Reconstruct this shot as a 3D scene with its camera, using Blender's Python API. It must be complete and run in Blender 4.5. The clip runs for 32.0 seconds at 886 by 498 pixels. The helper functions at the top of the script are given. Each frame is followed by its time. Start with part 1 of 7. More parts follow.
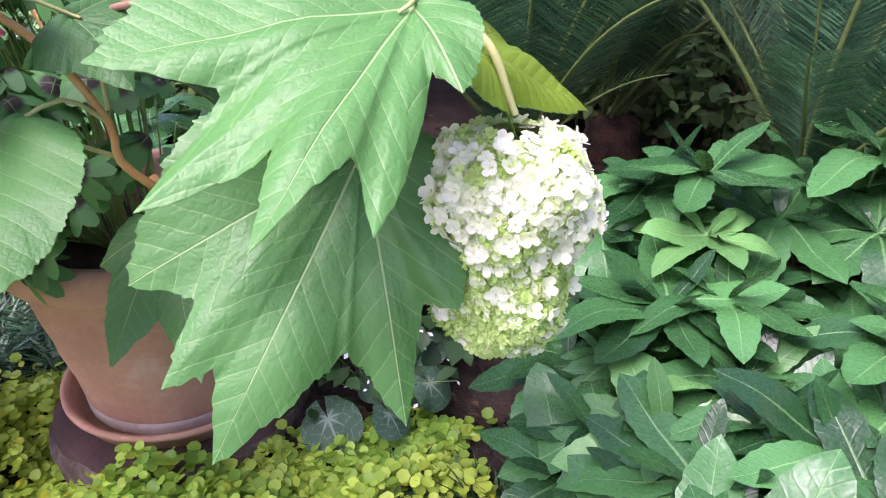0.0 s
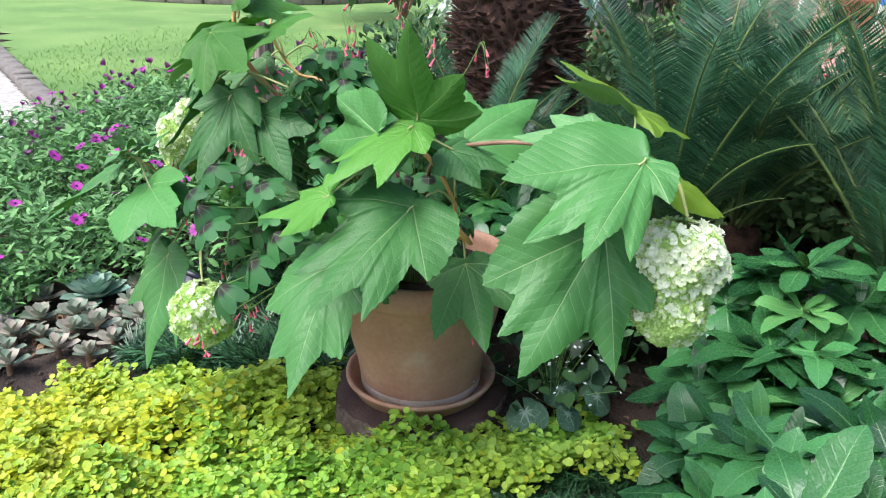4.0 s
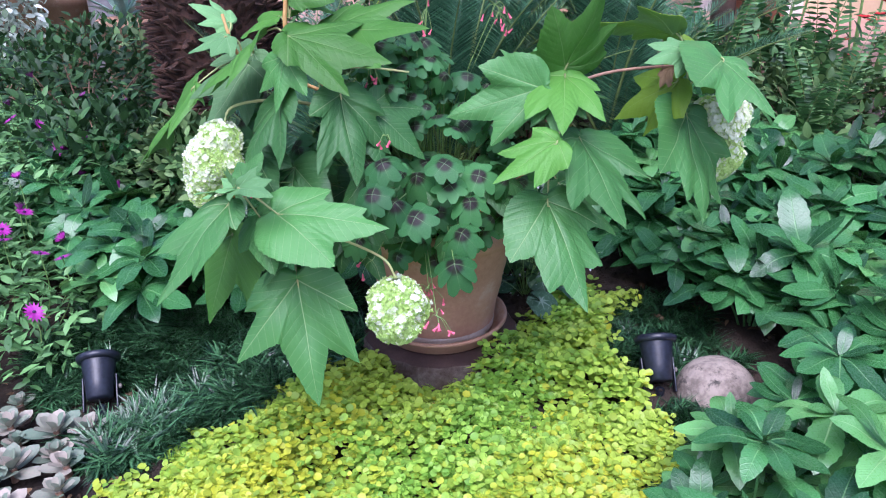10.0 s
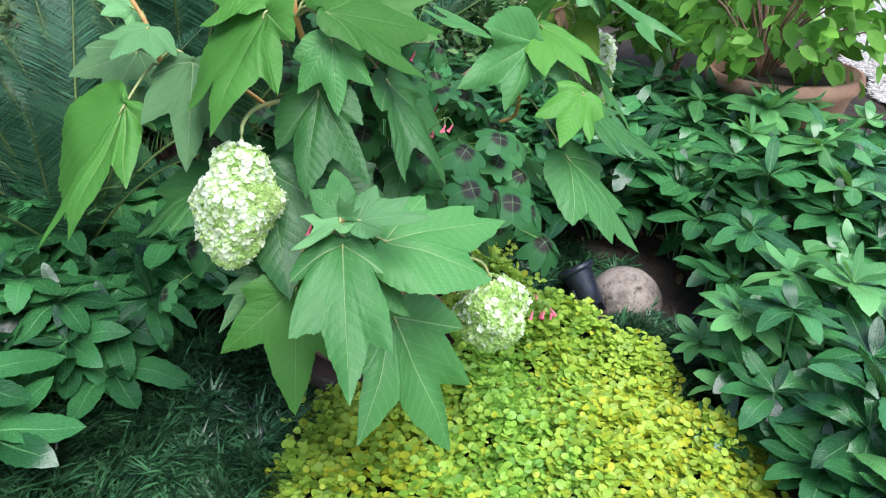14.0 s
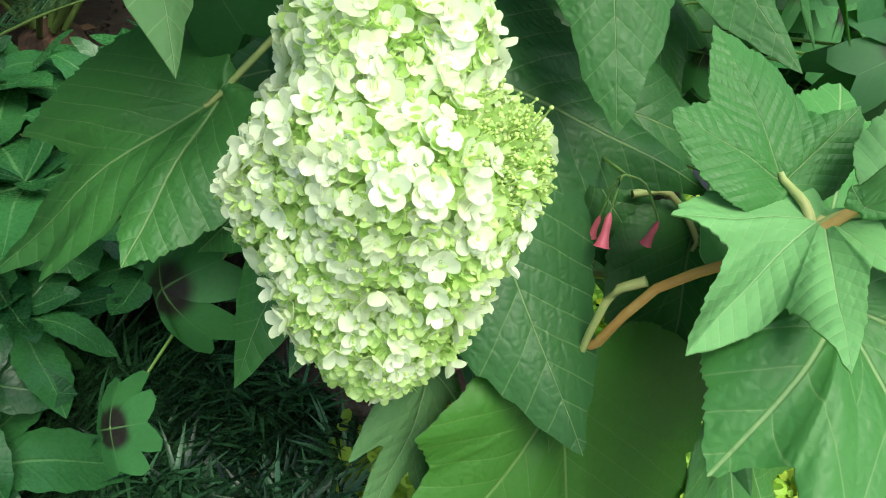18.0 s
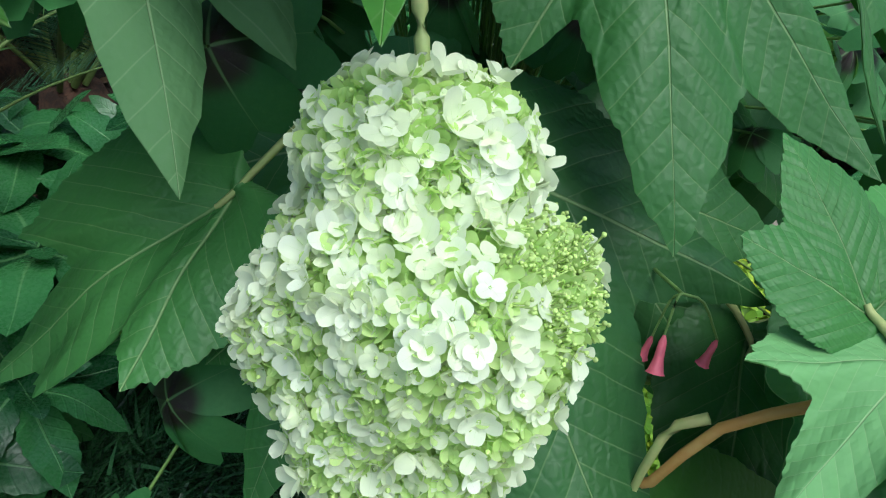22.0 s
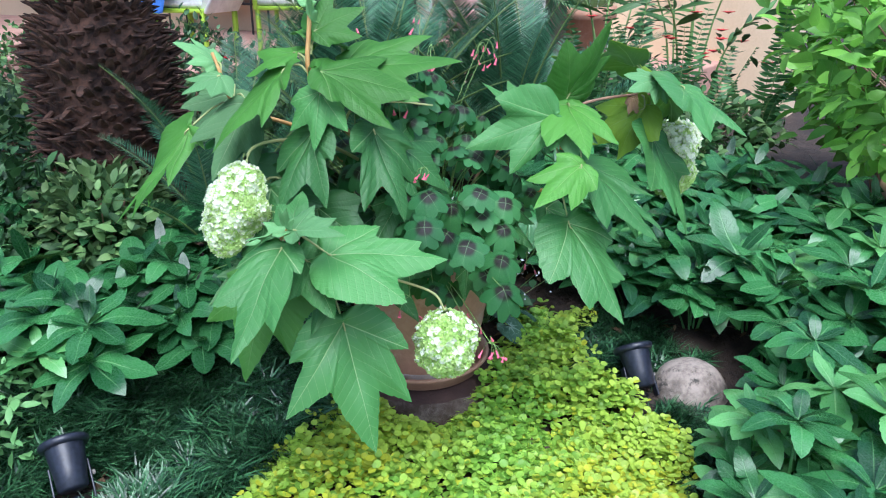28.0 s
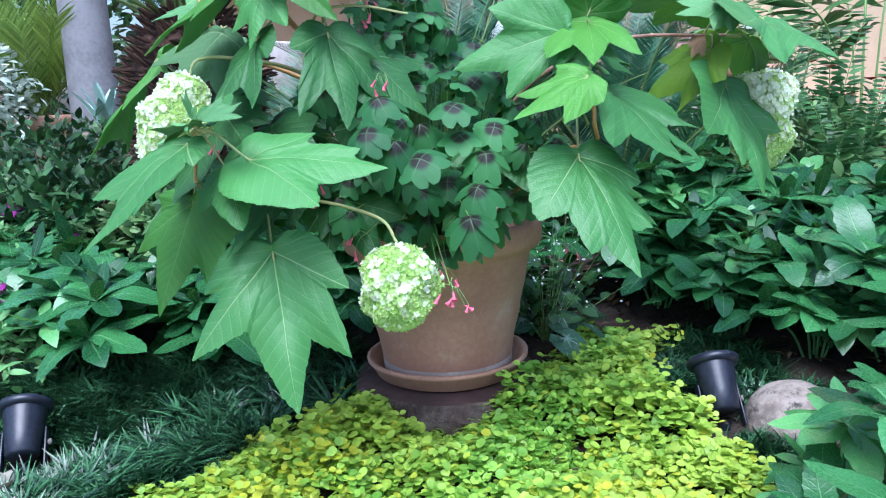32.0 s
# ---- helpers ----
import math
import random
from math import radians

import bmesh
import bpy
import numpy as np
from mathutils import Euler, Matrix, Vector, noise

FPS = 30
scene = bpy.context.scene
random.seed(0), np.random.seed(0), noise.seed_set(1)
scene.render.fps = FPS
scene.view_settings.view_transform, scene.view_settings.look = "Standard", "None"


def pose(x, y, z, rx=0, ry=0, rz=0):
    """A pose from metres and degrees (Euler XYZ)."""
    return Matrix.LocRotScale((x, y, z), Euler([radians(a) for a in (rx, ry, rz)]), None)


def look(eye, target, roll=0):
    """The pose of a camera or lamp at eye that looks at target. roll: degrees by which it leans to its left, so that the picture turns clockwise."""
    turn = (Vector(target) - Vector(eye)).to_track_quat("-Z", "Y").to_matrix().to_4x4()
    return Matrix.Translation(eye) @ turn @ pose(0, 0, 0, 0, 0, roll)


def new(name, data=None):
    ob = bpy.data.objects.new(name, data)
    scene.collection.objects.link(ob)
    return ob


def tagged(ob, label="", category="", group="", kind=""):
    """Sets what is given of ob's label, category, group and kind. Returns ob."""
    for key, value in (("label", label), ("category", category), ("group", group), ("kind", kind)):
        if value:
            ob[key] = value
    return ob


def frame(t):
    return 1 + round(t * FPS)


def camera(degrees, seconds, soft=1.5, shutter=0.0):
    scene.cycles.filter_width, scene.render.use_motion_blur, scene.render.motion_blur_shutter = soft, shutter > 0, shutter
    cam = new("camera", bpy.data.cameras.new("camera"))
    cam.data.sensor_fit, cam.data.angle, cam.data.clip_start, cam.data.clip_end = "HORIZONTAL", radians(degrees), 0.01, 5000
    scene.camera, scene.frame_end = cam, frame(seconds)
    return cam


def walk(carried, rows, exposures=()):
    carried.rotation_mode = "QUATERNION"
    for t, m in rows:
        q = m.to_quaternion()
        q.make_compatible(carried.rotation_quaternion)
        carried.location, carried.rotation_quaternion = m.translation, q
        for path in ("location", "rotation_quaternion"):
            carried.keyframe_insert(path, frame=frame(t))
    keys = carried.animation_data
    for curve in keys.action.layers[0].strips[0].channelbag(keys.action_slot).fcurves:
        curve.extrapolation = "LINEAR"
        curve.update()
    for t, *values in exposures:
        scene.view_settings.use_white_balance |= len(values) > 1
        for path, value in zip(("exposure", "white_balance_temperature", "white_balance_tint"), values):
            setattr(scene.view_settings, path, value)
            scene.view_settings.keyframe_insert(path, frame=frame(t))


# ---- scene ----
cam = camera(59.8, 32.0, 1.1)
METRES, EYE, TILT, LEAN, TURN = 7.5, 0.93, -29.0, 0.0, 0.0
ROWS = [
    (0.0, 0.0, 0.0, 0.0, 0.0, 0.0, -0.0),
    (0.5, -0.0035, -0.0149, -0.0018, -0.81, 2.05, -0.39),
    (1.0, -0.0047, -0.0267, -0.0049, -1.32, 4.07, -1.14),
    (1.5, -0.0086, -0.0373, -0.0075, -1.49, 6.03, -1.83),
    (2.0, -0.0112, -0.0468, -0.0085, -0.98, 7.51, -1.21),
    (2.5, -0.0131, -0.057, -0.0088, 0.29, 7.99, -0.66),
    (3.0, -0.0167, -0.0638, -0.0122, 2.42, 7.57, -2.01),
    (3.5, -0.0187, -0.0717, -0.0141, 4.44, 6.95, -3.58),
    (4.0, -0.017, -0.0786, -0.0157, 8.02, 6.72, -5.91),
    (4.5, -0.0108, -0.0883, -0.0188, 9.94, 6.78, -7.1),
    (6.5, -0.0602, -0.1148, -0.0315, -2.12, 9.21, -1.62),
    (7.0, -0.0796, -0.1075, -0.0321, -5.37, 7.53, 1.96),
    (7.5, -0.1029, -0.1065, -0.0289, -12.13, 6.01, 5.55),
    (8.0, -0.1358, -0.1108, -0.0277, -18.0, 5.31, 9.71),
    (8.5, -0.155, -0.1057, -0.0263, -21.68, 4.6, 11.17),
    (9.0, -0.1735, -0.0905, -0.0212, -23.49, 4.1, 14.29),
    (9.5, -0.1885, -0.0758, -0.0131, -28.67, 2.12, 16.24),
    (10.0, -0.2099, -0.0626, -0.0035, -34.86, -0.19, 18.98),
    (10.5, -0.2295, -0.0518, 0.0019, -40.5, -2.7, 20.54),
    (11.0, -0.2385, -0.0385, 0.0079, -45.3, -4.37, 22.17),
    (11.5, -0.2458, -0.0192, 0.0188, -50.68, -6.62, 24.82),
    (12.0, -0.2506, -0.0059, 0.0272, -54.98, -9.49, 26.57),
    (12.5, -0.259, 0.0107, 0.0379, -61.14, -13.04, 28.97),
    (13.0, -0.2664, 0.0267, 0.0486, -66.82, -15.45, 28.96),
    (13.5, -0.2671, 0.038, 0.0538, -73.09, -18.24, 27.61),
    (14.0, -0.2593, 0.0511, 0.0579, -77.48, -21.02, 29.13),
    (14.5, -0.2485, 0.0631, 0.0637, -80.42, -23.99, 30.43),
    (16.5, -0.212, 0.1096, 0.0816, -95.09, -36.04, 26.43),
    (17.0, -0.1917, 0.1138, 0.0738, -94.26, -37.22, 27.05),
    (17.5, -0.1766, 0.12, 0.064, -93.76, -38.81, 28.35),
    (18.0, -0.1683, 0.125, 0.0577, -92.92, -40.29, 28.17),
    (18.5, -0.1626, 0.1272, 0.0542, -92.26, -40.8, 28.17),
    (19.0, -0.1584, 0.1305, 0.0514, -91.3, -40.16, 27.85),
    (19.5, -0.1543, 0.1314, 0.0492, -91.57, -40.11, 26.77),
    (20.0, -0.1514, 0.1332, 0.049, -91.76, -39.99, 26.84),
    (20.5, -0.1493, 0.1335, 0.0488, -91.9, -39.84, 27.31),
    (21.0, -0.149, 0.1337, 0.0496, -92.24, -39.77, 27.5),
    (21.5, -0.1532, 0.1304, 0.0536, -92.05, -38.58, 28.2),
    (22.0, -0.1614, 0.1251, 0.0587, -91.68, -36.98, 28.94),
    (22.5, -0.1746, 0.1183, 0.0668, -91.04, -35.01, 29.53),
    (23.0, -0.1887, 0.1137, 0.0719, -90.36, -32.54, 30.29),
    (23.5, -0.2019, 0.1089, 0.0763, -90.02, -30.53, 30.66),
    (24.0, -0.219, 0.1057, 0.0781, -89.02, -28.2, 29.78),
    (24.5, -0.2288, 0.0949, 0.0774, -86.73, -25.89, 29.2),
    (25.0, -0.2315, 0.0766, 0.0695, -79.04, -21.12, 28.02),
    (25.5, -0.2359, 0.0606, 0.0625, -72.22, -17.17, 28.36),
    (26.0, -0.2527, 0.047, 0.0558, -69.87, -14.7, 28.0),
    (26.5, -0.264, 0.0342, 0.0496, -67.6, -12.07, 27.94),
    (28.5, -0.2514, -0.0364, 0.0076, -47.32, -1.32, 21.96),
    (29.0, -0.2444, -0.0489, 0.0035, -44.32, -0.44, 20.79),
    (29.5, -0.2255, -0.0593, -0.007, -39.1, 2.11, 18.55),
    (30.0, -0.2209, -0.0621, -0.0126, -35.47, 7.96, 15.41),
    (30.5, -0.2233, -0.0574, -0.0166, -35.29, 11.73, 16.13),
    (31.0, -0.2119, -0.0431, -0.0245, -37.48, 9.71, 18.56),
    (31.5, -0.2004, -0.0247, -0.0355, -37.82, 9.73, 20.31),
    (32.0, -0.2001, -0.0145, -0.0434, -35.48, 12.34, 20.76),
]
walk(cam, [(t, pose(0, 0, EYE, TILT, LEAN, TURN) @ pose(METRES * x, METRES * y, METRES * z, 90 + pitch, roll, yaw)) for t, x, y, z, yaw, pitch, roll in ROWS],
     exposures=((0, 1.67, 6100, 44), (1, 1.54, 6000, 44), (2, 1.52, 5700, 14), (4, 1.26, 6000, 11), (7, 1.19, 6300, 6), (8, 1.14, 5600, 13), (9, 1.11, 5500, 26), (10, 1.11, 5300, 30), (11, 1.06, 4900, 8), (12, 1.09, 5200, 20), (14, 1.03, 5700, 10), (17, 0.98, 7000, 0), (18, 0.88, 6600, -10), (19, 0.56, 6800, -14), (20, 0.18, 6400, -8), (21, -0.02, 6400, -6), (22, 0.45, 5700, -2), (23, 1.0, 7000, 10), (24, 1.06, 6700, -2), (26.5, 1.1, 6100, 2), (29, 1.1, 5000, 14), (32, 1.28, 5000, 13)))

# ---- light ----
world = bpy.data.worlds.new("overcast_sky")
world.use_nodes = True
scene.world = world
wn = world.node_tree.nodes
sky = wn.new("ShaderNodeTexSky")
sky.sky_type = "NISHITA"
sky.sun_disc = False
sky.sun_elevation = radians(61)
sky.sun_rotation = radians(227)
sky.air_density, sky.dust_density, sky.ozone_density = 1.2, 4.0, 1.0
world.node_tree.links.new(sky.outputs[0], wn["Background"].inputs[0])
wn["Background"].inputs[1].default_value = 0.105
sun_data = bpy.data.lights.new("sun", "SUN")
sun_data.energy, sun_data.angle, sun_data.color = 2.0, radians(42), (1.0, 0.96, 0.9)
sun = new("sun", sun_data)
sun.matrix_world = look((-3.8, -3.5, 9.2), (0, 0, 0))

# ---- mesh helpers ----
rng = np.random.default_rng(7)


def unit(v):
    v = np.asarray(v, float)
    return v / (np.linalg.norm(v, axis=-1, keepdims=True) + 1e-12)


def tri_mesh(name, V, F, uv=None, smooth=True, slots=None):
    """A mesh of triangles; uv is one pair a vertex or one a corner."""
    V, F = np.asarray(V, np.float32), np.asarray(F, np.int32)
    me = bpy.data.meshes.new(name)
    me.vertices.add(len(V))
    me.vertices.foreach_set("co", V.ravel())
    me.loops.add(F.size)
    me.loops.foreach_set("vertex_index", F.ravel())
    me.polygons.add(len(F))
    me.polygons.foreach_set("loop_start", np.arange(0, F.size, 3, dtype=np.int32))
    me.polygons.foreach_set("use_smooth", np.full(len(F), smooth))
    if slots is not None:
        me.polygons.foreach_set("material_index", np.asarray(slots, np.int32))
    if uv is not None:
        uv = np.asarray(uv, np.float32)
        if len(uv) == len(V) and len(uv) != F.size:
            uv = uv[F.ravel()]
        me.uv_layers.new(name="UVMap").data.foreach_set("uv", uv.ravel())
    me.update(calc_edges=True)
    return me


def join(pieces):
    """Several (V, F, uv) joined into one."""
    Vs, Fs, Us, k = [], [], [], 0
    for V, F, U in pieces:
        Vs.append(V), Fs.append(np.asarray(F) + k), Us.append(U)
        k += len(V)
    return np.concatenate(Vs), np.concatenate(Fs), np.concatenate(Us)


def scatter(template, pos, R, size):
    """Many copies of a template (V, F, uv), each with its place, turn and size, in one set of arrays."""
    V, F, U = template
    n, k = len(pos), len(V)
    size = np.broadcast_to(np.asarray(size, float).reshape(-1, 1, 1), (n, 1, 1))
    W = np.einsum("nij,kj->nki", R, V) * size + np.asarray(pos)[:, None, :]
    return W.reshape(-1, 3), (F[None] + (np.arange(n) * k)[:, None, None]).reshape(-1, 3), np.tile(U, (n, 1))


def frames_of(along, up):
    """Turns whose y axis goes along and whose z axis is nearest to up."""
    y = unit(along)
    x = unit(np.cross(y, up))
    z = np.cross(x, y)
    return np.stack([x, y, z], axis=-1)


def grid_faces(rows, cols, wrap=False):
    c2 = cols if wrap else cols - 1
    i, j = np.meshgrid(np.arange(rows - 1), np.arange(c2), indexing="ij")
    a, b = (i * cols + j).ravel(), (i * cols + (j + 1) % cols).ravel()
    c, d = a + cols, b + cols
    return np.concatenate([np.stack([a, b, d], 1), np.stack([a, d, c], 1)])


def lance(length, width, rows=6, fold=0.25, droop=0.15, power=0.75, widest=0.45, cols=3):
    """A simple leaf along y with a midrib: a few points a row; uv is (way along, way across)."""
    s = np.linspace(0, 1, rows)
    p = np.where(s < widest, s / widest, (1 - s) / (1 - widest))
    w = width / 2 * np.clip(np.sin(p * np.pi / 2), 0, 1) ** power + 0.0004
    z = -droop * length * s ** 2
    V, U = [], []
    for k in np.linspace(-1, 1, cols):
        V.append(np.stack([k * w, s * length, z + (abs(k) - (0.7 * k * k if cols > 3 else 0)) * fold * w], 1))
        U.append(np.stack([s, abs(k) * w / length], 1))
    V, U = np.stack(V, 1).reshape(-1, 3), np.stack(U, 1).reshape(-1, 2)
    return V, grid_faces(rows, cols)[:, ::-1], U


def tube(points, radii, sides=7):
    """A tapered tube through points."""
    Q = np.asarray(points, float)
    r = np.interp(np.linspace(0, 1, len(Q)), np.linspace(0, 1, len(radii)), radii)
    t = unit(np.gradient(Q, axis=0))
    ref = np.where(np.abs(t[:, 2:3]) > 0.9, np.array([[1.0, 0, 0]]), np.array([[0, 0, 1.0]]))
    x = unit(np.cross(t, ref))
    y = np.cross(t, x)
    a = np.linspace(0, 2 * np.pi, sides, endpoint=False)
    V = Q[:, None] + r[:, None, None] * (x[:, None] * np.cos(a)[None, :, None] + y[:, None] * np.sin(a)[None, :, None])
    U = np.stack(np.meshgrid(np.linspace(0, 1, len(Q)), a, indexing="ij"), -1).reshape(-1, 2)
    return V.reshape(-1, 3), grid_faces(len(Q), sides, True), U


def bow(points, steps=14):
    """A smooth line through a few points (Catmull-Rom)."""
    Q = np.asarray(points, float)
    Q = np.concatenate([[2 * Q[0] - Q[1]], Q, [2 * Q[-1] - Q[-2]]])
    out = []
    for k in range(1, len(Q) - 2):
        for u in np.linspace(0, 1, max(3, steps // (len(Q) - 3)), endpoint=False):
            out.append(0.5 * (2 * Q[k] + (Q[k + 1] - Q[k - 1]) * u + (2 * Q[k - 1] - 5 * Q[k] + 4 * Q[k + 1] - Q[k + 2]) * u ** 2
                              + (3 * Q[k] - Q[k - 1] - 3 * Q[k + 1] + Q[k + 2]) * u ** 3))
    out.append(Q[-2])
    return np.array(out)


def lathe(profile, sides=48, wobble=0.0):
    """A turned body round z from (radius, height) pairs."""
    pr = np.asarray(profile, float)
    a = np.linspace(0, 2 * np.pi, sides, endpoint=False)
    V = np.stack([pr[:, :1] * np.cos(a) * (1 + wobble * np.sin(3 * a + 1)), pr[:, :1] * np.sin(a) * (1 + wobble * np.cos(2 * a)), np.repeat(pr[:, 1:], sides, 1)], -1)
    U = np.stack(np.meshgrid(np.linspace(0, 1, len(pr)), a, indexing="ij"), -1).reshape(-1, 2)
    return V.reshape(-1, 3), grid_faces(len(pr), sides, True), U


def block(sx, sy, sz, bevel=0.004):
    """A box with bevelled edges, its base at z = 0."""
    bm = bmesh.new()
    bmesh.ops.create_cube(bm, size=1)
    bmesh.ops.scale(bm, vec=(sx, sy, sz), verts=bm.verts)
    bmesh.ops.translate(bm, vec=(0, 0, sz / 2), verts=bm.verts)
    if bevel:
        bmesh.ops.bevel(bm, geom=bm.edges[:], offset=bevel, segments=2, affect="EDGES", profile=0.5)
    bmesh.ops.triangulate(bm, faces=bm.faces[:])
    V = np.array([v.co[:] for v in bm.verts])
    F = np.array([[v.index for v in f.verts] for f in bm.faces])
    bm.free()
    return V, F, V[:, :2] * 1.0


def moved(piece, place, turn=None):
    V, F, U = piece
    V = V if turn is None else V @ np.array(Euler([radians(a) for a in turn]).to_matrix()).T
    return V + np.asarray(place, float), F, U


def spot_of(ob):
    """Where the thing above a part stands."""
    v = Vector((0, 0, 0))
    while ob is not None:
        v = v + ob.location
        ob = ob.parent
    return np.array(v)


def thing(name, place, label, category, group="", kind=""):
    ob = new(name)
    ob.location = place
    ob.empty_display_size = 0.05
    return tagged(ob, label, category, group, kind)


def part(name, piece, material, parent, label="", smooth=True, slots=None, kind=""):
    """One mesh, in world places, as a part of a thing or of a part."""
    V, F, U = piece
    me = tri_mesh(name, V - (spot_of(parent) if parent else 0), F, U, smooth, slots)
    for m in material if isinstance(material, (list, tuple)) else [material]:
        me.materials.append(m)
    ob = new(name, me)
    ob.parent = parent
    return tagged(ob, label, kind=kind)


def share(name, mesh, m, parent, label=""):
    """A part on a mesh that alike parts share, at a pose in the world."""
    ob = new(name, mesh)
    ob.parent = parent
    ob.matrix_basis = Matrix.Translation(-Vector(spot_of(parent))) @ m
    return tagged(ob, label)


def single(name, piece, material, label, category, group="", kind="", smooth=True):
    """A thing of one mesh, its origin at the base of its middle."""
    V, F, U = piece
    c = np.array([*(V[:, :2].min(0) + V[:, :2].max(0)) / 2, V[:, 2].min()])
    me = tri_mesh(name, V - c, F, U, smooth)
    me.materials.append(material)
    ob = new(name, me)
    ob.location = c
    return tagged(ob, label, category, group, kind)


# ---- materials ----
def nodes_of(name):
    m = bpy.data.materials.new(name)
    m.use_nodes = True
    nt = m.node_tree
    return m, nt, nt.nodes["Principled BSDF"]


def link(nt, a, b):
    nt.links.new(a, b)


def maths(nt, op, a, b=None, clamp=False):
    n = nt.nodes.new("ShaderNodeMath")
    n.operation, n.use_clamp = op, clamp
    for k, v in enumerate((a, b)):
        if v is None:
            continue
        if isinstance(v, (int, float)):
            n.inputs[k].default_value = v
        else:
            link(nt, v, n.inputs[k])
    return n.outputs[0]


def ramp(nt, v, lo, hi, a=0.0, b=1.0):
    n = nt.nodes.new("ShaderNodeMapRange")
    n.interpolation_type = "SMOOTHSTEP"
    link(nt, v, n.inputs[0])
    for k, x in zip((1, 2, 3, 4), (lo, hi, a, b)):
        n.inputs[k].default_value = x
    return n.outputs[0]


def mixed(nt, f, a, b, how="MIX"):
    n = nt.nodes.new("ShaderNodeMix")
    n.data_type, n.blend_type = "RGBA", how
    for sock, v in ((n.inputs[0], f), (n.inputs[6], a), (n.inputs[7], b)):
        if isinstance(v, (int, float)):
            sock.default_value = v
        elif isinstance(v, tuple):
            sock.default_value = (*v, 1)
        else:
            link(nt, v, sock)
    return n.outputs[2]


def noisy(nt, scale, detail=4, rough=0.55, coord="Object", grain=1.0):
    tc = nt.nodes.new("ShaderNodeTexCoord")
    n = nt.nodes.new("ShaderNodeTexNoise")
    n.inputs["Scale"].default_value, n.inputs["Detail"].default_value, n.inputs["Roughness"].default_value = scale, detail, rough
    src = tc.outputs[coord]
    if grain != 1.0:
        mp = nt.nodes.new("ShaderNodeMapping")
        mp.inputs["Scale"].default_value = (1, 1, grain)
        link(nt, src, mp.inputs["Vector"])
        src = mp.outputs[0]
    link(nt, src, n.inputs["Vector"])
    return n.outputs["Fac"]


def bumped(nt, p, height, strength, distance):
    b = nt.nodes.new("ShaderNodeBump")
    b.inputs["Strength"].default_value, b.inputs["Distance"].default_value = strength, distance
    link(nt, height, b.inputs["Height"])
    link(nt, b.outputs[0], p.inputs["Normal"])
    return b.outputs[0]


def rough_mat(name, a, b, scale, fine, rough=0.8, bump=0.5, dist=0.004, spots=None, metal=0.0, spec=0.5, grain=1.0):
    """Two colours mixed at two scales, with relief and if wanted a third colour in patches."""
    m, nt, p = nodes_of(name)
    big, small = noisy(nt, scale, 5, grain=grain), noisy(nt, fine, 6, 0.65, grain=grain)
    f = maths(nt, "ADD", maths(nt, "MULTIPLY", big, 0.6), maths(nt, "MULTIPLY", small, 0.4))
    col = mixed(nt, ramp(nt, f, 0.38, 0.62), a, b)
    if spots:
        col = mixed(nt, ramp(nt, noisy(nt, scale * 1.7, 6, 0.7), 0.54, 0.68), col, spots)
    link(nt, col, p.inputs["Base Color"])
    link(nt, ramp(nt, small, 0.2, 0.8, rough - 0.12, min(1, rough + 0.1)), p.inputs["Roughness"])
    p.inputs["Metallic"].default_value = metal
    p.inputs["Specular IOR Level"].default_value = spec
    bumped(nt, p, small, bump, dist)
    return m


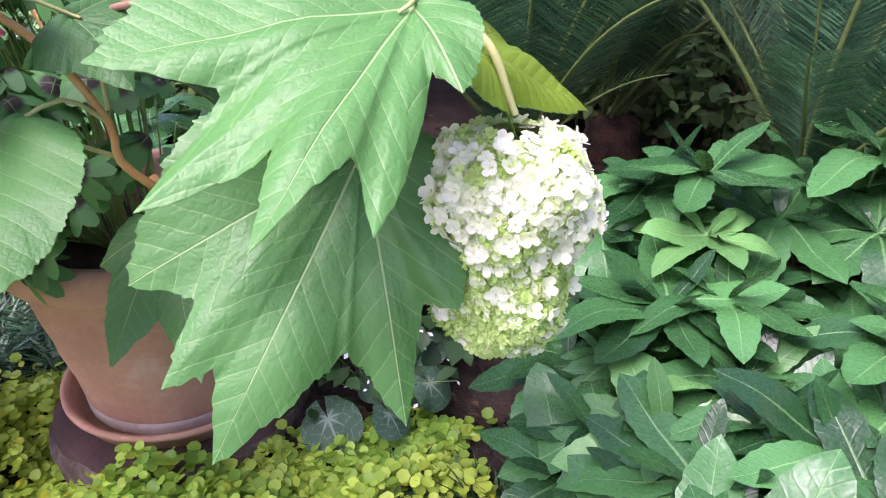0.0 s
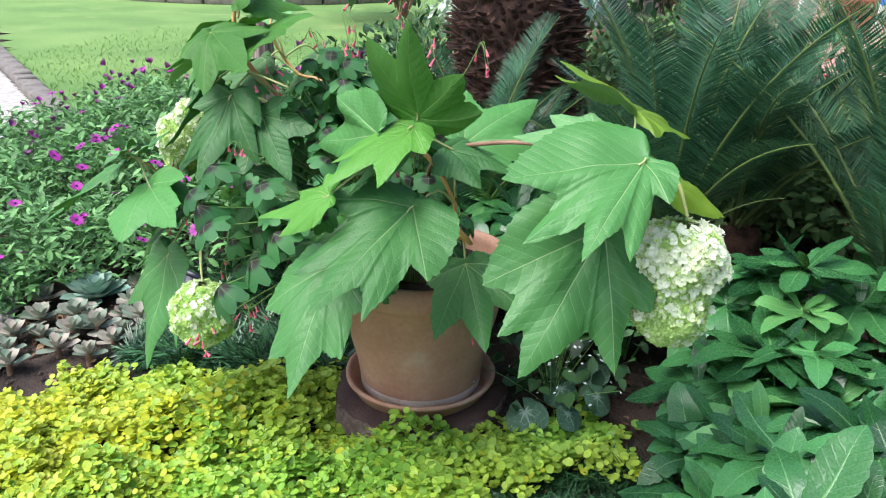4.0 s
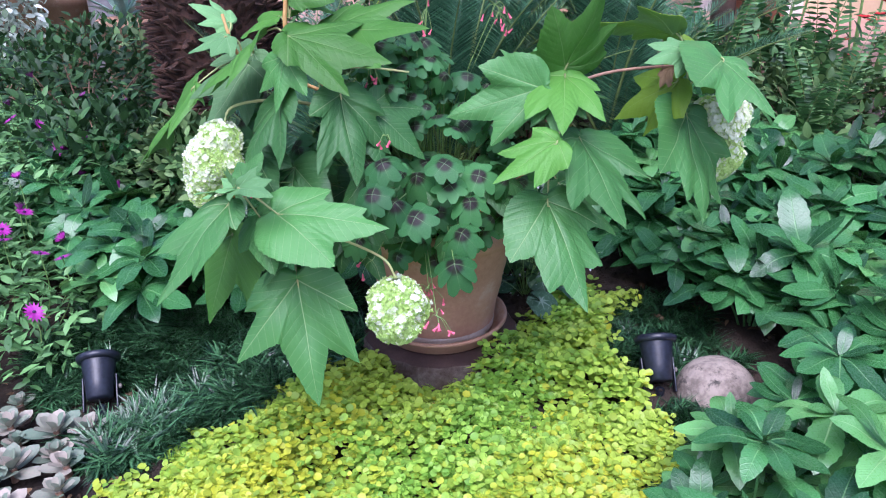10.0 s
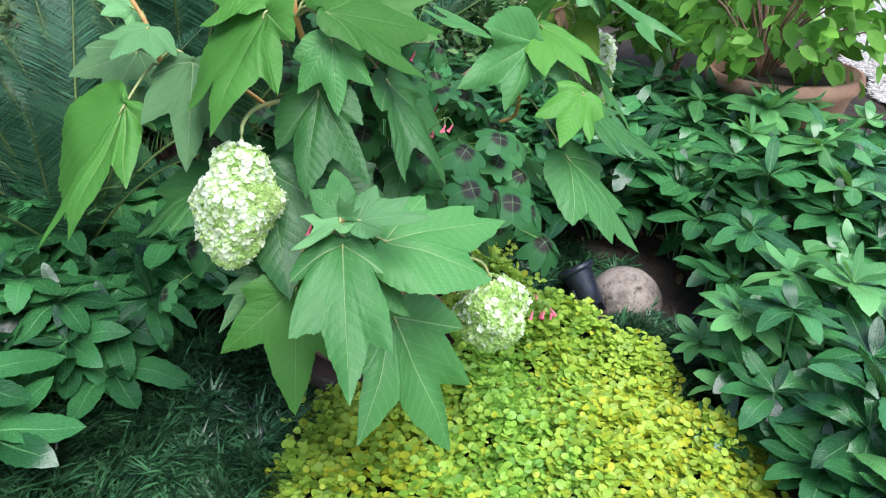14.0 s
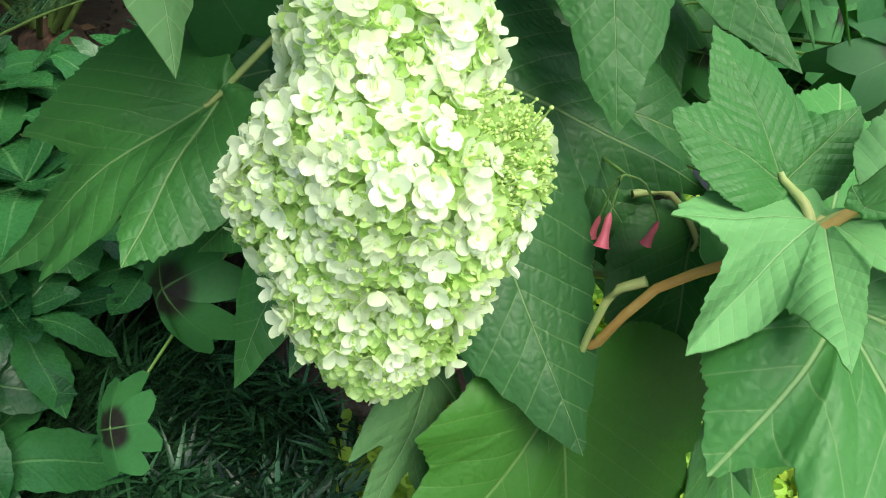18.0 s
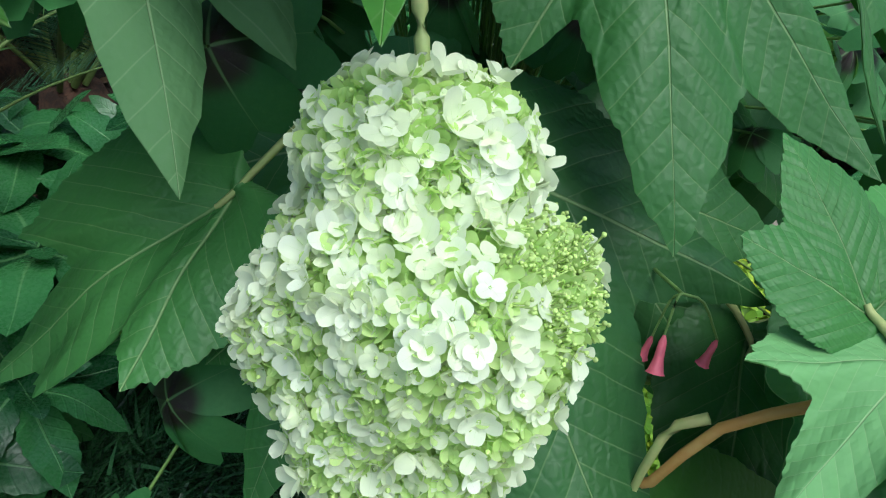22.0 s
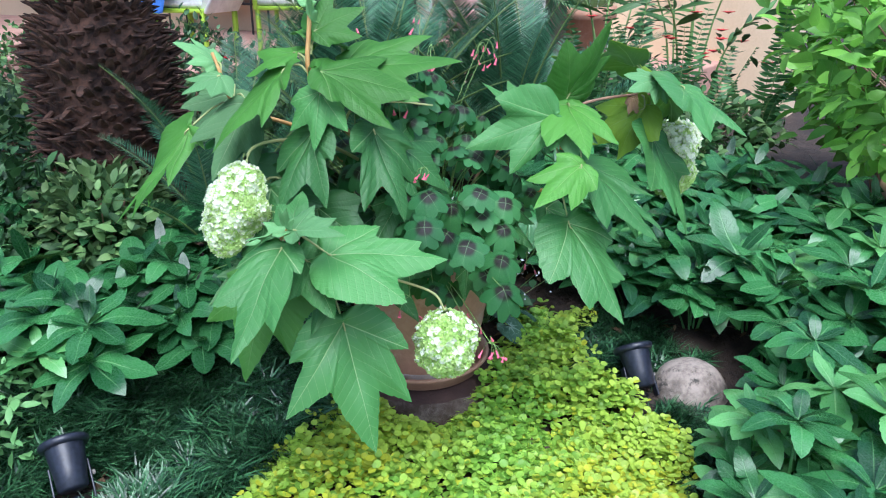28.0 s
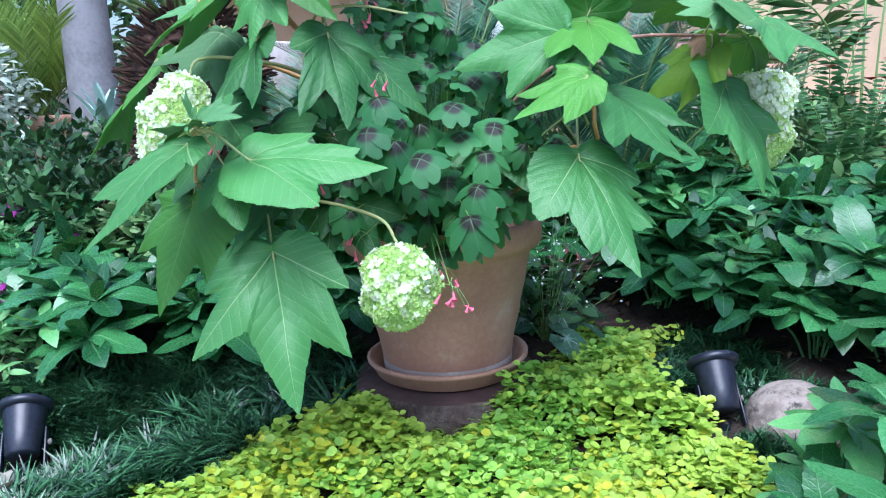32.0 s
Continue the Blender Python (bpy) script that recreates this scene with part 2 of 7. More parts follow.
def leaf_mat(name, a, b, vein, spacing=0.11, rough=0.5, trans=0.25, trans_col=None, island=False, bump=0.55, dist=0.0016,
             main=0.008, side=0.28, net=170, heart=None, spread=0.18, tilt=0.8, position=None, spec=0.35, coat=0.0, quilt=False):
    """A leaf: its uv is (way along a main vein, way across from it)."""
    m, nt, p = nodes_of(name)
    uv = nt.nodes.new("ShaderNodeUVMap")
    sep = nt.nodes.new("ShaderNodeSeparateXYZ")
    link(nt, uv.outputs[0], sep.inputs[0])
    s, d = sep.outputs[0], sep.outputs[1]
    mid = ramp(nt, maths(nt, "DIVIDE", d, maths(nt, "MAXIMUM", maths(nt, "SUBTRACT", 1.05, s), 0.2)), main * 0.3, main, 1, 0)
    ph = maths(nt, "DIVIDE", maths(nt, "SUBTRACT", s, maths(nt, "MULTIPLY", d, tilt)), spacing)
    ph = maths(nt, "ADD", ph, maths(nt, "MULTIPLY", noisy(nt, 22 if quilt else 35, 2), 0.4 if quilt else 0.55))
    pp = maths(nt, "PINGPONG", ph, 0.5)
    lines = ramp(nt, pp, 0.0, 0.045, 1, 0)
    if quilt:
        ahead = ramp(nt, maths(nt, "SUBTRACT", d, maths(nt, "MULTIPLY", s, 1.1)), 0.0, 0.16, 1, 0)
        lines = maths(nt, "MULTIPLY", lines, ahead)
    if island:
        g = nt.nodes.new("ShaderNodeNewGeometry")
        rnd = g.outputs["Random Per Island"]
    else:
        oi = nt.nodes.new("ShaderNodeObjectInfo")
        rnd = oi.outputs["Random"]
    f = maths(nt, "ADD", maths(nt, "MULTIPLY", noisy(nt, 14, 3), 0.5), maths(nt, "MULTIPLY", rnd, 0.5))
    col = mixed(nt, ramp(nt, f, 0.2, 0.8), a, b)
    if position:
        scale, third = position
        col = mixed(nt, ramp(nt, maths(nt, "ADD", noisy(nt, scale, 3), maths(nt, "MULTIPLY", rnd, 0.12)), 0.46, 0.7), col, third)
    if heart:
        col = mixed(nt, ramp(nt, s, heart[1], heart[2], 1, 0), col, heart[0])
    v = maths(nt, "MAXIMUM", maths(nt, "MULTIPLY", mid, 0.7), maths(nt, "MULTIPLY", lines, side))
    col = mixed(nt, v, col, vein)
    hsv = nt.nodes.new("ShaderNodeHueSaturation")
    link(nt, col, hsv.inputs["Color"])
    link(nt, maths(nt, "ADD", maths(nt, "MULTIPLY", rnd, 2 * spread), 1 - spread), hsv.inputs["Value"])
    col = hsv.outputs[0]
    link(nt, col, p.inputs["Base Color"])
    p.inputs["Specular IOR Level"].default_value, p.inputs["Coat Weight"].default_value, p.inputs["Coat Roughness"].default_value = spec, coat, 0.14
    small = noisy(nt, 260, 3)
    link(nt, ramp(nt, small, 0.2, 0.8, rough - 0.08, rough + 0.1), p.inputs["Roughness"])
    vor = nt.nodes.new("ShaderNodeTexVoronoi")
    vor.inputs["Scale"].default_value = net
    tc = nt.nodes.new("ShaderNodeTexCoord")
    link(nt, tc.outputs["Object"], vor.inputs["Vector"])
    vor.feature = "DISTANCE_TO_EDGE"
    h = maths(nt, "ADD", ramp(nt, pp, 0.0, 0.16, 0, 0.3), maths(nt, "MULTIPLY", ramp(nt, vor.outputs["Distance"], 0.0, 0.3), 0.26))
    if quilt:
        # the blade bulges between its side veins and again in a fine net
        pillow = maths(nt, "POWER", maths(nt, "MULTIPLY", pp, 2.0), 0.6)
        fine = maths(nt, "PINGPONG", maths(nt, "ADD", maths(nt, "DIVIDE", maths(nt, "ADD", d, maths(nt, "MULTIPLY", s, 0.35)), spacing * 0.42), maths(nt, "MULTIPLY", noisy(nt, 60, 2), 1.2)), 0.5)
        h = maths(nt, "ADD", maths(nt, "MULTIPLY", maths(nt, "MULTIPLY", pillow, 0.55), ahead), maths(nt, "MULTIPLY", ramp(nt, fine, 0.0, 0.3), 0.12))
        h = maths(nt, "ADD", h, maths(nt, "MULTIPLY", ramp(nt, vor.outputs["Distance"], 0.0, 0.35), 0.16))
    h = maths(nt, "SUBTRACT", h, maths(nt, "MULTIPLY", mid, 0.6))
    nrm = bumped(nt, p, h, bump, dist)
    t = nt.nodes.new("ShaderNodeBsdfTranslucent")
    link(nt, mixed(nt, 0.75, col, trans_col or b, "MIX"), t.inputs[0])
    link(nt, nrm, t.inputs["Normal"])
    ms = nt.nodes.new("ShaderNodeMixShader")
    ms.inputs[0].default_value = trans
    link(nt, p.outputs[0], ms.inputs[1])
    link(nt, t.outputs[0], ms.inputs[2])
    link(nt, ms.outputs[0], nt.nodes["Material Output"].inputs[0])
    return m


def plain(name, col, rough=0.5, metal=0.0, bump=0.0, fine=120, vary=0.12, island=False, random=False):
    m, nt, p = nodes_of(name)
    n = noisy(nt, fine, 4)
    dark = tuple(c * (1 - 2 * vary) for c in col)
    c = mixed(nt, ramp(nt, n, 0.3, 0.7), dark, col)
    if random or island:
        src = nt.nodes.new("ShaderNodeNewGeometry").outputs["Random Per Island"] if island else nt.nodes.new("ShaderNodeObjectInfo").outputs["Random"]
        hsv = nt.nodes.new("ShaderNodeHueSaturation")
        link(nt, c, hsv.inputs["Color"])
        link(nt, ramp(nt, src, 0, 1, 0.75, 1.2), hsv.inputs["Value"])
        c = hsv.outputs[0]
    link(nt, c, p.inputs["Base Color"])
    p.inputs["Roughness"].default_value, p.inputs["Metallic"].default_value = rough, metal
    if bump:
        bumped(nt, p, n, bump, 0.003)
    return m


GREEN, GREEN2, VEIN = (0.05, 0.172, 0.04), (0.086, 0.262, 0.064), (0.3, 0.44, 0.19)
m_leaf = leaf_mat("hydrangea_leaf", GREEN, GREEN2, VEIN, trans_col=(0.12, 0.4, 0.06), spacing=0.088, tilt=1.0, quilt=True, bump=0.7, dist=0.0014, net=190, side=0.33, spec=0.42)
# darker copy of m_leaf: on inner, lower leaves it puts shade into the colour
m_leaf_dark = leaf_mat("hydrangea_leaf_deep_shaded", (0.039, 0.135, 0.034), (0.066, 0.205, 0.05), VEIN, trans=0.18, rough=0.45, trans_col=(0.1, 0.34, 0.05), spacing=0.088, tilt=1.0, quilt=True, bump=0.7, dist=0.0014, net=190, side=0.33, spec=0.42)
# backlight put into the colour: yellower and paler copies for leaves lit through
m_leaf_backlit = leaf_mat("hydrangea_leaf_backlit", (0.19, 0.35, 0.03), (0.27, 0.43, 0.04), (0.4, 0.52, 0.16), trans=0.5, trans_col=(0.48, 0.6, 0.04), spacing=0.088, tilt=1.0, quilt=True, bump=0.7, dist=0.0014, net=190, side=0.33, spec=0.42)
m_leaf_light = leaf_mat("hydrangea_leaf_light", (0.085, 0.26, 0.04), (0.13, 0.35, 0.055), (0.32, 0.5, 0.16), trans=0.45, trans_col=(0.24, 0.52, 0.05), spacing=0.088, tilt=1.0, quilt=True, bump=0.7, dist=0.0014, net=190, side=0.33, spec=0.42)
m_leaf_young = leaf_mat("hydrangea_leaf_young", (0.14, 0.33, 0.12), (0.2, 0.43, 0.16), (0.36, 0.52, 0.26), trans=0.25, rough=0.65, trans_col=(0.3, 0.5, 0.1), spacing=0.088, tilt=1.0, quilt=True, bump=0.6, dist=0.0009, net=190, side=0.4)
m_leaf_under = leaf_mat("hydrangea_leaf_underside", (0.11, 0.24, 0.09), (0.16, 0.31, 0.12), (0.36, 0.5, 0.25), trans=0.3, rough=0.75, trans_col=(0.25, 0.45, 0.08), spacing=0.088, tilt=1.0, quilt=True, bump=0.7, dist=0.0014, net=190, side=0.33, spec=0.42)
m_stem = rough_mat("woody_stem", (0.2, 0.11, 0.08), (0.32, 0.19, 0.12), 30, 200, 0.6, 0.3, 0.002)
m_petiole = rough_mat("green_petiole", (0.32, 0.4, 0.14), (0.42, 0.42, 0.17), 30, 200, 0.55, 0.3, 0.001)
m_orange = rough_mat("orange_new_stem", (0.5, 0.26, 0.08), (0.55, 0.34, 0.12), 30, 200, 0.55, 0.3, 0.001)
m_terra = rough_mat("terracotta", (0.4, 0.21, 0.135), (0.5, 0.29, 0.195), 6, 90, 0.82, 0.35, 0.003, (0.52, 0.35, 0.26))
m_lime = rough_mat("lime_deposit", (0.42, 0.34, 0.28), (0.55, 0.48, 0.42), 12, 120, 0.9, 0.4, 0.003)
m_soil = rough_mat("soil", (0.022, 0.015, 0.011), (0.06, 0.039, 0.028), 9, 60, 0.95, 1.0, 0.012)
m_redsoil = rough_mat("red_soil", (0.12, 0.055, 0.035), (0.2, 0.1, 0.065), 9, 70, 0.95, 1.0, 0.01)
m_bark = rough_mat("stump_bark", (0.07, 0.042, 0.03), (0.19, 0.15, 0.125), 14, 70, 0.9, 1.0, 0.01)
m_cut = rough_mat("stump_top", (0.045, 0.022, 0.018), (0.09, 0.05, 0.04), 10, 110, 0.85, 0.6, 0.004)
m_petal_white = leaf_mat("cream_petal", (0.86, 0.92, 0.66), (0.94, 0.96, 0.86), (0.6, 0.75, 0.38), spacing=0.22, rough=0.6, trans=0.44, trans_col=(0.94, 0.97, 0.8), bump=0.08, dist=0.0006, main=0.02, side=0.12, spread=0.06)
m_petal_snow = leaf_mat("white_petal", (0.86, 0.92, 0.64), (0.94, 0.95, 0.86), (0.7, 0.8, 0.55), spacing=0.22, rough=0.6, trans=0.42, trans_col=(0.9, 0.93, 0.8), bump=0.04, dist=0.001, main=0.02, side=0.1, spread=0.06)
m_petal_green = leaf_mat("lime_petal", (0.56, 0.75, 0.25), (0.72, 0.85, 0.43), (0.42, 0.6, 0.2), spacing=0.3, rough=0.6, trans=0.48, trans_col=(0.62, 0.84, 0.22), bump=0.04, dist=0.001, main=0.02, side=0.1, spread=0.12)
m_bud = plain("lime_bud", (0.5, 0.66, 0.2), 0.6, island=True)
m_core = plain("flower_core", (0.55, 0.68, 0.3), 0.8)
IRON = ((0.018, 0.007, 0.013), 0.38, 0.6)
m_oxalis = leaf_mat("oxalis_leaf", (0.036, 0.142, 0.044), (0.07, 0.22, 0.066), (0.14, 0.28, 0.1), spacing=0.25, rough=0.5, trans=0.25, trans_col=(0.16, 0.4, 0.06), bump=0.2, main=0.03, side=0.1, heart=IRON)
m_oxstem = plain("oxalis_stalk", (0.2, 0.34, 0.09), 0.5)
m_pink = plain("pink_petal", (0.7, 0.13, 0.2), 0.5, island=True)
m_hell = leaf_mat("hellebore_leaf", (0.018, 0.08, 0.026), (0.052, 0.18, 0.052), (0.15, 0.32, 0.12), spacing=0.1, rough=0.27, spec=0.42, coat=0.1, trans=0.1, trans_col=(0.12, 0.3, 0.04), bump=0.5, dist=0.0012, main=0.022, side=0.1, net=90, spread=0.3, island=True)
m_hell_new = leaf_mat("hellebore_new_leaf", (0.08, 0.245, 0.07), (0.145, 0.37, 0.11), (0.27, 0.47, 0.18), spacing=0.1, rough=0.3, spec=0.5, coat=0.2, trans=0.2, trans_col=(0.25, 0.5, 0.06), bump=0.45, dist=0.0012, main=0.022, side=0.1, net=90, island=True)
m_jenny = leaf_mat("creeping_jenny_leaf", (0.17, 0.38, 0.045), (0.32, 0.54, 0.075), (0.3, 0.5, 0.09), spacing=0.3, rough=0.42, trans=0.3, trans_col=(0.45, 0.6, 0.04), island=True, bump=0.15, main=0.05, side=0.1, spread=0.22, position=(2.2, (0.42, 0.57, 0.07)))
m_jenny_gold = leaf_mat("creeping_jenny_gold", (0.28, 0.46, 0.05), (0.44, 0.55, 0.06), (0.4, 0.5, 0.06), spacing=0.3, rough=0.42, trans=0.3, trans_col=(0.6, 0.6, 0.03), island=True, bump=0.15, main=0.05, side=0.1, spread=0.2, position=(2.5, (0.5, 0.53, 0.035)))
m_mondo = leaf_mat("mondo_blade", (0.008, 0.034, 0.014), (0.056, 0.15, 0.06), (0.09, 0.18, 0.07), spacing=0.5, rough=0.26, spec=0.5, trans=0.08, island=True, bump=0.1, spread=0.4)
m_daisy_leaf = leaf_mat("daisy_leaf", (0.075, 0.19, 0.06), (0.16, 0.33, 0.11), (0.16, 0.32, 0.12), spacing=0.4, rough=0.5, trans=0.2, island=True, bump=0.1, spread=0.35)
m_magenta = plain("magenta_ray", (0.36, 0.02, 0.3), 0.5, island=True)
m_purple_dark = plain("purple_ray", (0.22, 0.035, 0.2), 0.5, island=True)
m_eye = plain("daisy_eye", (0.05, 0.02, 0.08), 0.7)
m_sago = leaf_mat("sago_leaflet", (0.023, 0.083, 0.042), (0.07, 0.185, 0.09), (0.1, 0.2, 0.11), spacing=0.5, rough=0.28, spec=0.5, trans=0.08, island=True, bump=0.1, spread=0.3)
m_sago_old = leaf_mat("old_sago_leaflet", (0.02, 0.066, 0.034), (0.05, 0.135, 0.066), (0.06, 0.14, 0.06), spacing=0.5, rough=0.34, trans=0.06, island=True, bump=0.1, spread=0.35)
m_sago_new = leaf_mat("sago_young_leaflet", (0.05, 0.13, 0.03), (0.09, 0.2, 0.04), (0.12, 0.2, 0.06), spacing=0.5, rough=0.4, trans=0.12, island=True, bump=0.1, spread=0.25)
m_rachis = plain("frond_rib", (0.15, 0.22, 0.06), 0.5)
m_scale = rough_mat("palm_scale", (0.028, 0.015, 0.011), (0.14, 0.07, 0.045), 20, 120, 0.9, 0.8, 0.006)
m_sempervivum = leaf_mat("echeveria_leaf", (0.2, 0.34, 0.26), (0.31, 0.44, 0.35), (0.3, 0.42, 0.32), spacing=0.9, rough=0.6, trans=0.05, bump=0.05, side=0.0)
m_semper_pale = leaf_mat("ghost_plant_leaf", (0.18, 0.27, 0.19), (0.34, 0.29, 0.24), (0.42, 0.35, 0.3), spacing=0.9, rough=0.6, trans=0.05, bump=0.05, side=0.0, spread=0.2)
m_black = plain("black_plastic", (0.022, 0.026, 0.042), 0.36, vary=0.25)
m_lens = plain("lamp_glass", (0.05, 0.055, 0.06), 0.08)
m_stone = rough_mat("speckled_stone", (0.15, 0.12, 0.1), (0.36, 0.3, 0.25), 18, 75, 0.92, 0.9, 0.006, (0.055, 0.05, 0.042))
m_gravel = plain("gravel_stone", (0.58, 0.54, 0.5), 0.85, island=True, vary=0.2, fine=60)
m_gravel_bed = rough_mat("gravel_bed", (0.36, 0.33, 0.3), (0.62, 0.58, 0.54), 30, 90, 0.9, 1.0, 0.012)
m_lawn = rough_mat("lawn", (0.12, 0.24, 0.055), (0.2, 0.33, 0.085), 0.7, 45, 0.8, 1.0, 0.02, (0.24, 0.33, 0.11))
m_blade = leaf_mat("lawn_blade", (0.11, 0.25, 0.045), (0.2, 0.35, 0.08), (0.18, 0.32, 0.08), spacing=0.5, rough=0.5, trans=0.2, island=True, bump=0.0)
m_kerb = rough_mat("grey_kerb_stone", (0.13, 0.115, 0.1), (0.25, 0.225, 0.2), 9, 60, 0.9, 0.8, 0.006)
m_post = rough_mat("weathered_post", (0.11, 0.075, 0.06), (0.45, 0.37, 0.33), 22, 90, 0.9, 1.0, 0.012, grain=0.07)
m_wall = rough_mat("cream_plaster", (0.62, 0.47, 0.3), (0.7, 0.54, 0.36), 1.2, 60, 0.85, 0.3, 0.003)
m_brick = plain("pink_brick", (0.52, 0.31, 0.26), 0.85, bump=0.5, fine=60, random=True, vary=0.18)
m_mortar = rough_mat("mortar", (0.5, 0.45, 0.42), (0.62, 0.58, 0.54), 20, 120, 0.95, 0.5, 0.003)
m_timber = rough_mat("dark_timber", (0.045, 0.026, 0.02), (0.1, 0.06, 0.045), 8, 90, 0.5, 0.4, 0.002)
m_glass = plain("dark_window_glass", (0.012, 0.014, 0.016), 0.06)
m_patio = rough_mat("patio_tile", (0.4, 0.22, 0.17), (0.5, 0.3, 0.24), 3, 60, 0.7, 0.3, 0.002)
m_white = rough_mat("white_paint", (0.62, 0.62, 0.6), (0.8, 0.8, 0.78), 9, 70, 0.5, 0.2, 0.002)
m_lime_chair = plain("lime_chair_paint", (0.4, 0.62, 0.05), 0.45)
m_red = plain("red_petal", (0.62, 0.015, 0.02), 0.5, island=True)
m_blue = plain("blue_fabric", (0.04, 0.13, 0.42), 0.8)
m_shrub = leaf_mat("shrub_leaf", (0.1, 0.27, 0.035), (0.22, 0.46, 0.06), (0.28, 0.48, 0.12), spacing=0.3, rough=0.4, trans=0.25, island=True, bump=0.1, spread=0.3)
m_low = leaf_mat("groundcover_leaf", (0.045, 0.12, 0.038), (0.15, 0.27, 0.085), (0.22, 0.32, 0.12), spacing=0.4, rough=0.5, trans=0.2, island=True, bump=0.1, spread=0.45, position=(2.0, (0.15, 0.22, 0.08)))
m_dark = leaf_mat("dark_shrub_leaf", (0.02, 0.06, 0.02), (0.05, 0.12, 0.035), (0.07, 0.14, 0.05), spacing=0.4, rough=0.45, trans=0.12, island=True, bump=0.1, spread=0.4)
m_agave = leaf_mat("agave_leaf", (0.2, 0.33, 0.28), (0.36, 0.48, 0.42), (0.42, 0.52, 0.4), spacing=0.5, rough=0.5, trans=0.06, bump=0.1, spread=0.15)
m_palm_gold = leaf_mat("golden_palm_leaflet", (0.12, 0.24, 0.04), (0.27, 0.38, 0.08), (0.32, 0.36, 0.12), spacing=0.5, rough=0.42, trans=0.2, trans_col=(0.4, 0.5, 0.06), island=True, bump=0.1, spread=0.3)
m_varieg = leaf_mat("variegated_leaf", (0.36, 0.46, 0.38), (0.68, 0.72, 0.64), (0.5, 0.55, 0.42), spacing=0.4, rough=0.5, trans=0.2, island=True, bump=0.1, spread=0.3)
m_cyc = leaf_mat("cyclamen_leaf", (0.03, 0.09, 0.05), (0.06, 0.13, 0.07), (0.3, 0.4, 0.32), spacing=0.22, rough=0.5, trans=0.1, bump=0.2, main=0.06, side=0.7, spread=0.15)
m_tinywhite = plain("tiny_white_flower", (0.75, 0.75, 0.75), 0.6)
m_trunk = rough_mat("smooth_grey_trunk", (0.17, 0.16, 0.17), (0.26, 0.25, 0.26), 4, 40, 0.8, 0.4, 0.004)
m_drybrown = leaf_mat("brown_dry_leaf", (0.2, 0.12, 0.06), (0.3, 0.19, 0.1), (0.32, 0.22, 0.12), trans=0.15, rough=0.7)
m_litter = leaf_mat("leaf_litter", (0.13, 0.075, 0.04), (0.28, 0.18, 0.1), (0.3, 0.2, 0.12), spacing=0.3, trans=0.1, rough=0.8, island=True, spread=0.35)
m_wire = plain("black_iron", (0.02, 0.018, 0.018), 0.5)
m_fern = leaf_mat("sword_fern_leaflet", (0.03, 0.1, 0.03), (0.085, 0.2, 0.06), (0.12, 0.24, 0.08), spacing=0.5, rough=0.4, trans=0.2, island=True, bump=0.1, spread=0.4)
m_bamboo = leaf_mat("bamboo_palm_leaf", (0.032, 0.095, 0.022), (0.07, 0.16, 0.038), (0.14, 0.24, 0.08), spacing=0.5, rough=0.4, trans=0.15, island=True, bump=0.1, spread=0.3)


# ---- ground ----
def ground_z(x, y):
    """The height of the ground: a bed that falls away to the south-west, level lawn and gravel far off."""
    x, y = np.asarray(x, float), np.asarray(y, float)
    near = 0.035 + 0.085 * np.tanh((0.12 * (x + 0.45) + 0.12 * (y - 1.0) + 0.025) / 0.085)
    w = np.clip((np.hypot(x + 0.45, y - 1.0) - 2.2) / 2.0, 0, 1)
    w = w * w * (3 - 2 * w)
    return near * (1 - w)


def sheet(xs, ys, lift, keep=None):
    X, Y = np.meshgrid(xs, ys, indexing="ij")
    V = np.stack([X, Y, ground_z(X, Y) + lift], -1).reshape(-1, 3)
    F = grid_faces(len(xs), len(ys))[:, ::-1]
    F = F[:, ::-1]
    if keep is not None:
        F = F[keep(V[F].mean(1))]
    used = np.unique(F)
    back = np.zeros(len(V), int)
    back[used] = np.arange(len(used))
    return V[used], back[F], V[used][:, :2] * 1.0


far = np.array([24, 40, 90, 200, 500.0])
mid = np.arange(6.4, 20.1, 0.5)
axis = np.concatenate([-far[::-1], -mid[::-1], np.arange(-6, 6.01, 0.08), mid, far])
V, F, U = sheet(axis, axis, 0.0)
V[:, 2] += 0.008 * np.sin(V[:, 0] * 21) * np.sin(V[:, 1] * 17 + V[:, 0] * 5) * (np.abs(V[:, 0]) < 6)
single("ground", (V, F, U), m_soil, "dark brown garden soil under the planting", "ground", kind="structure")


def kerb_line(x):
    """The lawn's edge against the gravel: y where it runs at x."""
    return 3.75 - 1.02 * (x + 3.3)


def lawn_at(c):
    x, y = c[:, 0], c[:, 1]
    return (y > kerb_line(x) + 0.1) & (y > 3.7 + 0.15 * np.sin(x * 2)) & (x < -0.55 + 0.12 * (y - 4)) & (x > -60)


def gravel_west(c):
    x, y = c[:, 0], c[:, 1]
    edge = -1.58 - 0.85 * np.clip(y - 1.05, 0, 2) + 0.05 * np.sin(y * 5)
    return ((x < edge) & (y < kerb_line(x) - 0.12) & (y > -6)) | ((y < -0.35 - 0.08 * np.sin(x * 4)) & (x < 0.15)) & (x > -30) & (y > -8)


def gravel_east(c):
    x, y = c[:, 0], c[:, 1]
    return (x > 0.14) & (y < -0.62 - 0.12 * (x - 0.5) + 0.04 * np.sin(x * 7)) & (y > -8) & (x < 12)


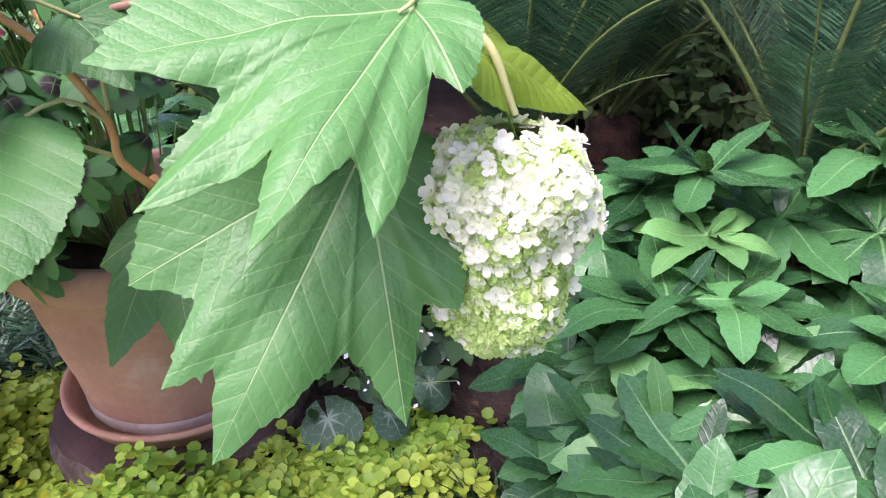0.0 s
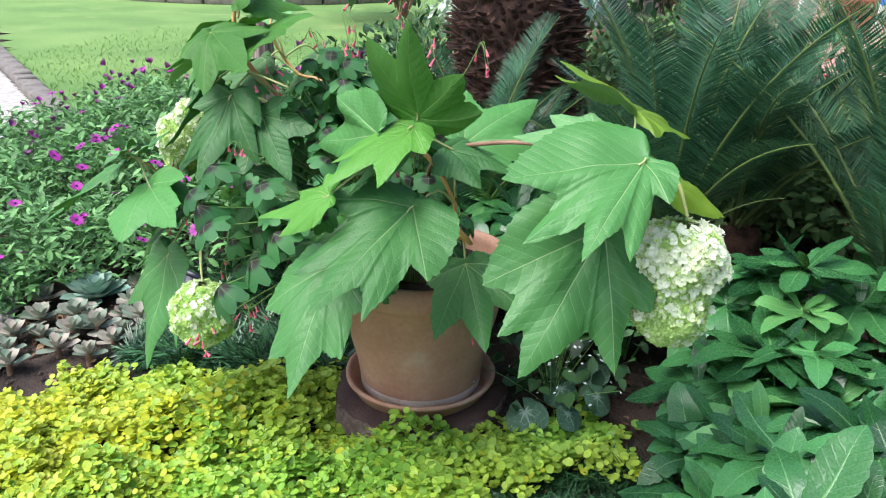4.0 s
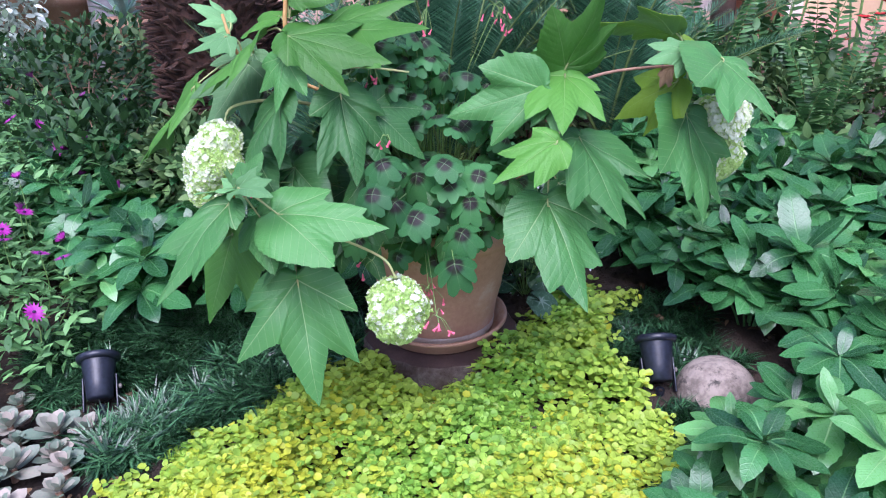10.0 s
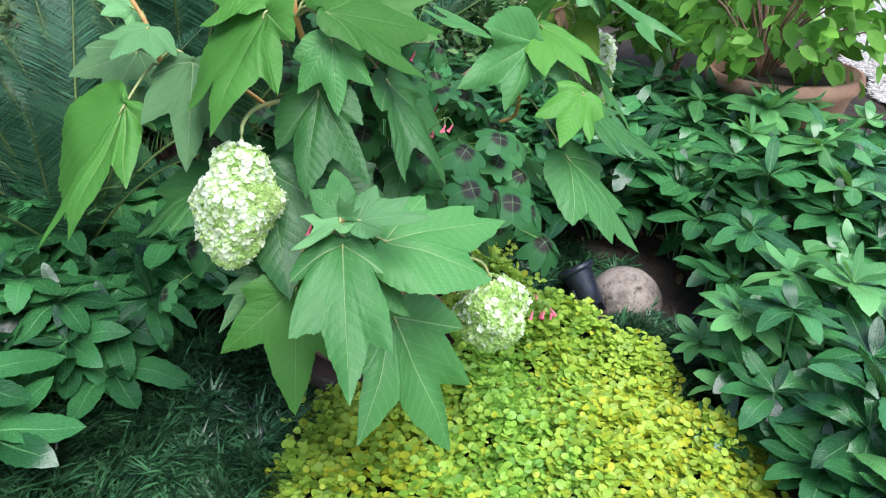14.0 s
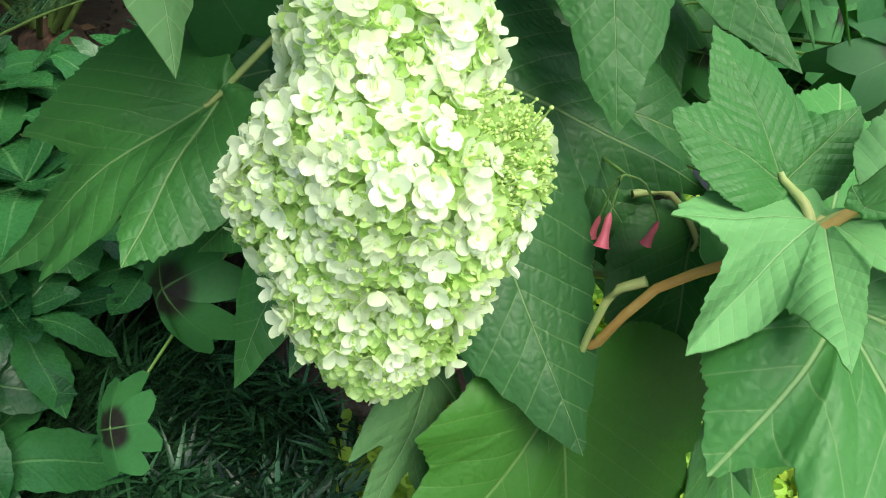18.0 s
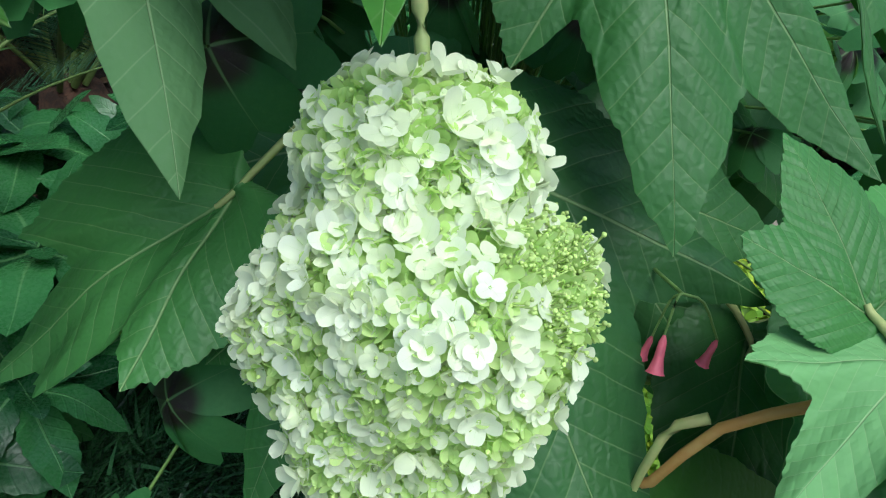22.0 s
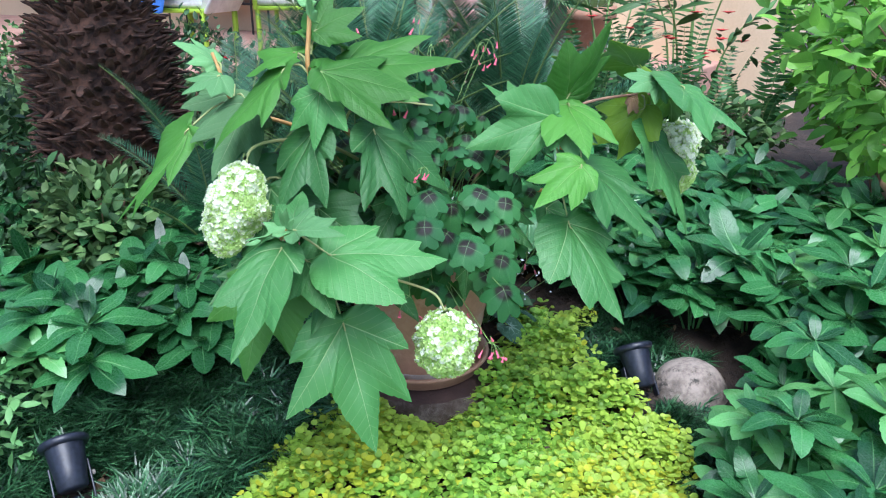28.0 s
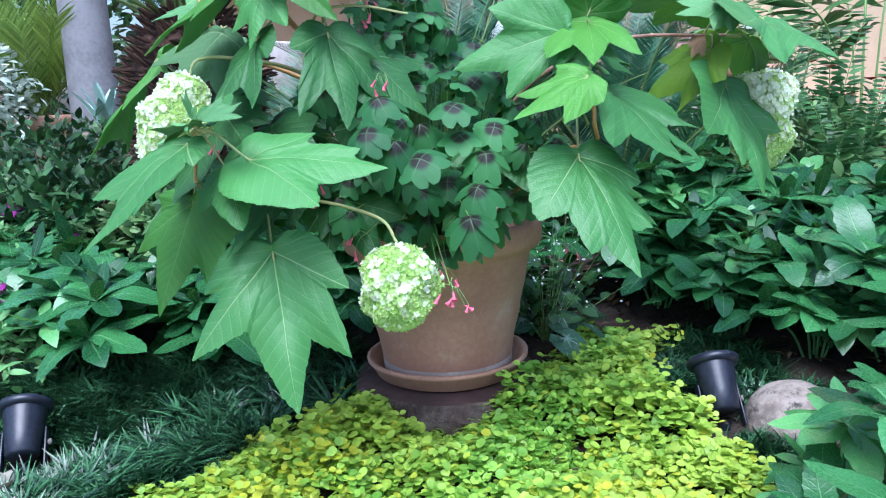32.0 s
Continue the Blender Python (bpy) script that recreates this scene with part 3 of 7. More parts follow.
ax2 = np.concatenate([-mid[::-1], np.arange(-6, 6.01, 0.045), mid])
single("gravel_path", sheet(ax2, ax2, 0.012, lambda c: gravel_west(c) & ~gravel_east(c)), m_gravel_bed, "pale crushed gravel path beside the flower bed", "path", kind="structure")
single("gravel_drive", sheet(ax2, ax2, 0.016, gravel_east), m_gravel_bed, "pale gravel drive behind the planting", "path", kind="structure")
ax3 = np.concatenate([-far[2::-1], -mid[::-1], np.arange(-6, 6.01, 0.06), mid, far[:3]])
single("lawn", sheet(ax3, ax3, 0.012, lawn_at), m_lawn, "mown green lawn with paler patches", "lawn", kind="structure")


def rand_turn(n, tilt=1.0):
    """Random turns about z with a random tilt."""
    a = rng.uniform(0, 2 * np.pi, n)
    along = np.stack([np.cos(a), np.sin(a), rng.normal(0, tilt, n)], 1)
    up = np.stack([rng.normal(0, 0.3, n), rng.normal(0, 0.3, n), np.ones(n)], 1)
    return frames_of(along, up)


def pick(n, box, test):
    """n random places in a box of the plan that pass a test."""
    out = np.zeros((0, 2))
    while len(out) < n:
        c = np.stack([rng.uniform(box[0], box[2], 4 * n), rng.uniform(box[1], box[3], 4 * n)], 1)
        out = np.concatenate([out, c[test(c)]])
    return out[:n]


# stones of the gravel
oct_v = np.array([(1, 0, 0), (-1, 0, 0), (0, 1, 0), (0, -1, 0), (0, 0, 0.6), (0, 0, -0.6)], float)
oct_f = np.array([(0, 2, 4), (2, 1, 4), (1, 3, 4), (3, 0, 4), (2, 0, 5), (1, 2, 5), (3, 1, 5), (0, 3, 5)])
pebble = (oct_v, oct_f, oct_v[:, :2])
for nm, test, box, n in (("gravel_stones", lambda c: gravel_west(c) & ~gravel_east(c), (-3.2, 0.2, -1.2, 3.2), 9000), ("drive_stones", gravel_east, (0.3, -2.6, 3.4, -0.5), 7000)):
    q = pick(n, box, test)
    V, F, U = scatter(pebble, np.column_stack([q, ground_z(q[:, 0], q[:, 1]) + 0.018]), rand_turn(n, 0.5), rng.uniform(0.006, 0.015, n))
    single(nm, (V, F, U), m_gravel, "loose pale gravel stones", "gravel", kind="stuff", smooth=False)

# lawn blades where the lawn comes nearest
q = pick(26000, (-5.2, 3.6, -0.6, 8.5), lawn_at)
q = q[rng.uniform(0, 1, len(q)) < np.clip(1.5 - (q[:, 1] - 3.6) / 5, 0.2, 1)]
n = len(q)
V, F, U = scatter(lance(0.05, 0.006, 3, 0.1, 0.2), np.column_stack([q, ground_z(q[:, 0], q[:, 1]) + 0.01]), rand_turn(n, 1.3), rng.uniform(0.6, 1.2, n))
single("lawn_grass", (V, F, U), m_blade, "short green lawn grass blades", "grass", kind="stuff")

# kerb of cut stones between lawn and gravel
kerb = thing("lawn_kerb", (-4.6, 5.1, 0), "grey stone kerb edging the lawn against the gravel", "kerb", kind="structure")
km = tri_mesh("kerb_stone", *block(0.3, 0.14, 0.09, 0.012))
km.materials.append(m_kerb)
for k in range(34):
    x = -3.0 - 0.21 * k
    share("kerb_stone", km, pose(x, kerb_line(x), -0.02, rng.normal(0, 2), rng.normal(0, 2), -45 + rng.normal(0, 3)), kerb)

# round raised bed far across the lawn
bed = thing("raised_bed", (-6.6, 15.2, 0), "round raised flower bed of grey stone blocks on the lawn", "raised bed")
bmesh_ = tri_mesh("stone_block", *block(0.62, 0.26, 0.19, 0.03))
bmesh_.materials.append(m_kerb)
for row in range(2):
    for k in range(32):
        a = 2 * math.pi * (k + 0.5 * row) / 32
        share("stone_block", bmesh_, pose(-6.6 + 3.25 * math.cos(a), 15.2 + 3.25 * math.sin(a), 0.19 * row, 0, 0, math.degrees(a) + 90), bed)
part("soil", moved(lathe([(3.15, 0.0), (3.15, 0.3), (1.5, 0.4), (0.001, 0.42)], 40), (-6.6, 15.2, 0)), m_soil, bed)

# ---- pot, saucer and stump ----
PX, PY = -0.438, 1.022
base_z = float(ground_z(PX, PY))
stump = thing("tree_stump_slab", (PX, PY, base_z), "dark sawn tree stump slab under the pot and saucer", "stump")
a = np.linspace(0, 2 * np.pi, 72, endpoint=False)
wob = 1 + 0.02 * np.sin(3 * a + 1) + 0.015 * np.sin(7 * a) + 0.012 * np.sin(19 * a)
prof = [(0.205, -0.06), (0.212, 0.0), (0.208, 0.03), (0.204, 0.035)]
V = np.concatenate([np.stack([PX + r * wob * np.cos(a), PY + r * wob * np.sin(a), np.full(72, base_z + z)], 1) for r, z in prof])
part("bark", (V, grid_faces(4, 72, True), V[:, :2] * 1.0), m_bark, stump, "rough grey-brown bark edge")
V = np.concatenate([np.stack([PX + r * wob * np.cos(a), PY + r * wob * np.sin(a), np.full(72, base_z + z)], 1) for r, z in [(0.2045, 0.034), (0.19, 0.04), (0.1, 0.04), (0.001, 0.04)]])
part("sawn_top", (V, grid_faces(4, 72, True), V[:, :2] * 1.0), m_cut, stump, "dark sawn wood face")
ST = base_z + 0.041
single("plant_saucer", moved(lathe([(0.001, 0.0), (0.148, 0.0), (0.161, 0.006), (0.174, 0.032), (0.18, 0.036), (0.18, 0.043), (0.173, 0.044), (0.166, 0.038), (0.154, 0.011), (0.001, 0.01)], 64, 0.006), (PX, PY, ST)),
       m_terra, "round terracotta saucer under the flower pot", "saucer")
pot = thing("flower_pot", (PX, PY, ST + 0.011), "large weathered terracotta flower pot on a saucer", "pot")
PZ = ST + 0.011
part("body", moved(lathe([(0.001, 0.0), (0.134, 0.0), (0.141, 0.008), (0.152, 0.08), (0.165, 0.13), (0.1655, 0.139), (0.1665, 0.147), (0.177, 0.19), (0.181, 0.212), (0.1825, 0.219), (0.183, 0.227), (0.192, 0.258),
                          (0.196, 0.268), (0.211, 0.274), (0.217, 0.286), (0.217, 0.32), (0.209, 0.33), (0.196, 0.328), (0.189, 0.31), (0.183, 0.25), (0.001, 0.245)], 72, 0.004), (PX, PY, PZ)), m_terra, pot)
part("lime_ring", moved(lathe([(0.1412, 0.004), (0.1432, 0.008), (0.1448, 0.026), (0.1443, 0.031)], 72, 0.006), (PX, PY, PZ)), m_lime, pot, "pale lime deposit round the foot")
single("potting_soil", moved(lathe([(0.187, 0.27), (0.185, 0.285), (0.1, 0.297), (0.001, 0.3)], 40, 0.01), (PX, PY, PZ)), m_soil, "dark potting soil in the flower pot", "soil")

# ---- hydrangea ----
hyd = thing("oakleaf_hydrangea", (PX, PY, PZ + 0.31), "oakleaf hydrangea with lobed leaves and drooping cream flower heads", "potted plant")
def blade(base, X, Y, Z, lobes, seed, fine=170, sinus=1.0, wave=1.0):
    """A lobed, toothed leaf blade of two skins. lobes: (degrees off the leaf's axis, reach, rise) of each lobe's tip round the base,
    in metres. The uv is the way along and across the nearest main vein."""
    r0 = np.random.default_rng(seed)
    lobes = sorted(lobes)
    L = max(r for _, r, _ in lobes)
    (a0, q0, h0), (a1, q1, h1) = lobes[0], lobes[-1]
    th, rr, hh = [-178.0], [0.07 * L], [0.0]
    # the rounded shoulder between the petiole and the first lobe
    for u, k in ((0.18, 0.17), (0.42, 0.36), (0.68, 0.58), (0.86, 0.76)):
        th.append(-178 + u * (a0 + 178)), rr.append(min(k * q0, 0.52 * L * (0.5 + u))), hh.append(h0 * u * 0.7)
    for k, (a, r, h) in enumerate(lobes):
        th.append(a), rr.append(r), hh.append(h)
        if k + 1 < len(lobes):
            a2, r2, h2 = lobes[k + 1]
            gap = a2 - a
            deep = float(np.interp(gap, [12, 22, 30, 45, 75], [0.82, 0.73, 0.68, 0.63, 0.58]))
            if max(abs(a), abs(a2)) > 66:
                deep = 0.86
            deep = deep + 0.22 * (1 - min(r, r2) / max(r, r2))
            rs = min(r, r2) * min(0.95, deep * sinus) * r0.uniform(0.92, 1.02)
            mid = a + gap * (0.5 + 0.5 * (r - r2) / (r + r2)) + r0.normal(0, 0.05) * gap
            for u in np.linspace(0, 1, 9)[1:-1]:
                th.append(a + (mid - a) * u), rr.append(rs + (r - rs) * (1 - u) ** 1.42), hh.append(h + (0.5 * (h + h2) - h) * u * u)
            th.append(mid), rr.append(rs * 0.985), hh.append(0.5 * (h + h2) + 0.015 * L)
            for u in np.linspace(0, 1, 9)[1:-1]:
                th.append(mid + (a2 - mid) * u), rr.append(rs + (r2 - rs) * u ** 1.42), hh.append(h2 + (0.5 * (h + h2) - h2) * (1 - u) ** 2)
    for u, k in ((0.86, 0.76), (0.68, 0.58), (0.42, 0.36), (0.18, 0.17)):
        th.append(178 - u * (178 - a1)), rr.append(min(k * q1, 0.52 * L * (0.5 + u))), hh.append(h1 * u * 0.7)
    th.append(178.0), rr.append(0.07 * L), hh.append(0.0)
    axes = np.array([a for a, _, _ in lobes])
    # the midrib and one strong vein on either side; the other lobes hang on side veins
    strong = [min(axes, key=abs)]
    for a in sorted(axes, key=abs)[1:]:
        if min(abs(a - b) for b in strong) > 29 and abs(a) < 80:
            strong.append(a)
    strong = np.array(sorted(strong))
    halves = (strong[1:] + strong[:-1]) / 2
    t = np.unique(np.concatenate([np.linspace(-178, 178, fine), axes, halves]))
    out, rise = np.interp(t, th, rr), np.interp(t, th, hh)
    near = np.min(np.abs(t[:, None] - axes[None]), axis=1)
    edge = np.clip(near / 3, 0, 1) * np.clip((176 - np.abs(t)) / 25, 0, 1)
    k = np.arange(len(t))
    out = out * (1 + edge * ((k % 2 - 0.5) * 0.014 + 0.012 * np.sin(k * 0.9 + seed) + r0.normal(0, 0.006, len(t))))
    f = np.array([0.0, 0.07, 0.15, 0.24, 0.33, 0.42, 0.51, 0.6, 0.69, 0.78, 0.86, 0.93, 1.0])[:, None]
    T = np.radians(t)
    x, y = f * out * np.sin(T) / L, f * out * np.cos(T) / L
    ph = r0.uniform(0, 6, 6)
    z = rise / L * f ** 1.6 + 0.06 * wave * f * (1 - f) * 2
    z = z + wave * (0.02 * np.sin(7 * x + ph[0]) * np.sin(6 * y + ph[1]) + 0.01 * np.sin(15 * x + ph[2]) * np.cos(12 * y + ph[3]))
    z = z + wave * f ** 3 * (0.022 * np.sin(0.075 * t + ph[4]) + 0.006 * np.sin(0.19 * t + ph[5]))
    # each main vein lies in a furrow and the blade bulges between
    across = np.radians(np.min(np.abs(t[:, None] - strong[None]), axis=1)) * f * out / L
    z = z - 0.008 * np.exp(-(across / 0.03) ** 2) * np.clip(1.15 - f, 0, 1)
    Q = base + L * (x[..., None] * X + y[..., None] * Y + z[..., None] * Z)
    nr, nc = Q.shape[:2]
    V, F = Q.reshape(-1, 3), grid_faces(nr, nc)
    tm = t[F % nc].mean(1)
    vein = strong[np.searchsorted(halves, tm)]
    rad, tt = np.repeat(f, nc, 1).reshape(-1) * np.tile(out, nr) / L, np.tile(t, nr)
    dl = np.radians(tt[F] - vein[:, None])
    uv = np.stack([rad[F] * np.cos(dl), np.abs(rad[F] * np.sin(dl))], -1)
    nrm = np.cross(V[F[:, 1]] - V[F[:, 0]], V[F[:, 2]] - V[F[:, 0]]).sum(0)
    if nrm @ Z < 0:
        F, uv = F[:, ::-1], uv[:, ::-1]
    V2, F2, uv2 = V - 0.0007 * Z, F[:, ::-1] + len(V), uv[:, ::-1]
    slots = np.concatenate([np.zeros(len(F)), np.ones(len(F2))])
    return np.concatenate([V, V2]), np.concatenate([F, F2]), np.concatenate([uv.reshape(-1, 2), uv2.reshape(-1, 2)]), slots


leaf_no = [0]
SKINS = {"g": m_leaf, "d": m_leaf_dark, "l": m_leaf_light, "y": m_leaf_young, "p": m_leaf_under, "m": m_leaf_backlit, "b": m_drybrown}


def hang(piece, tone, base, tip, stalk):
    """A blade, and its petiole if it has one, as parts of the hydrangea."""
    V, F, U, slots = piece
    ob = part("leaf", (V, F, U), [SKINS[tone], m_leaf_under], hyd, slots=slots)
    if stalk is not None:
        b, t, s = np.array(base), np.array(tip), np.array(stalk)
        mid = (b + s) / 2 + np.linalg.norm(b - s) * (np.array([0, 0, 0.18]) - 0.12 * unit(t - b))
        part("petiole", tube(bow([s, mid, b, b + 0.06 * (t - b)], 10), [0.0026, 0.002, 0.0013], 6), m_petiole, ob)
    return ob


def leaf(base, tip, normal, width, tone="g", stalk=None, five=False, bend=(0.0, 0.0)):
    """A leaf of the usual five lobes from its base to its tip."""
    leaf_no[0] += 1
    r0 = np.random.default_rng(100 + leaf_no[0])
    base, tip = np.array(base), np.array(tip)
    L = np.linalg.norm(tip - base)
    Y = (tip - base) / L
    X = unit(np.cross(Y, normal))
    Z = np.cross(X, Y)
    lobes = [(0.0, L, 0.0)]
    for sg, bd in ((1, bend[0]), (-1, bend[1])):
        for a, r in ((r0.normal(38, 4), r0.normal(0.8, 0.05)), (r0.normal(78, 6), r0.normal(0.6 if five else 0.5, 0.05))):
            px, py = r * math.sin(radians(a)) * width / 0.9, r * math.cos(radians(a))
            lobes.append((sg * math.degrees(math.atan2(px, py)), L * math.hypot(px, py), L * (-px * (bd + r0.uniform(-0.05, 0.28)))))
    return hang(blade(base, X, Y, Z, lobes, 100 + leaf_no[0], 150 if L < 0.12 else 190), tone, base, tip, stalk)


def oak_leaf(base, tips, hint, tone="g", stalk=None, sinus=1.0, fine=300, wave=1.0):
    """A leaf by its base and the tips of its lobes, the first of them the end of the midrib; hint: which way its face looks."""
    leaf_no[0] += 1
    base, P, hint = np.array(base), np.array(tips) - np.array(base), unit(np.array(hint, float))
    L = np.linalg.norm(P, axis=1).max()
    val, vec = np.linalg.eigh(P.T @ P / L ** 2 - 0.12 * np.outer(hint, hint))
    Z = vec[:, 0] * (1 if vec[:, 0] @ hint > 0 else -1)
    Y = P[0] + 0.35 * unit(P).sum(0) * L
    Y = unit(Y - Z * (Y @ Z))
    X = np.cross(Y, Z)
    lobes = [(math.degrees(math.atan2(p @ X, p @ Y)), float(np.hypot(p @ X, p @ Y)), float(p @ Z)) for p in P]
    return hang(blade(base, X, Y, Z, lobes, 100 + leaf_no[0], fine, sinus, wave), tone, base, base + P[0], stalk)


def stem(points, r0, r1, material, name="stem"):
    return part(name, tube(bow(points, 22), [r0, r1], 8), material, hyd)


SOIL = PZ + 0.297
# woody stems out of the pot
stem([(-0.4, 0.95, SOIL), (-0.33, 0.8, 0.575), (-0.29, 0.72, 0.6), (-0.315, 0.7, 0.64), (-0.318, 0.699, 0.68), (-0.35, 0.685, 0.75), (-0.395, 0.668, 0.8)], 0.0048, 0.004, m_orange)
stem([(-0.42, 0.98, SOIL), (-0.4, 0.86, 0.66), (-0.35, 0.76, 0.755), (-0.27, 0.705, 0.79), (-0.19, 0.675, 0.803), (-0.068, 0.635, 0.802), (-0.02, 0.6, 0.8)], 0.0045, 0.003, m_stem)
stem([(-0.02, 0.6, 0.8), (0.03, 0.575, 0.79), (0.055, 0.562, 0.735)], 0.004, 0.0032, m_petiole)
stem([(-0.5, 1.0, SOIL), (-0.72, 0.98, 0.55), (-0.9, 0.965, 0.535), (-1.0, 0.95, 0.575), (-1.015, 0.922, 0.63), (-1.03, 0.88, 0.665), (-1.035, 0.858, 0.69)], 0.0026, 0.0022, m_orange)
stem([(-0.9, 0.965, 0.535), (-0.87, 0.84, 0.55), (-0.82, 0.72, 0.525), (-0.806, 0.69, 0.485)], 0.003, 0.0024, m_petiole)
stem([(-0.48, 1.03, SOIL), (-0.62, 1.01, 0.68), (-0.75, 0.98, 0.8), (-0.815, 0.982, 0.87), (-0.835, 0.985, 0.93), (-0.825, 0.985, 1.0), (-0.82, 0.985, 1.05)], 0.006, 0.004, m_orange)
stem([(-0.62, 1.01, 0.68), (-0.76, 1.02, 0.76), (-0.86, 1.04, 0.785), (-0.945, 1.036, 0.785), (-0.968, 1.034, 0.75)], 0.0042, 0.0026, m_petiole)
stem([(-0.46, 1.06, SOIL), (-0.6, 1.15, 0.7), (-0.72, 1.215, 0.785), (-0.787, 1.225, 0.8), (-0.83, 1.225, 0.85), (-0.85, 1.22, 0.9), (-0.85, 1.24, 0.94)], 0.005, 0.0035, m_orange)
stem([(-0.75, 0.98, 0.8), (-0.78, 0.92, 0.85), (-0.74, 0.86, 0.86), (-0.66, 0.82, 0.845)], 0.003, 0.002, m_petiole)

# leaves round the south-west shoot
W0 = (-1.03, 0.872, 0.672)
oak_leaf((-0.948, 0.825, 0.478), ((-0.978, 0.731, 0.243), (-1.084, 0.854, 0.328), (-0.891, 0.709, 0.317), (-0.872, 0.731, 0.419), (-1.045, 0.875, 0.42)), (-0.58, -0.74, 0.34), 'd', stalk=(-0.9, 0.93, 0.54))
oak_leaf((-0.975, 0.826, 0.625), ((-0.833, 0.664, 0.605), (-0.952, 0.668, 0.565), (-0.878, 0.785, 0.66), (-0.845, 0.715, 0.63)), (-0.3, -0.4, 0.85), 'g', stalk=W0, sinus=1.1)
oak_leaf((-1.05, 0.864, 0.652), ((-1.228, 0.808, 0.525), (-1.169, 0.767, 0.561), (-1.185, 0.898, 0.587), (-1.101, 0.925, 0.615), (-1.071, 0.802, 0.627)), (-0.53, -0.23, 0.82), 'g', stalk=W0, sinus=1.12)
oak_leaf((-1.035, 0.846, 0.684), ((-1.018, 0.746, 0.692), (-1.067, 0.801, 0.684), (-1.0, 0.825, 0.722), (-1.0, 0.778, 0.71)), (-0.6, -0.16, 0.78), 'y', stalk=W0, sinus=1.1)
oak_leaf((-1.027, 0.868, 0.676), ((-1.074, 0.931, 0.653), (-1.105, 0.892, 0.672), (-1.03, 0.93, 0.68), (-1.075, 0.858, 0.685)), (-0.5, -0.01, 0.87), 'y', stalk=W0)
oak_leaf((-1.01, 0.878, 0.682), ((-0.955, 0.9, 0.725), (-0.996, 0.925, 0.708), (-0.985, 0.842, 0.702)), (-0.6, 0.02, 0.8), 'g', stalk=W0, sinus=1.15)
leaf((-1.04, 0.862, 0.69), (-1.055, 0.84, 0.73), (-0.8, -0.3, 0.3), 0.6, 'y')
leaf((-1.013, 0.955, 0.555), (-1.09, 0.945, 0.38), (-0.75, -0.3, 0.5), 0.85, 'l', stalk=(-1.01, 0.925, 0.63))
oak_leaf((-0.905, 0.858, 0.572), ((-1.03, 0.915, 0.49), (-0.967, 0.92, 0.545), (-1.02, 0.84, 0.475), (-0.95, 0.815, 0.53)), (-0.7, -0.1, 0.7), 'g', stalk=(-0.9, 0.9, 0.6))
leaf((-0.99, 0.87, 0.61), (-0.93, 0.74, 0.55), (-0.4, -0.6, 0.7), 0.9, 'g', stalk=W0)
# leaves of the west flower shoot
oak_leaf((-0.877, 0.944, 0.815), ((-0.98, 0.94, 0.686), (-0.944, 0.85, 0.696), (-0.92, 1.0, 0.736), (-0.905, 0.87, 0.775)), (-0.8, -0.15, 0.55), 'g', stalk=(-0.8, 0.98, 0.84))
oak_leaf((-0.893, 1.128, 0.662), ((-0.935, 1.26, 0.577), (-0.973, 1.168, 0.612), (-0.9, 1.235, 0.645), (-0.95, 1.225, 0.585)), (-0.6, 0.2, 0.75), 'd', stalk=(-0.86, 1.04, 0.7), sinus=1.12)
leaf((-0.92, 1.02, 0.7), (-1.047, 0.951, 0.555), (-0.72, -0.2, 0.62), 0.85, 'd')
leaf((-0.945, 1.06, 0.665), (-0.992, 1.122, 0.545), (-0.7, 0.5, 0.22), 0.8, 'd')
leaf((-1.0, 1.02, 0.566), (-1.066, 1.062, 0.497), (-0.6, -0.6, 0.5), 0.5, 'p')
# leaves of the north shoot, tallest of the plant
N0 = (-0.835, 0.983, 0.915)
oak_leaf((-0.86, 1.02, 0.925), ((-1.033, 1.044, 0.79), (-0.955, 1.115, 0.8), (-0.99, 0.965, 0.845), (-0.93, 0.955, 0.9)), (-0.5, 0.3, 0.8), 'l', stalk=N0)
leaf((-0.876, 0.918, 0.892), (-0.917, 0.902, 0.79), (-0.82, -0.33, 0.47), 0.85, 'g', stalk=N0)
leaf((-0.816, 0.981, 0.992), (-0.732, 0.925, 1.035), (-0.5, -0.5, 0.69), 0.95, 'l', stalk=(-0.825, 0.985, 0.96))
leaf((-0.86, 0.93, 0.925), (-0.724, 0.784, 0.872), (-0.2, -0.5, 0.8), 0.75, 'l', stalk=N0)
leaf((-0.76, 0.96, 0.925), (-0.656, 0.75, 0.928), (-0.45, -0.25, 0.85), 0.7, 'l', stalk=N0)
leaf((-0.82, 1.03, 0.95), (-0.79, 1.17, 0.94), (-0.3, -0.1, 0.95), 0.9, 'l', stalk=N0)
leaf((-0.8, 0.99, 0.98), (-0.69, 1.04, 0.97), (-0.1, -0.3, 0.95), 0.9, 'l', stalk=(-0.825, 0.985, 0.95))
leaf((-0.83, 0.975, 1.02), (-0.86, 0.94, 1.06), (-0.6, -0.4, 0.5), 0.7, 'y', stalk=(-0.822, 0.985, 1.03))
leaf((-0.82, 0.99, 1.04), (-0.8, 1.0, 1.095), (-0.7, -0.6, 0.2), 0.6, 'y')
oak_leaf((-0.796, 0.861, 0.815), ((-0.836, 0.756, 0.662), (-0.888, 0.811, 0.683), (-0.723, 0.804, 0.692), (-0.875, 0.851, 0.787), (-0.72, 0.82, 0.765)), (-0.4, -0.8, 0.43), 'g', stalk=(-0.76, 0.93, 0.84))
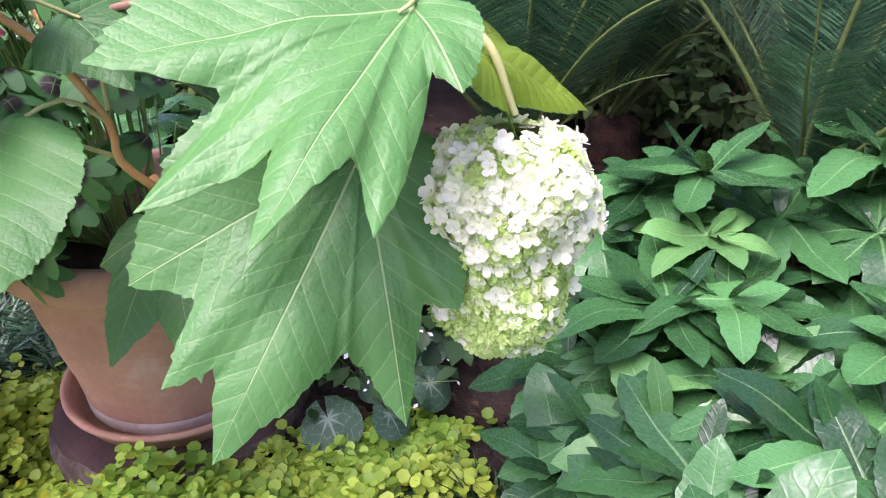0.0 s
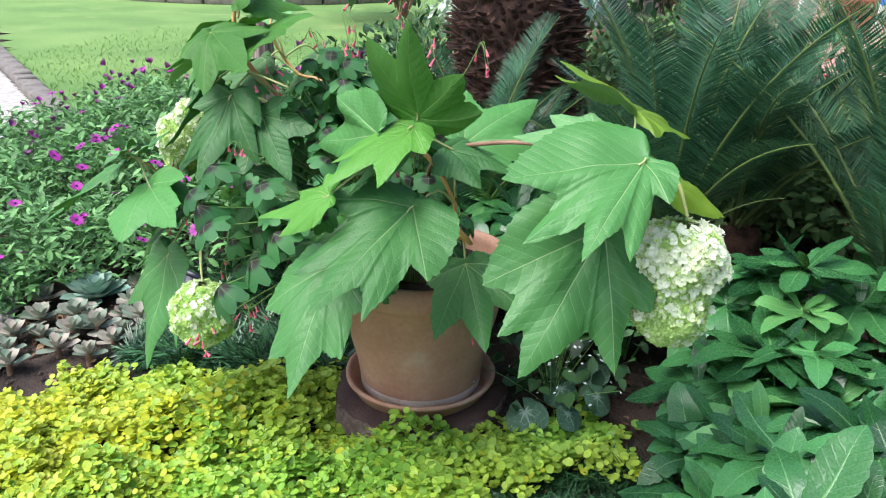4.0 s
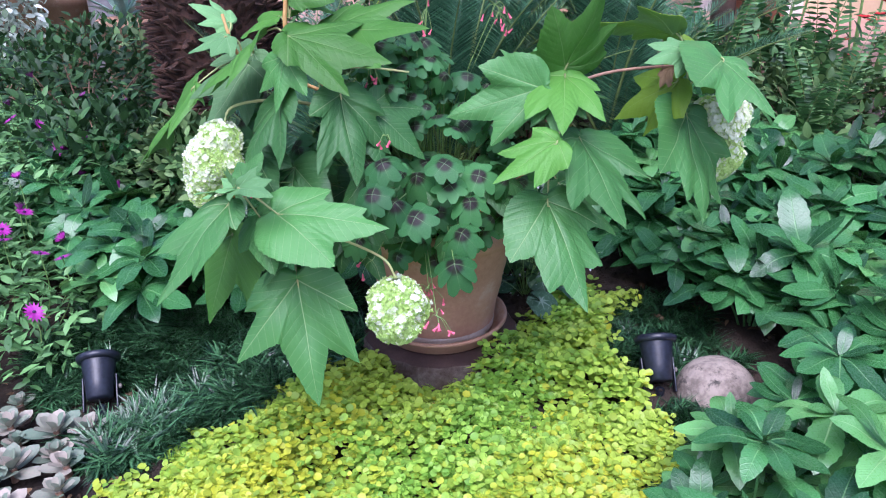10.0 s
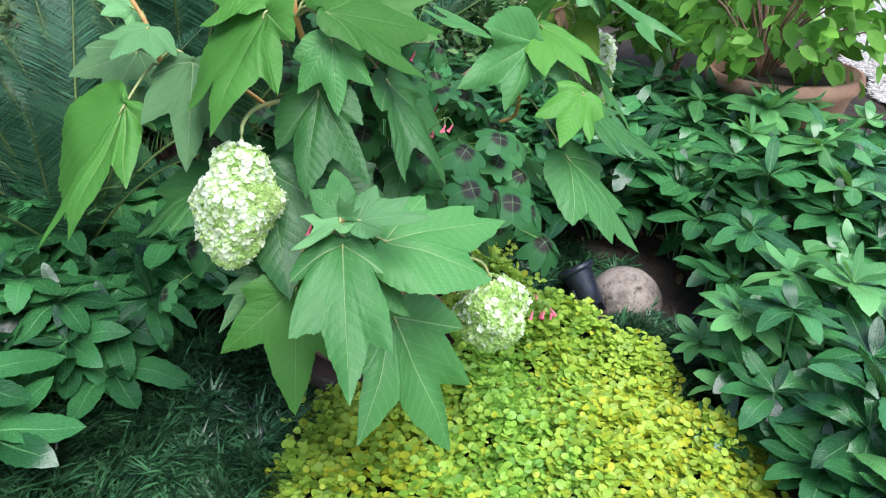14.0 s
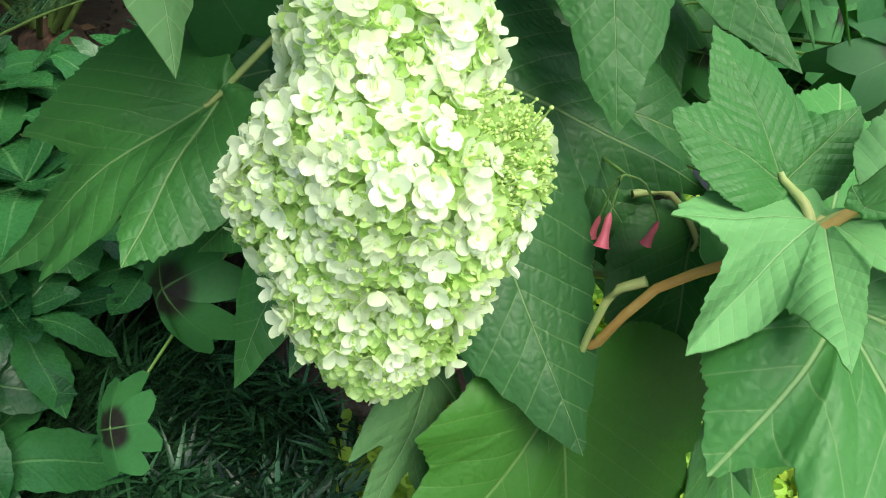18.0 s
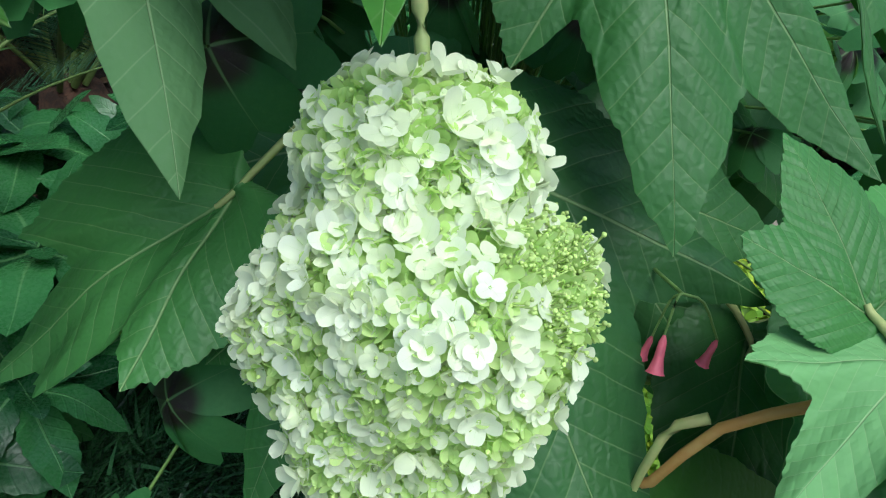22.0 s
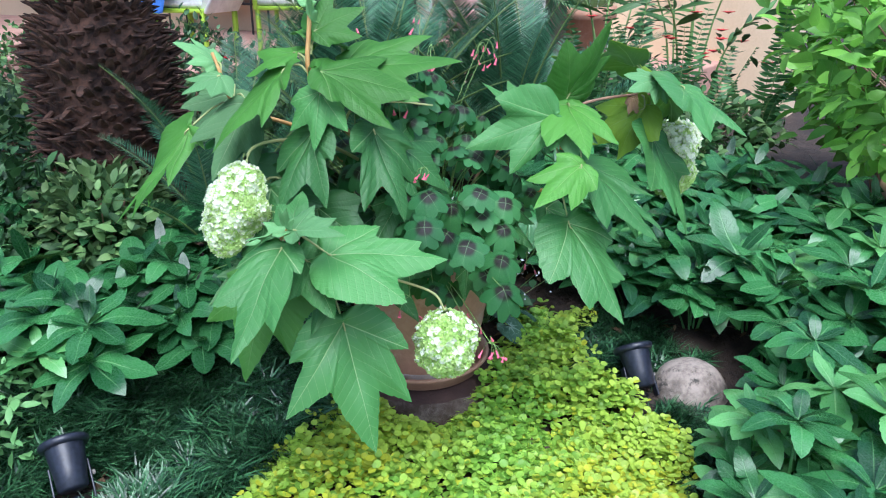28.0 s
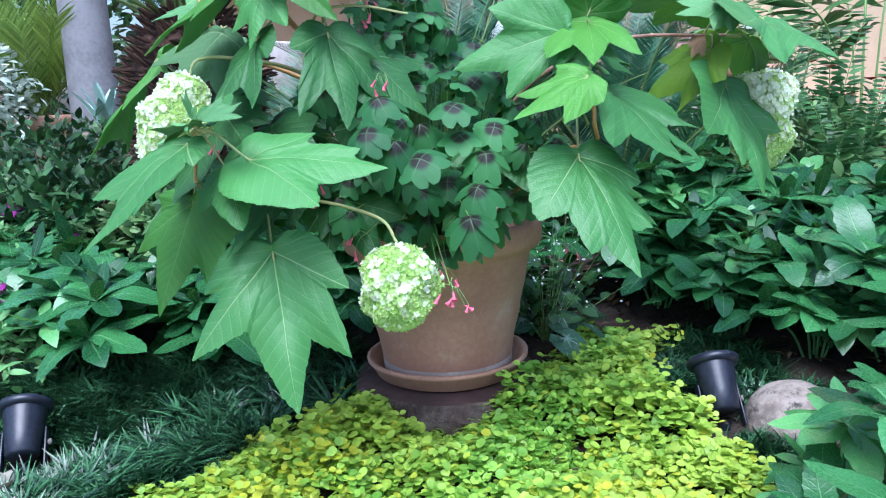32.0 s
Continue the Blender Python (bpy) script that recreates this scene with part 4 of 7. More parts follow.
leaf((-0.735, 0.86, 0.78), (-0.652, 0.783, 0.672), (-0.1, -0.8, 0.55), 0.95, 'd', stalk=(-0.7, 0.95, 0.78))
# leaves of the north-west shoot
K0 = (-0.82, 1.225, 0.84)
oak_leaf((-0.94, 1.225, 0.8), ((-1.062, 1.334, 0.61), (-1.06, 1.278, 0.628), (-1.033, 1.187, 0.706), (-0.95, 1.18, 0.768), (-0.99, 1.345, 0.63)), (-0.75, 0.0, 0.62), 'l', stalk=(-0.787, 1.225, 0.8))
leaf((-0.76, 1.3, 0.84), (-0.874, 1.33, 0.73), (-0.7, -0.3, 0.62), 0.95, 'p', stalk=K0)
leaf((-0.859, 1.213, 0.897), (-0.945, 1.23, 0.87), (-0.37, -0.27, 0.89), 1.1, 'y', stalk=K0)
leaf((-0.83, 1.25, 0.92), (-0.9, 1.295, 0.965), (0.06, -0.75, 0.66), 0.8, 'y', stalk=(-0.85, 1.22, 0.9))
leaf((-0.84, 1.16, 0.84), (-0.98, 1.12, 0.715), (-0.6, -0.6, 0.6), 0.6, 'p', stalk=K0)
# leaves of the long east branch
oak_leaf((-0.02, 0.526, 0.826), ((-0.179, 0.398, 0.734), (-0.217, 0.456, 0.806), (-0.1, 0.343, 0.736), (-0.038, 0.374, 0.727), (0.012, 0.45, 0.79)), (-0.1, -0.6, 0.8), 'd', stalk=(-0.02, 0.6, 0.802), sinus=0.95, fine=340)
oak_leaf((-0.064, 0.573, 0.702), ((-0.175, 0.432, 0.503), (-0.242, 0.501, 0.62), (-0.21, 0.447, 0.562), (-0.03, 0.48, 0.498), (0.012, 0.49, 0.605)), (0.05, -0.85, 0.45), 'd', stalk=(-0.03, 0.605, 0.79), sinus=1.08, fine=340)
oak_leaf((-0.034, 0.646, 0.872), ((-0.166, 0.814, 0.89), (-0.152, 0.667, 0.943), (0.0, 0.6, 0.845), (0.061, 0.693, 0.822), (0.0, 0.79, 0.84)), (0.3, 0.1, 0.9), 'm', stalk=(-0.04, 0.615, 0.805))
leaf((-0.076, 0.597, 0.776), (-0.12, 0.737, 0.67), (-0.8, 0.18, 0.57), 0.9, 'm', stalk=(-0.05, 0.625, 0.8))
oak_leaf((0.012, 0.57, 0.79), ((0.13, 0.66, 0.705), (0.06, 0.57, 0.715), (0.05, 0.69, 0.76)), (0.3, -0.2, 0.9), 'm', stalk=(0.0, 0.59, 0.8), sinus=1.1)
leaf((-0.09, 0.565, 0.847), (-0.215, 0.588, 0.836), (-0.24, -0.52, 0.82), 0.8, 'y', stalk=(-0.06, 0.625, 0.805))
leaf((-0.065, 0.63, 0.795), (-0.085, 0.6, 0.745), (-0.5, -0.6, 0.3), 0.95, 'b')
# leaves of the middle shoot
M0 = (-0.39, 0.668, 0.79)
oak_leaf((-0.376, 0.616, 0.698), ((-0.49, 0.397, 0.583), (-0.541, 0.477, 0.622), (-0.41, 0.414, 0.576), (-0.322, 0.468, 0.635), (-0.515, 0.575, 0.715)), (-0.11, -0.51, 0.85), 'g', stalk=(-0.318, 0.699, 0.68), fine=340)
oak_leaf((-0.499, 0.585, 0.598), ((-0.543, 0.424, 0.424), (-0.625, 0.562, 0.506), (-0.592, 0.484, 0.458), (-0.459, 0.469, 0.478), (-0.43, 0.51, 0.55)), (-0.3, -0.8, 0.5), 'd', stalk=(-0.32, 0.71, 0.64), sinus=1.18)
leaf((-0.3, 0.74, 0.55), (-0.241, 0.607, 0.44), (0.1, -0.8, 0.6), 0.85, 'd', stalk=(-0.31, 0.77, 0.585))
leaf((-0.378, 0.66, 0.837), (-0.377, 0.567, 1.0), (-0.3, -0.8, -0.45), 0.95, 'l', stalk=M0)
leaf((-0.385, 0.655, 0.825), (-0.508, 0.544, 0.745), (-0.25, -0.3, 0.92), 0.75, 'l', stalk=M0)
oak_leaf((-0.445, 0.66, 0.805), ((-0.59, 0.79, 0.745), (-0.55, 0.701, 0.696), (-0.544, 0.744, 0.85), (-0.49, 0.64, 0.74)), (-0.66, -0.5, 0.5), 'g', stalk=M0, sinus=1.1)
leaf((-0.407, 0.66, 0.805), (-0.479, 0.585, 0.718), (-0.5, -0.45, 0.74), 0.8, 'y', stalk=M0)
leaf((-0.502, 0.562, 0.725), (-0.64, 0.595, 0.661), (-0.48, -0.43, 0.77), 0.75, 'l', stalk=(-0.4, 0.66, 0.76))
leaf((-0.313, 0.76, 0.774), (-0.193, 0.914, 0.835), (0.17, -0.46, 0.87), 0.95, 'g', stalk=(-0.318, 0.705, 0.69))
leaf((-0.33, 0.7, 0.78), (-0.2, 0.69, 0.74), (0.3, -0.4, 0.86), 0.8, 'g', stalk=M0)
# inner leaves in the shade of the plant, darkened further by their skin's colour
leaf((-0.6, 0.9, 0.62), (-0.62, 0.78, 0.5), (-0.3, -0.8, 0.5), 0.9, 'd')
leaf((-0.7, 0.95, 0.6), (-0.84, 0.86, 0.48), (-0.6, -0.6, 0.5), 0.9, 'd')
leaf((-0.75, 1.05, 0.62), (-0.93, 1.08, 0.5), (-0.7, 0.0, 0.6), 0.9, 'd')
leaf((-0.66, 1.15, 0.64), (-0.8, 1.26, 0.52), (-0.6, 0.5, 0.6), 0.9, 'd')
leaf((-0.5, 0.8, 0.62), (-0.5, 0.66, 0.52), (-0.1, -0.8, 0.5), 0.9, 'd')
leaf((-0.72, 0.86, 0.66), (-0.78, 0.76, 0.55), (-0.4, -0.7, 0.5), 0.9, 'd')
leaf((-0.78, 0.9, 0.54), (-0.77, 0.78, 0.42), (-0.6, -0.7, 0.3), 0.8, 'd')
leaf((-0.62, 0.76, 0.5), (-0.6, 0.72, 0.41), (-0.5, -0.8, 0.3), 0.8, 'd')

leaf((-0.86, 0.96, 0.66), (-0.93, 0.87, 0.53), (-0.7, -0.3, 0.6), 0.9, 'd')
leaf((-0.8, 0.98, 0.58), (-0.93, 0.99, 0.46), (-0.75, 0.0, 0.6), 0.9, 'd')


# flower heads
def petal_mesh(name, size, cup, material, seed):
    """Four rounded petals that overlap round a small eye."""
    r0 = np.random.default_rng(seed)
    pieces = []
    rows, cols = 9, 9
    for k in range(4):
        a = k * math.pi / 2 + r0.normal(0, 0.12)
        s = 0.57 - 0.47 * np.cos(np.linspace(0.0, 1.0, rows) * np.pi)
        w = 0.52 * np.sin(np.linspace(0.06, 0.985, rows) * np.pi) ** 0.8 * np.linspace(0.9, 1.04, rows)
        u = np.linspace(-1, 1, cols)
        x = w[:, None] * u[None]
        y = np.repeat(s[:, None], cols, 1) * 1.0
        z = cup * y ** 1.5 - 0.35 * np.clip(y - 0.6, 0, 1) ** 2 + 0.22 * (u[None] ** 2) * w[:, None] + r0.normal(0, 0.03) + 0.04 * (k % 2) + 0.02 * np.sin(9 * x + 5 * y + k)
        X, Yv = x * math.cos(a) - y * math.sin(a), x * math.sin(a) + y * math.cos(a)
        V = np.stack([X, Yv, z], -1).reshape(-1, 3) * size
        U = np.stack([np.repeat(s[:, None], cols, 1), np.abs(x)], -1).reshape(-1, 2)
        pieces.append((V, grid_faces(rows, cols)[:, ::-1], U))
    pieces.append((oct_v * size * 0.085 + np.array([0, 0, 0.04 * size]), oct_f, oct_v[:, :2] * 0 + 0.5))
    me = tri_mesh(name, *join(pieces))
    me.materials.append(material)
    return me


whites = [petal_mesh("floret", 0.0062, c, m_petal_white, 3 + k) for k, c in enumerate((0.25, 0.55, 0.95, 0.12))]
limes = [petal_mesh("floret", 0.0042, c, m_petal_green, 13 + k) for k, c in enumerate((0.8, 1.3, 0.5))]
snows = [petal_mesh("floret", 0.0078, c, m_petal_snow, 23 + k) for k, c in enumerate((0.2, 0.45, 0.8, 0.1))]
bud_v, bud_f, bud_u = lathe([(0.0, 0.0), (0.55, 0.25), (0.8, 0.7), (0.6, 1.2), (0.0, 1.5)], 6)


def flower_head(top, bottom, radius, profile, n, green, seed, label, facing, apart, swell=None, whites=whites):
    """A drooping head: florets set all over a bumpy cone, cream ones over lime ones, with buds between.
    The florets that face out to the path are parts of their own, the others one mesh."""
    r0 = np.random.default_rng(seed)
    top, bottom, facing = np.array(top), np.array(bottom), unit(np.array(facing, float))
    ax = unit(bottom - top)
    H = np.linalg.norm(bottom - top)
    e1 = unit(np.cross(ax, (0.3, 1, 0.2)))
    e2 = np.cross(ax, e1)
    keys, rad = np.array(profile).T
    way = None if swell is None else math.atan2(np.dot(swell, e2), np.dot(swell, e1))

    def at(t, ang, out=1.0):
        bump = (0 if way is None else 0.2 * math.exp(-((t - 0.4) / 0.14) ** 2) * max(0, math.cos(ang - way)) ** 2) + 1 + 0.075 * np.sin(3 * ang + 9 * t + seed) + 0.07 * np.sin(5 * ang - 14 * t)
        return top + ax * H * t + radius * out * np.interp(t, keys, rad) * bump * (e1 * math.cos(ang) + e2 * math.sin(ang))

    tt, aa = np.linspace(0, 1, 16), np.linspace(0, 2 * np.pi, 20, endpoint=False)
    V = np.array([at(t, q, 0.9) for t in tt for q in aa])
    F = grid_faces(16, 20, True)
    head = part("flower_head", (V, F[:, ::-1], V[:, :2] * 0), m_core, hyd, label)
    buds, rows, under = [], [], []
    for k in range(n):
        t = float(np.interp((k + 0.5) / n, np.linspace(0, 1, 400), np.linspace(0.02, 0.98, 400)))
        ang = k * 2.399963 + 1.1
        p0 = at(t, ang, 0.95)
        out = unit(p0 - (top + ax * H * t))
        nrm = unit(out + r0.normal(0, 0.35, 3))
        me = limes[k % 3]
        V = np.array([v.co[:] for v in me.vertices])
        F = np.array([p.vertices[:] for p in me.polygons])
        R = frames_of(unit(np.cross(nrm, r0.normal(0, 1, 3)))[None], nrm[None])[0] * 1.15
        under.append((V @ R.T + p0, F, np.column_stack([np.hypot(V[:, 0], V[:, 1]) / 0.0066, np.full(len(V), 0.3)])))
    part("floret_underlayer", join(under), m_petal_green, head, "small lime florets packed between the others", kind="stuff")
    area = np.interp(np.linspace(0, 1, 400), keys, rad) + 0.12
    cum = np.cumsum(area) / area.sum()
    for k in range(n):
        t = float(np.interp((k + 0.5) / n, cum, np.linspace(0, 1, 400)))
        ang = k * 2.399963 + r0.normal(0, 0.12)
        p0 = at(t, ang)
        nrm = unit(np.cross(at(min(1, t + 0.02), ang) - at(max(0, t - 0.02), ang), at(t, ang + 0.05) - at(t, ang - 0.05)))
        if nrm @ (p0 - (top + ax * H * t)) < 0:
            nrm = -nrm
        face = float(nrm @ facing)
        out = nrm
        nrm = unit(nrm + r0.normal(0, 0.22, 3))
        isgreen = r0.uniform() < green(t, ang)
        me = (limes if isgreen else whites)[r0.integers(0, 3 if isgreen else 4)]
        sc = (0.72 + 0.55 * r0.uniform() ** 1.8) * (1.12 - 0.34 * t)
        rot = Matrix(frames_of(unit(np.cross(nrm, r0.normal(0, 1, 3)))[None], nrm[None])[0].tolist()).to_4x4()
        q = p0 + out * r0.uniform(-0.004, 0.004) * (0.4 if isgreen else 1)
        rows.append((-face, k, me, Matrix.Translation(q) @ rot @ Matrix.Diagonal((sc, sc, sc, 1))))
        if way is not None and math.exp(-((t - 0.38) / 0.17) ** 2) * max(0, math.cos(ang - way)) > 0.5 and r0.uniform() < 0.6:
            rows.pop()
            foot = p0 - out * 0.007
            for _ in range(10):
                o = p0 + r0.normal(0, 0.0026, 3) + out * r0.uniform(-0.003, 0.003)
                d = unit(o - foot)
                buds.append(tube(np.array([foot, o + d * 0.0004]), [0.0003, 0.00045], 4))
                Rb = frames_of(unit(np.cross(d, r0.normal(0, 1, 3)))[None], d[None])
                buds.append(scatter((bud_v, bud_f, bud_u), o[None], Rb, r0.uniform(0.0008, 0.0014)))
        elif isgreen or k % 3 == 0:
            for _ in range(5):
                o = p0 + r0.normal(0, 0.0025, 3) + out * r0.uniform(-0.004, -0.0005)
                Rb = frames_of(unit(np.cross(out, r0.normal(0, 1, 3)))[None], unit(out + r0.normal(0, 0.4, 3))[None])
                buds.append(scatter((bud_v, bud_f, bud_u), o[None], Rb, r0.uniform(0.0008, 0.0014)))
    rows.sort(key=lambda r: r[:2])
    for _, _, me, m in rows[:apart]:
        share("floret", me, m, head)
    for kinds, mt in ((whites, whites[0].materials[0]), (limes, m_petal_green)):
        rest = []
        for _, _, me, m in rows[apart:]:
            if me in kinds:
                V = np.array([v.co[:] for v in me.vertices])
                F = np.array([p.vertices[:] for p in me.polygons])
                M = np.array(m)
                rest.append((V @ M[:3, :3].T + M[:3, 3], F, np.column_stack([np.hypot(V[:, 0], V[:, 1]) / 0.0066, np.full(len(V), 0.3)])))
        part("floret_mass", join(rest), mt, head, kind="stuff")
    part("bud_mass", join(buds), m_bud, head, "tiny lime-green buds", kind="stuff")
    return head


CONE = [(0, 0.28), (0.06, 0.56), (0.15, 0.68), (0.25, 0.66), (0.36, 0.94), (0.48, 1.02), (0.62, 0.9), (0.75, 0.72), (0.87, 0.53), (0.95, 0.33), (1, 0.06)]
flower_head((-0.962, 1.035, 0.753), (-1.035, 1.045, 0.594), 0.055, CONE, 1850, lambda t, g: 0.14 + 0.4 * max(0, t - 0.45) + 0.25 * (math.cos(g - 1.0) > 0.55), 2, "large cream and lime cone of double florets", (-0.75, 0.05, 0.6), 300, (0.1, -1.0, 0.3))
DRUM = [(0, 0.4), (0.05, 0.8), (0.16, 1.0), (0.3, 1.04), (0.42, 0.94), (0.52, 0.84), (0.64, 0.94), (0.78, 0.88), (0.9, 0.62), (0.96, 0.4), (1, 0.08)]
flower_head((0.057, 0.563, 0.722), (0.045, 0.555, 0.524), 0.06, DRUM, 1700, lambda t, g: 0.16 + 0.55 * (t > 0.45) + 0.2 * (math.sin(4 * g + 11 * t) > 0.3), 5, "large cream-white flower head, lime-green below", (-0.2, -0.9, 0.4), 200, whites=snows)
BALL = [(0, 0.2), (0.08, 0.6), (0.25, 0.92), (0.5, 1.0), (0.75, 0.88), (0.92, 0.52), (1, 0.1)]
flower_head((-0.805, 0.688, 0.481), (-0.815, 0.686, 0.35), 0.0565, BALL, 900, lambda t, g: 0.6 + 0.2 * (t > 0.6), 9, "round pale lime-green flower head", (-0.6, -0.7, 0.4), 150)

# ---- oxalis in the same pot ----
ox = thing("oxalis_plant", (PX, PY, SOIL), "four-leaved oxalis with dark purple-centred leaves growing in the pot", "potted plant")


def oxalis_leaf(seed, droop):
    r0 = np.random.default_rng(seed)
    pieces = []
    for k in range(4):
        a = k * math.pi / 2 + r0.normal(0, 0.1)
        dr = droop + r0.normal(0, 0.15)
        rows, cols = 7, 7
        s = np.linspace(0.02, 1, rows)
        u = np.linspace(-1, 1, cols)
        w = 0.58 * np.sin(np.pi / 2 * s ** 0.9) ** 1.1
        x = w[:, None] * u[None]
        y = s[:, None] * (0.82 + 0.26 * np.abs(u[None]) ** 0.8 * s[:, None] ** 2 - 0.24 * np.abs(u[None]) ** 4)
        z = -dr * y ** 1.6 - 0.22 * np.abs(x) * (0.5 + s[:, None])
        X, Yv = x * math.cos(a) - y * math.sin(a), x * math.sin(a) + y * math.cos(a)
        U = np.stack([np.repeat(s[:, None], cols, 1) + 0.1 * np.abs(u[None]), np.abs(x)], -1)
        pieces.append((np.stack([X, Yv, z], -1).reshape(-1, 3), grid_faces(rows, cols)[:, ::-1], U.reshape(-1, 2)))
    me = tri_mesh("leaf", *join(pieces))
    me.materials.append(m_oxalis)
    return me


ox_meshes = [oxalis_leaf(20 + k, d) for k, d in enumerate((0.4, 0.7, 1.0, 0.5, 1.5))]


def oxalis(p, size, lean, k):
    p = np.array(p, float)
    nrm = unit(np.array(lean, float))
    rot = Matrix(frames_of(np.cross(nrm, rng.normal(0, 1, 3))[None], nrm[None])[0].tolist()).to_4x4()
    share("leaf", ox_meshes[k % 5], Matrix.Translation(p) @ rot @ Matrix.Diagonal((size, size, size, 1)), ox)
    root = np.array([PX, PY, SOIL]) + np.array([*(0.55 * (p[:2] - (PX, PY))), 0]) * min(1, 0.16 / max(0.01, np.hypot(*(p[:2] - (PX, PY)))))
    mid = 0.5 * (root + p) + np.array([0, 0, 0.06])
    part("stalk", tube(bow([root, mid, p], 8), [0.0016, 0.001], 5), m_oxstem, ox)


# those that spill over the south-west rim, and the crown of the plant
for j, (x, y, z, s) in enumerate(((-0.776, 0.66, 0.613, 0.043), (-0.793, 0.736, 0.705, 0.04), (-0.728, 0.606, 0.52, 0.043), (-0.676, 0.694, 0.688, 0.04), (-0.8, 0.69, 0.64, 0.043),
                                  (-0.83, 0.72, 0.655, 0.04), (-0.68, 0.64, 0.56, 0.04), (-0.64, 0.66, 0.61, 0.04), (-0.66, 0.7, 0.64, 0.038), (-0.71, 0.74, 0.66, 0.038), (-0.6, 0.68, 0.65, 0.04))):
    oxalis((x, y, z), s, (-0.55 + rng.normal(0, 0.15), -0.55 + rng.normal(0, 0.15), 0.95), j)
for j in range(150):
    a = rng.uniform(0, 2 * math.pi)
    e = rng.uniform(0.0, 1.0) ** 0.8
    out = np.array([math.cos(a) * e, math.sin(a) * e])
    p = np.array([-0.58, 0.95]) + out * np.array([0.28, 0.27])
    z = 0.92 - 0.3 * e ** 2 - rng.uniform(0, 0.16)
    if p[0] > -0.4 and p[1] < 0.8:
        continue
    oxalis((*p, z), rng.uniform(0.024, 0.037), (0.6 * out[0] - 0.15 + rng.normal(0, 0.4), 0.6 * out[1] - 0.2 + rng.normal(0, 0.4), 0.8), j)
for j, (x, y, z) in enumerate(((-0.78, 0.85, 0.57), (-0.72, 0.83, 0.58), (-0.7, 0.76, 0.55), (-0.64, 0.76, 0.56), (-0.56, 0.77, 0.57), (-0.5, 0.75, 0.56), (-0.49, 0.72, 0.52), (-0.56, 0.71, 0.51), (-0.64, 0.7, 0.5),
                               (-0.66, 0.79, 0.5), (-0.68, 0.86, 0.48), (-0.4, 0.76, 0.57), (-0.38, 0.74, 0.61), (-0.43, 0.77, 0.63), (-0.45, 0.82, 0.67), (-0.6, 0.85, 0.64), (-0.72, 0.91, 0.52), (-0.51, 0.8, 0.62))):
    oxalis((x, y, z), rng.uniform(0.028, 0.038), (-0.35 + rng.normal(0, 0.4), -0.5 + rng.normal(0, 0.4), 1.0), j)
for j, (x, y, z) in enumerate(((-0.89, 1.19, 0.78), (-0.84, 1.2, 0.81), (-0.82, 1.11, 0.74), (-0.81, 1.04, 0.68), (-0.77, 1.23, 0.76), (-0.84, 1.0, 0.6), (-0.8, 1.01, 0.57), (-0.79, 1.0, 0.53), (-0.77, 1.28, 0.8), (-0.62, 1.0, 0.63))):
    oxalis((x, y, z), rng.uniform(0.034, 0.042), (-0.3 + rng.normal(0, 0.3), rng.normal(0, 0.3), 0.8), j)
for j, (x, y, z) in enumerate(((-0.6, 0.83, 0.51), (-0.55, 0.8, 0.48), (-0.66, 0.86, 0.46), (-0.62, 0.8, 0.43), (-0.5, 0.79, 0.47), (-0.7, 0.92, 0.48), (-0.68, 0.84, 0.54), (-0.58, 0.76, 0.55), (-0.46, 0.76, 0.5), (-0.72, 0.98, 0.53),
                               (-0.53, 0.84, 0.56), (-0.64, 0.9, 0.58))):
    oxalis((x, y, z), rng.uniform(0.03, 0.04), (-0.55 + rng.normal(0, 0.3), -0.6 + rng.normal(0, 0.3), 0.8), j)
oxalis((-0.889, 1.127, 0.735), 0.046, (-0.8, 0.1, 0.45), 2)
oxalis((-0.93, 1.17, 0.56), 0.04, (-0.6, 0.4, 0.5), 1)
oxalis((-0.98, 1.2, 0.5), 0.03, (-0.6, 0.4, 0.5), 3)


def pink_cluster(p, top, n, seed):
    """A thin stalk with nodding pink trumpets."""
    r0 = np.random.default_rng(seed)
    p, top = np.array(p, float), np.array(top, float)
    bits, tubes = [], [tube(bow([p, (p + top) / 2 + np.array([0, 0, 0.05]), top], 10), [0.0013, 0.0009], 5)]
    bell = lathe([(0.0008, 0.0), (0.0022, 0.004), (0.0026, 0.012), (0.0042, 0.019), (0.0052, 0.02)], 7)
    for _ in range(n):
        o = top + r0.normal(0, 0.016, 3) + np.array([0, 0, -0.022])
        tubes.append(tube(bow([top, (top + o) / 2 + np.array([0, 0, 0.008]), o], 5), [0.0007, 0.0006], 4))
        d = unit(np.array([r0.normal(0, 0.5), r0.normal(0, 0.5), -1.0]))
        R = frames_of(unit(np.cross(d, (0.2, 0.9, 0.3)))[None], d[None])
        bits.append(scatter(bell, o[None], R, r0.uniform(0.6, 0.85)))
    fs = part("flower_stalk", join(tubes), m_oxstem, ox)
    for b in bits:
        part("flower", b, m_pink, fs, "small pink trumpet flower")


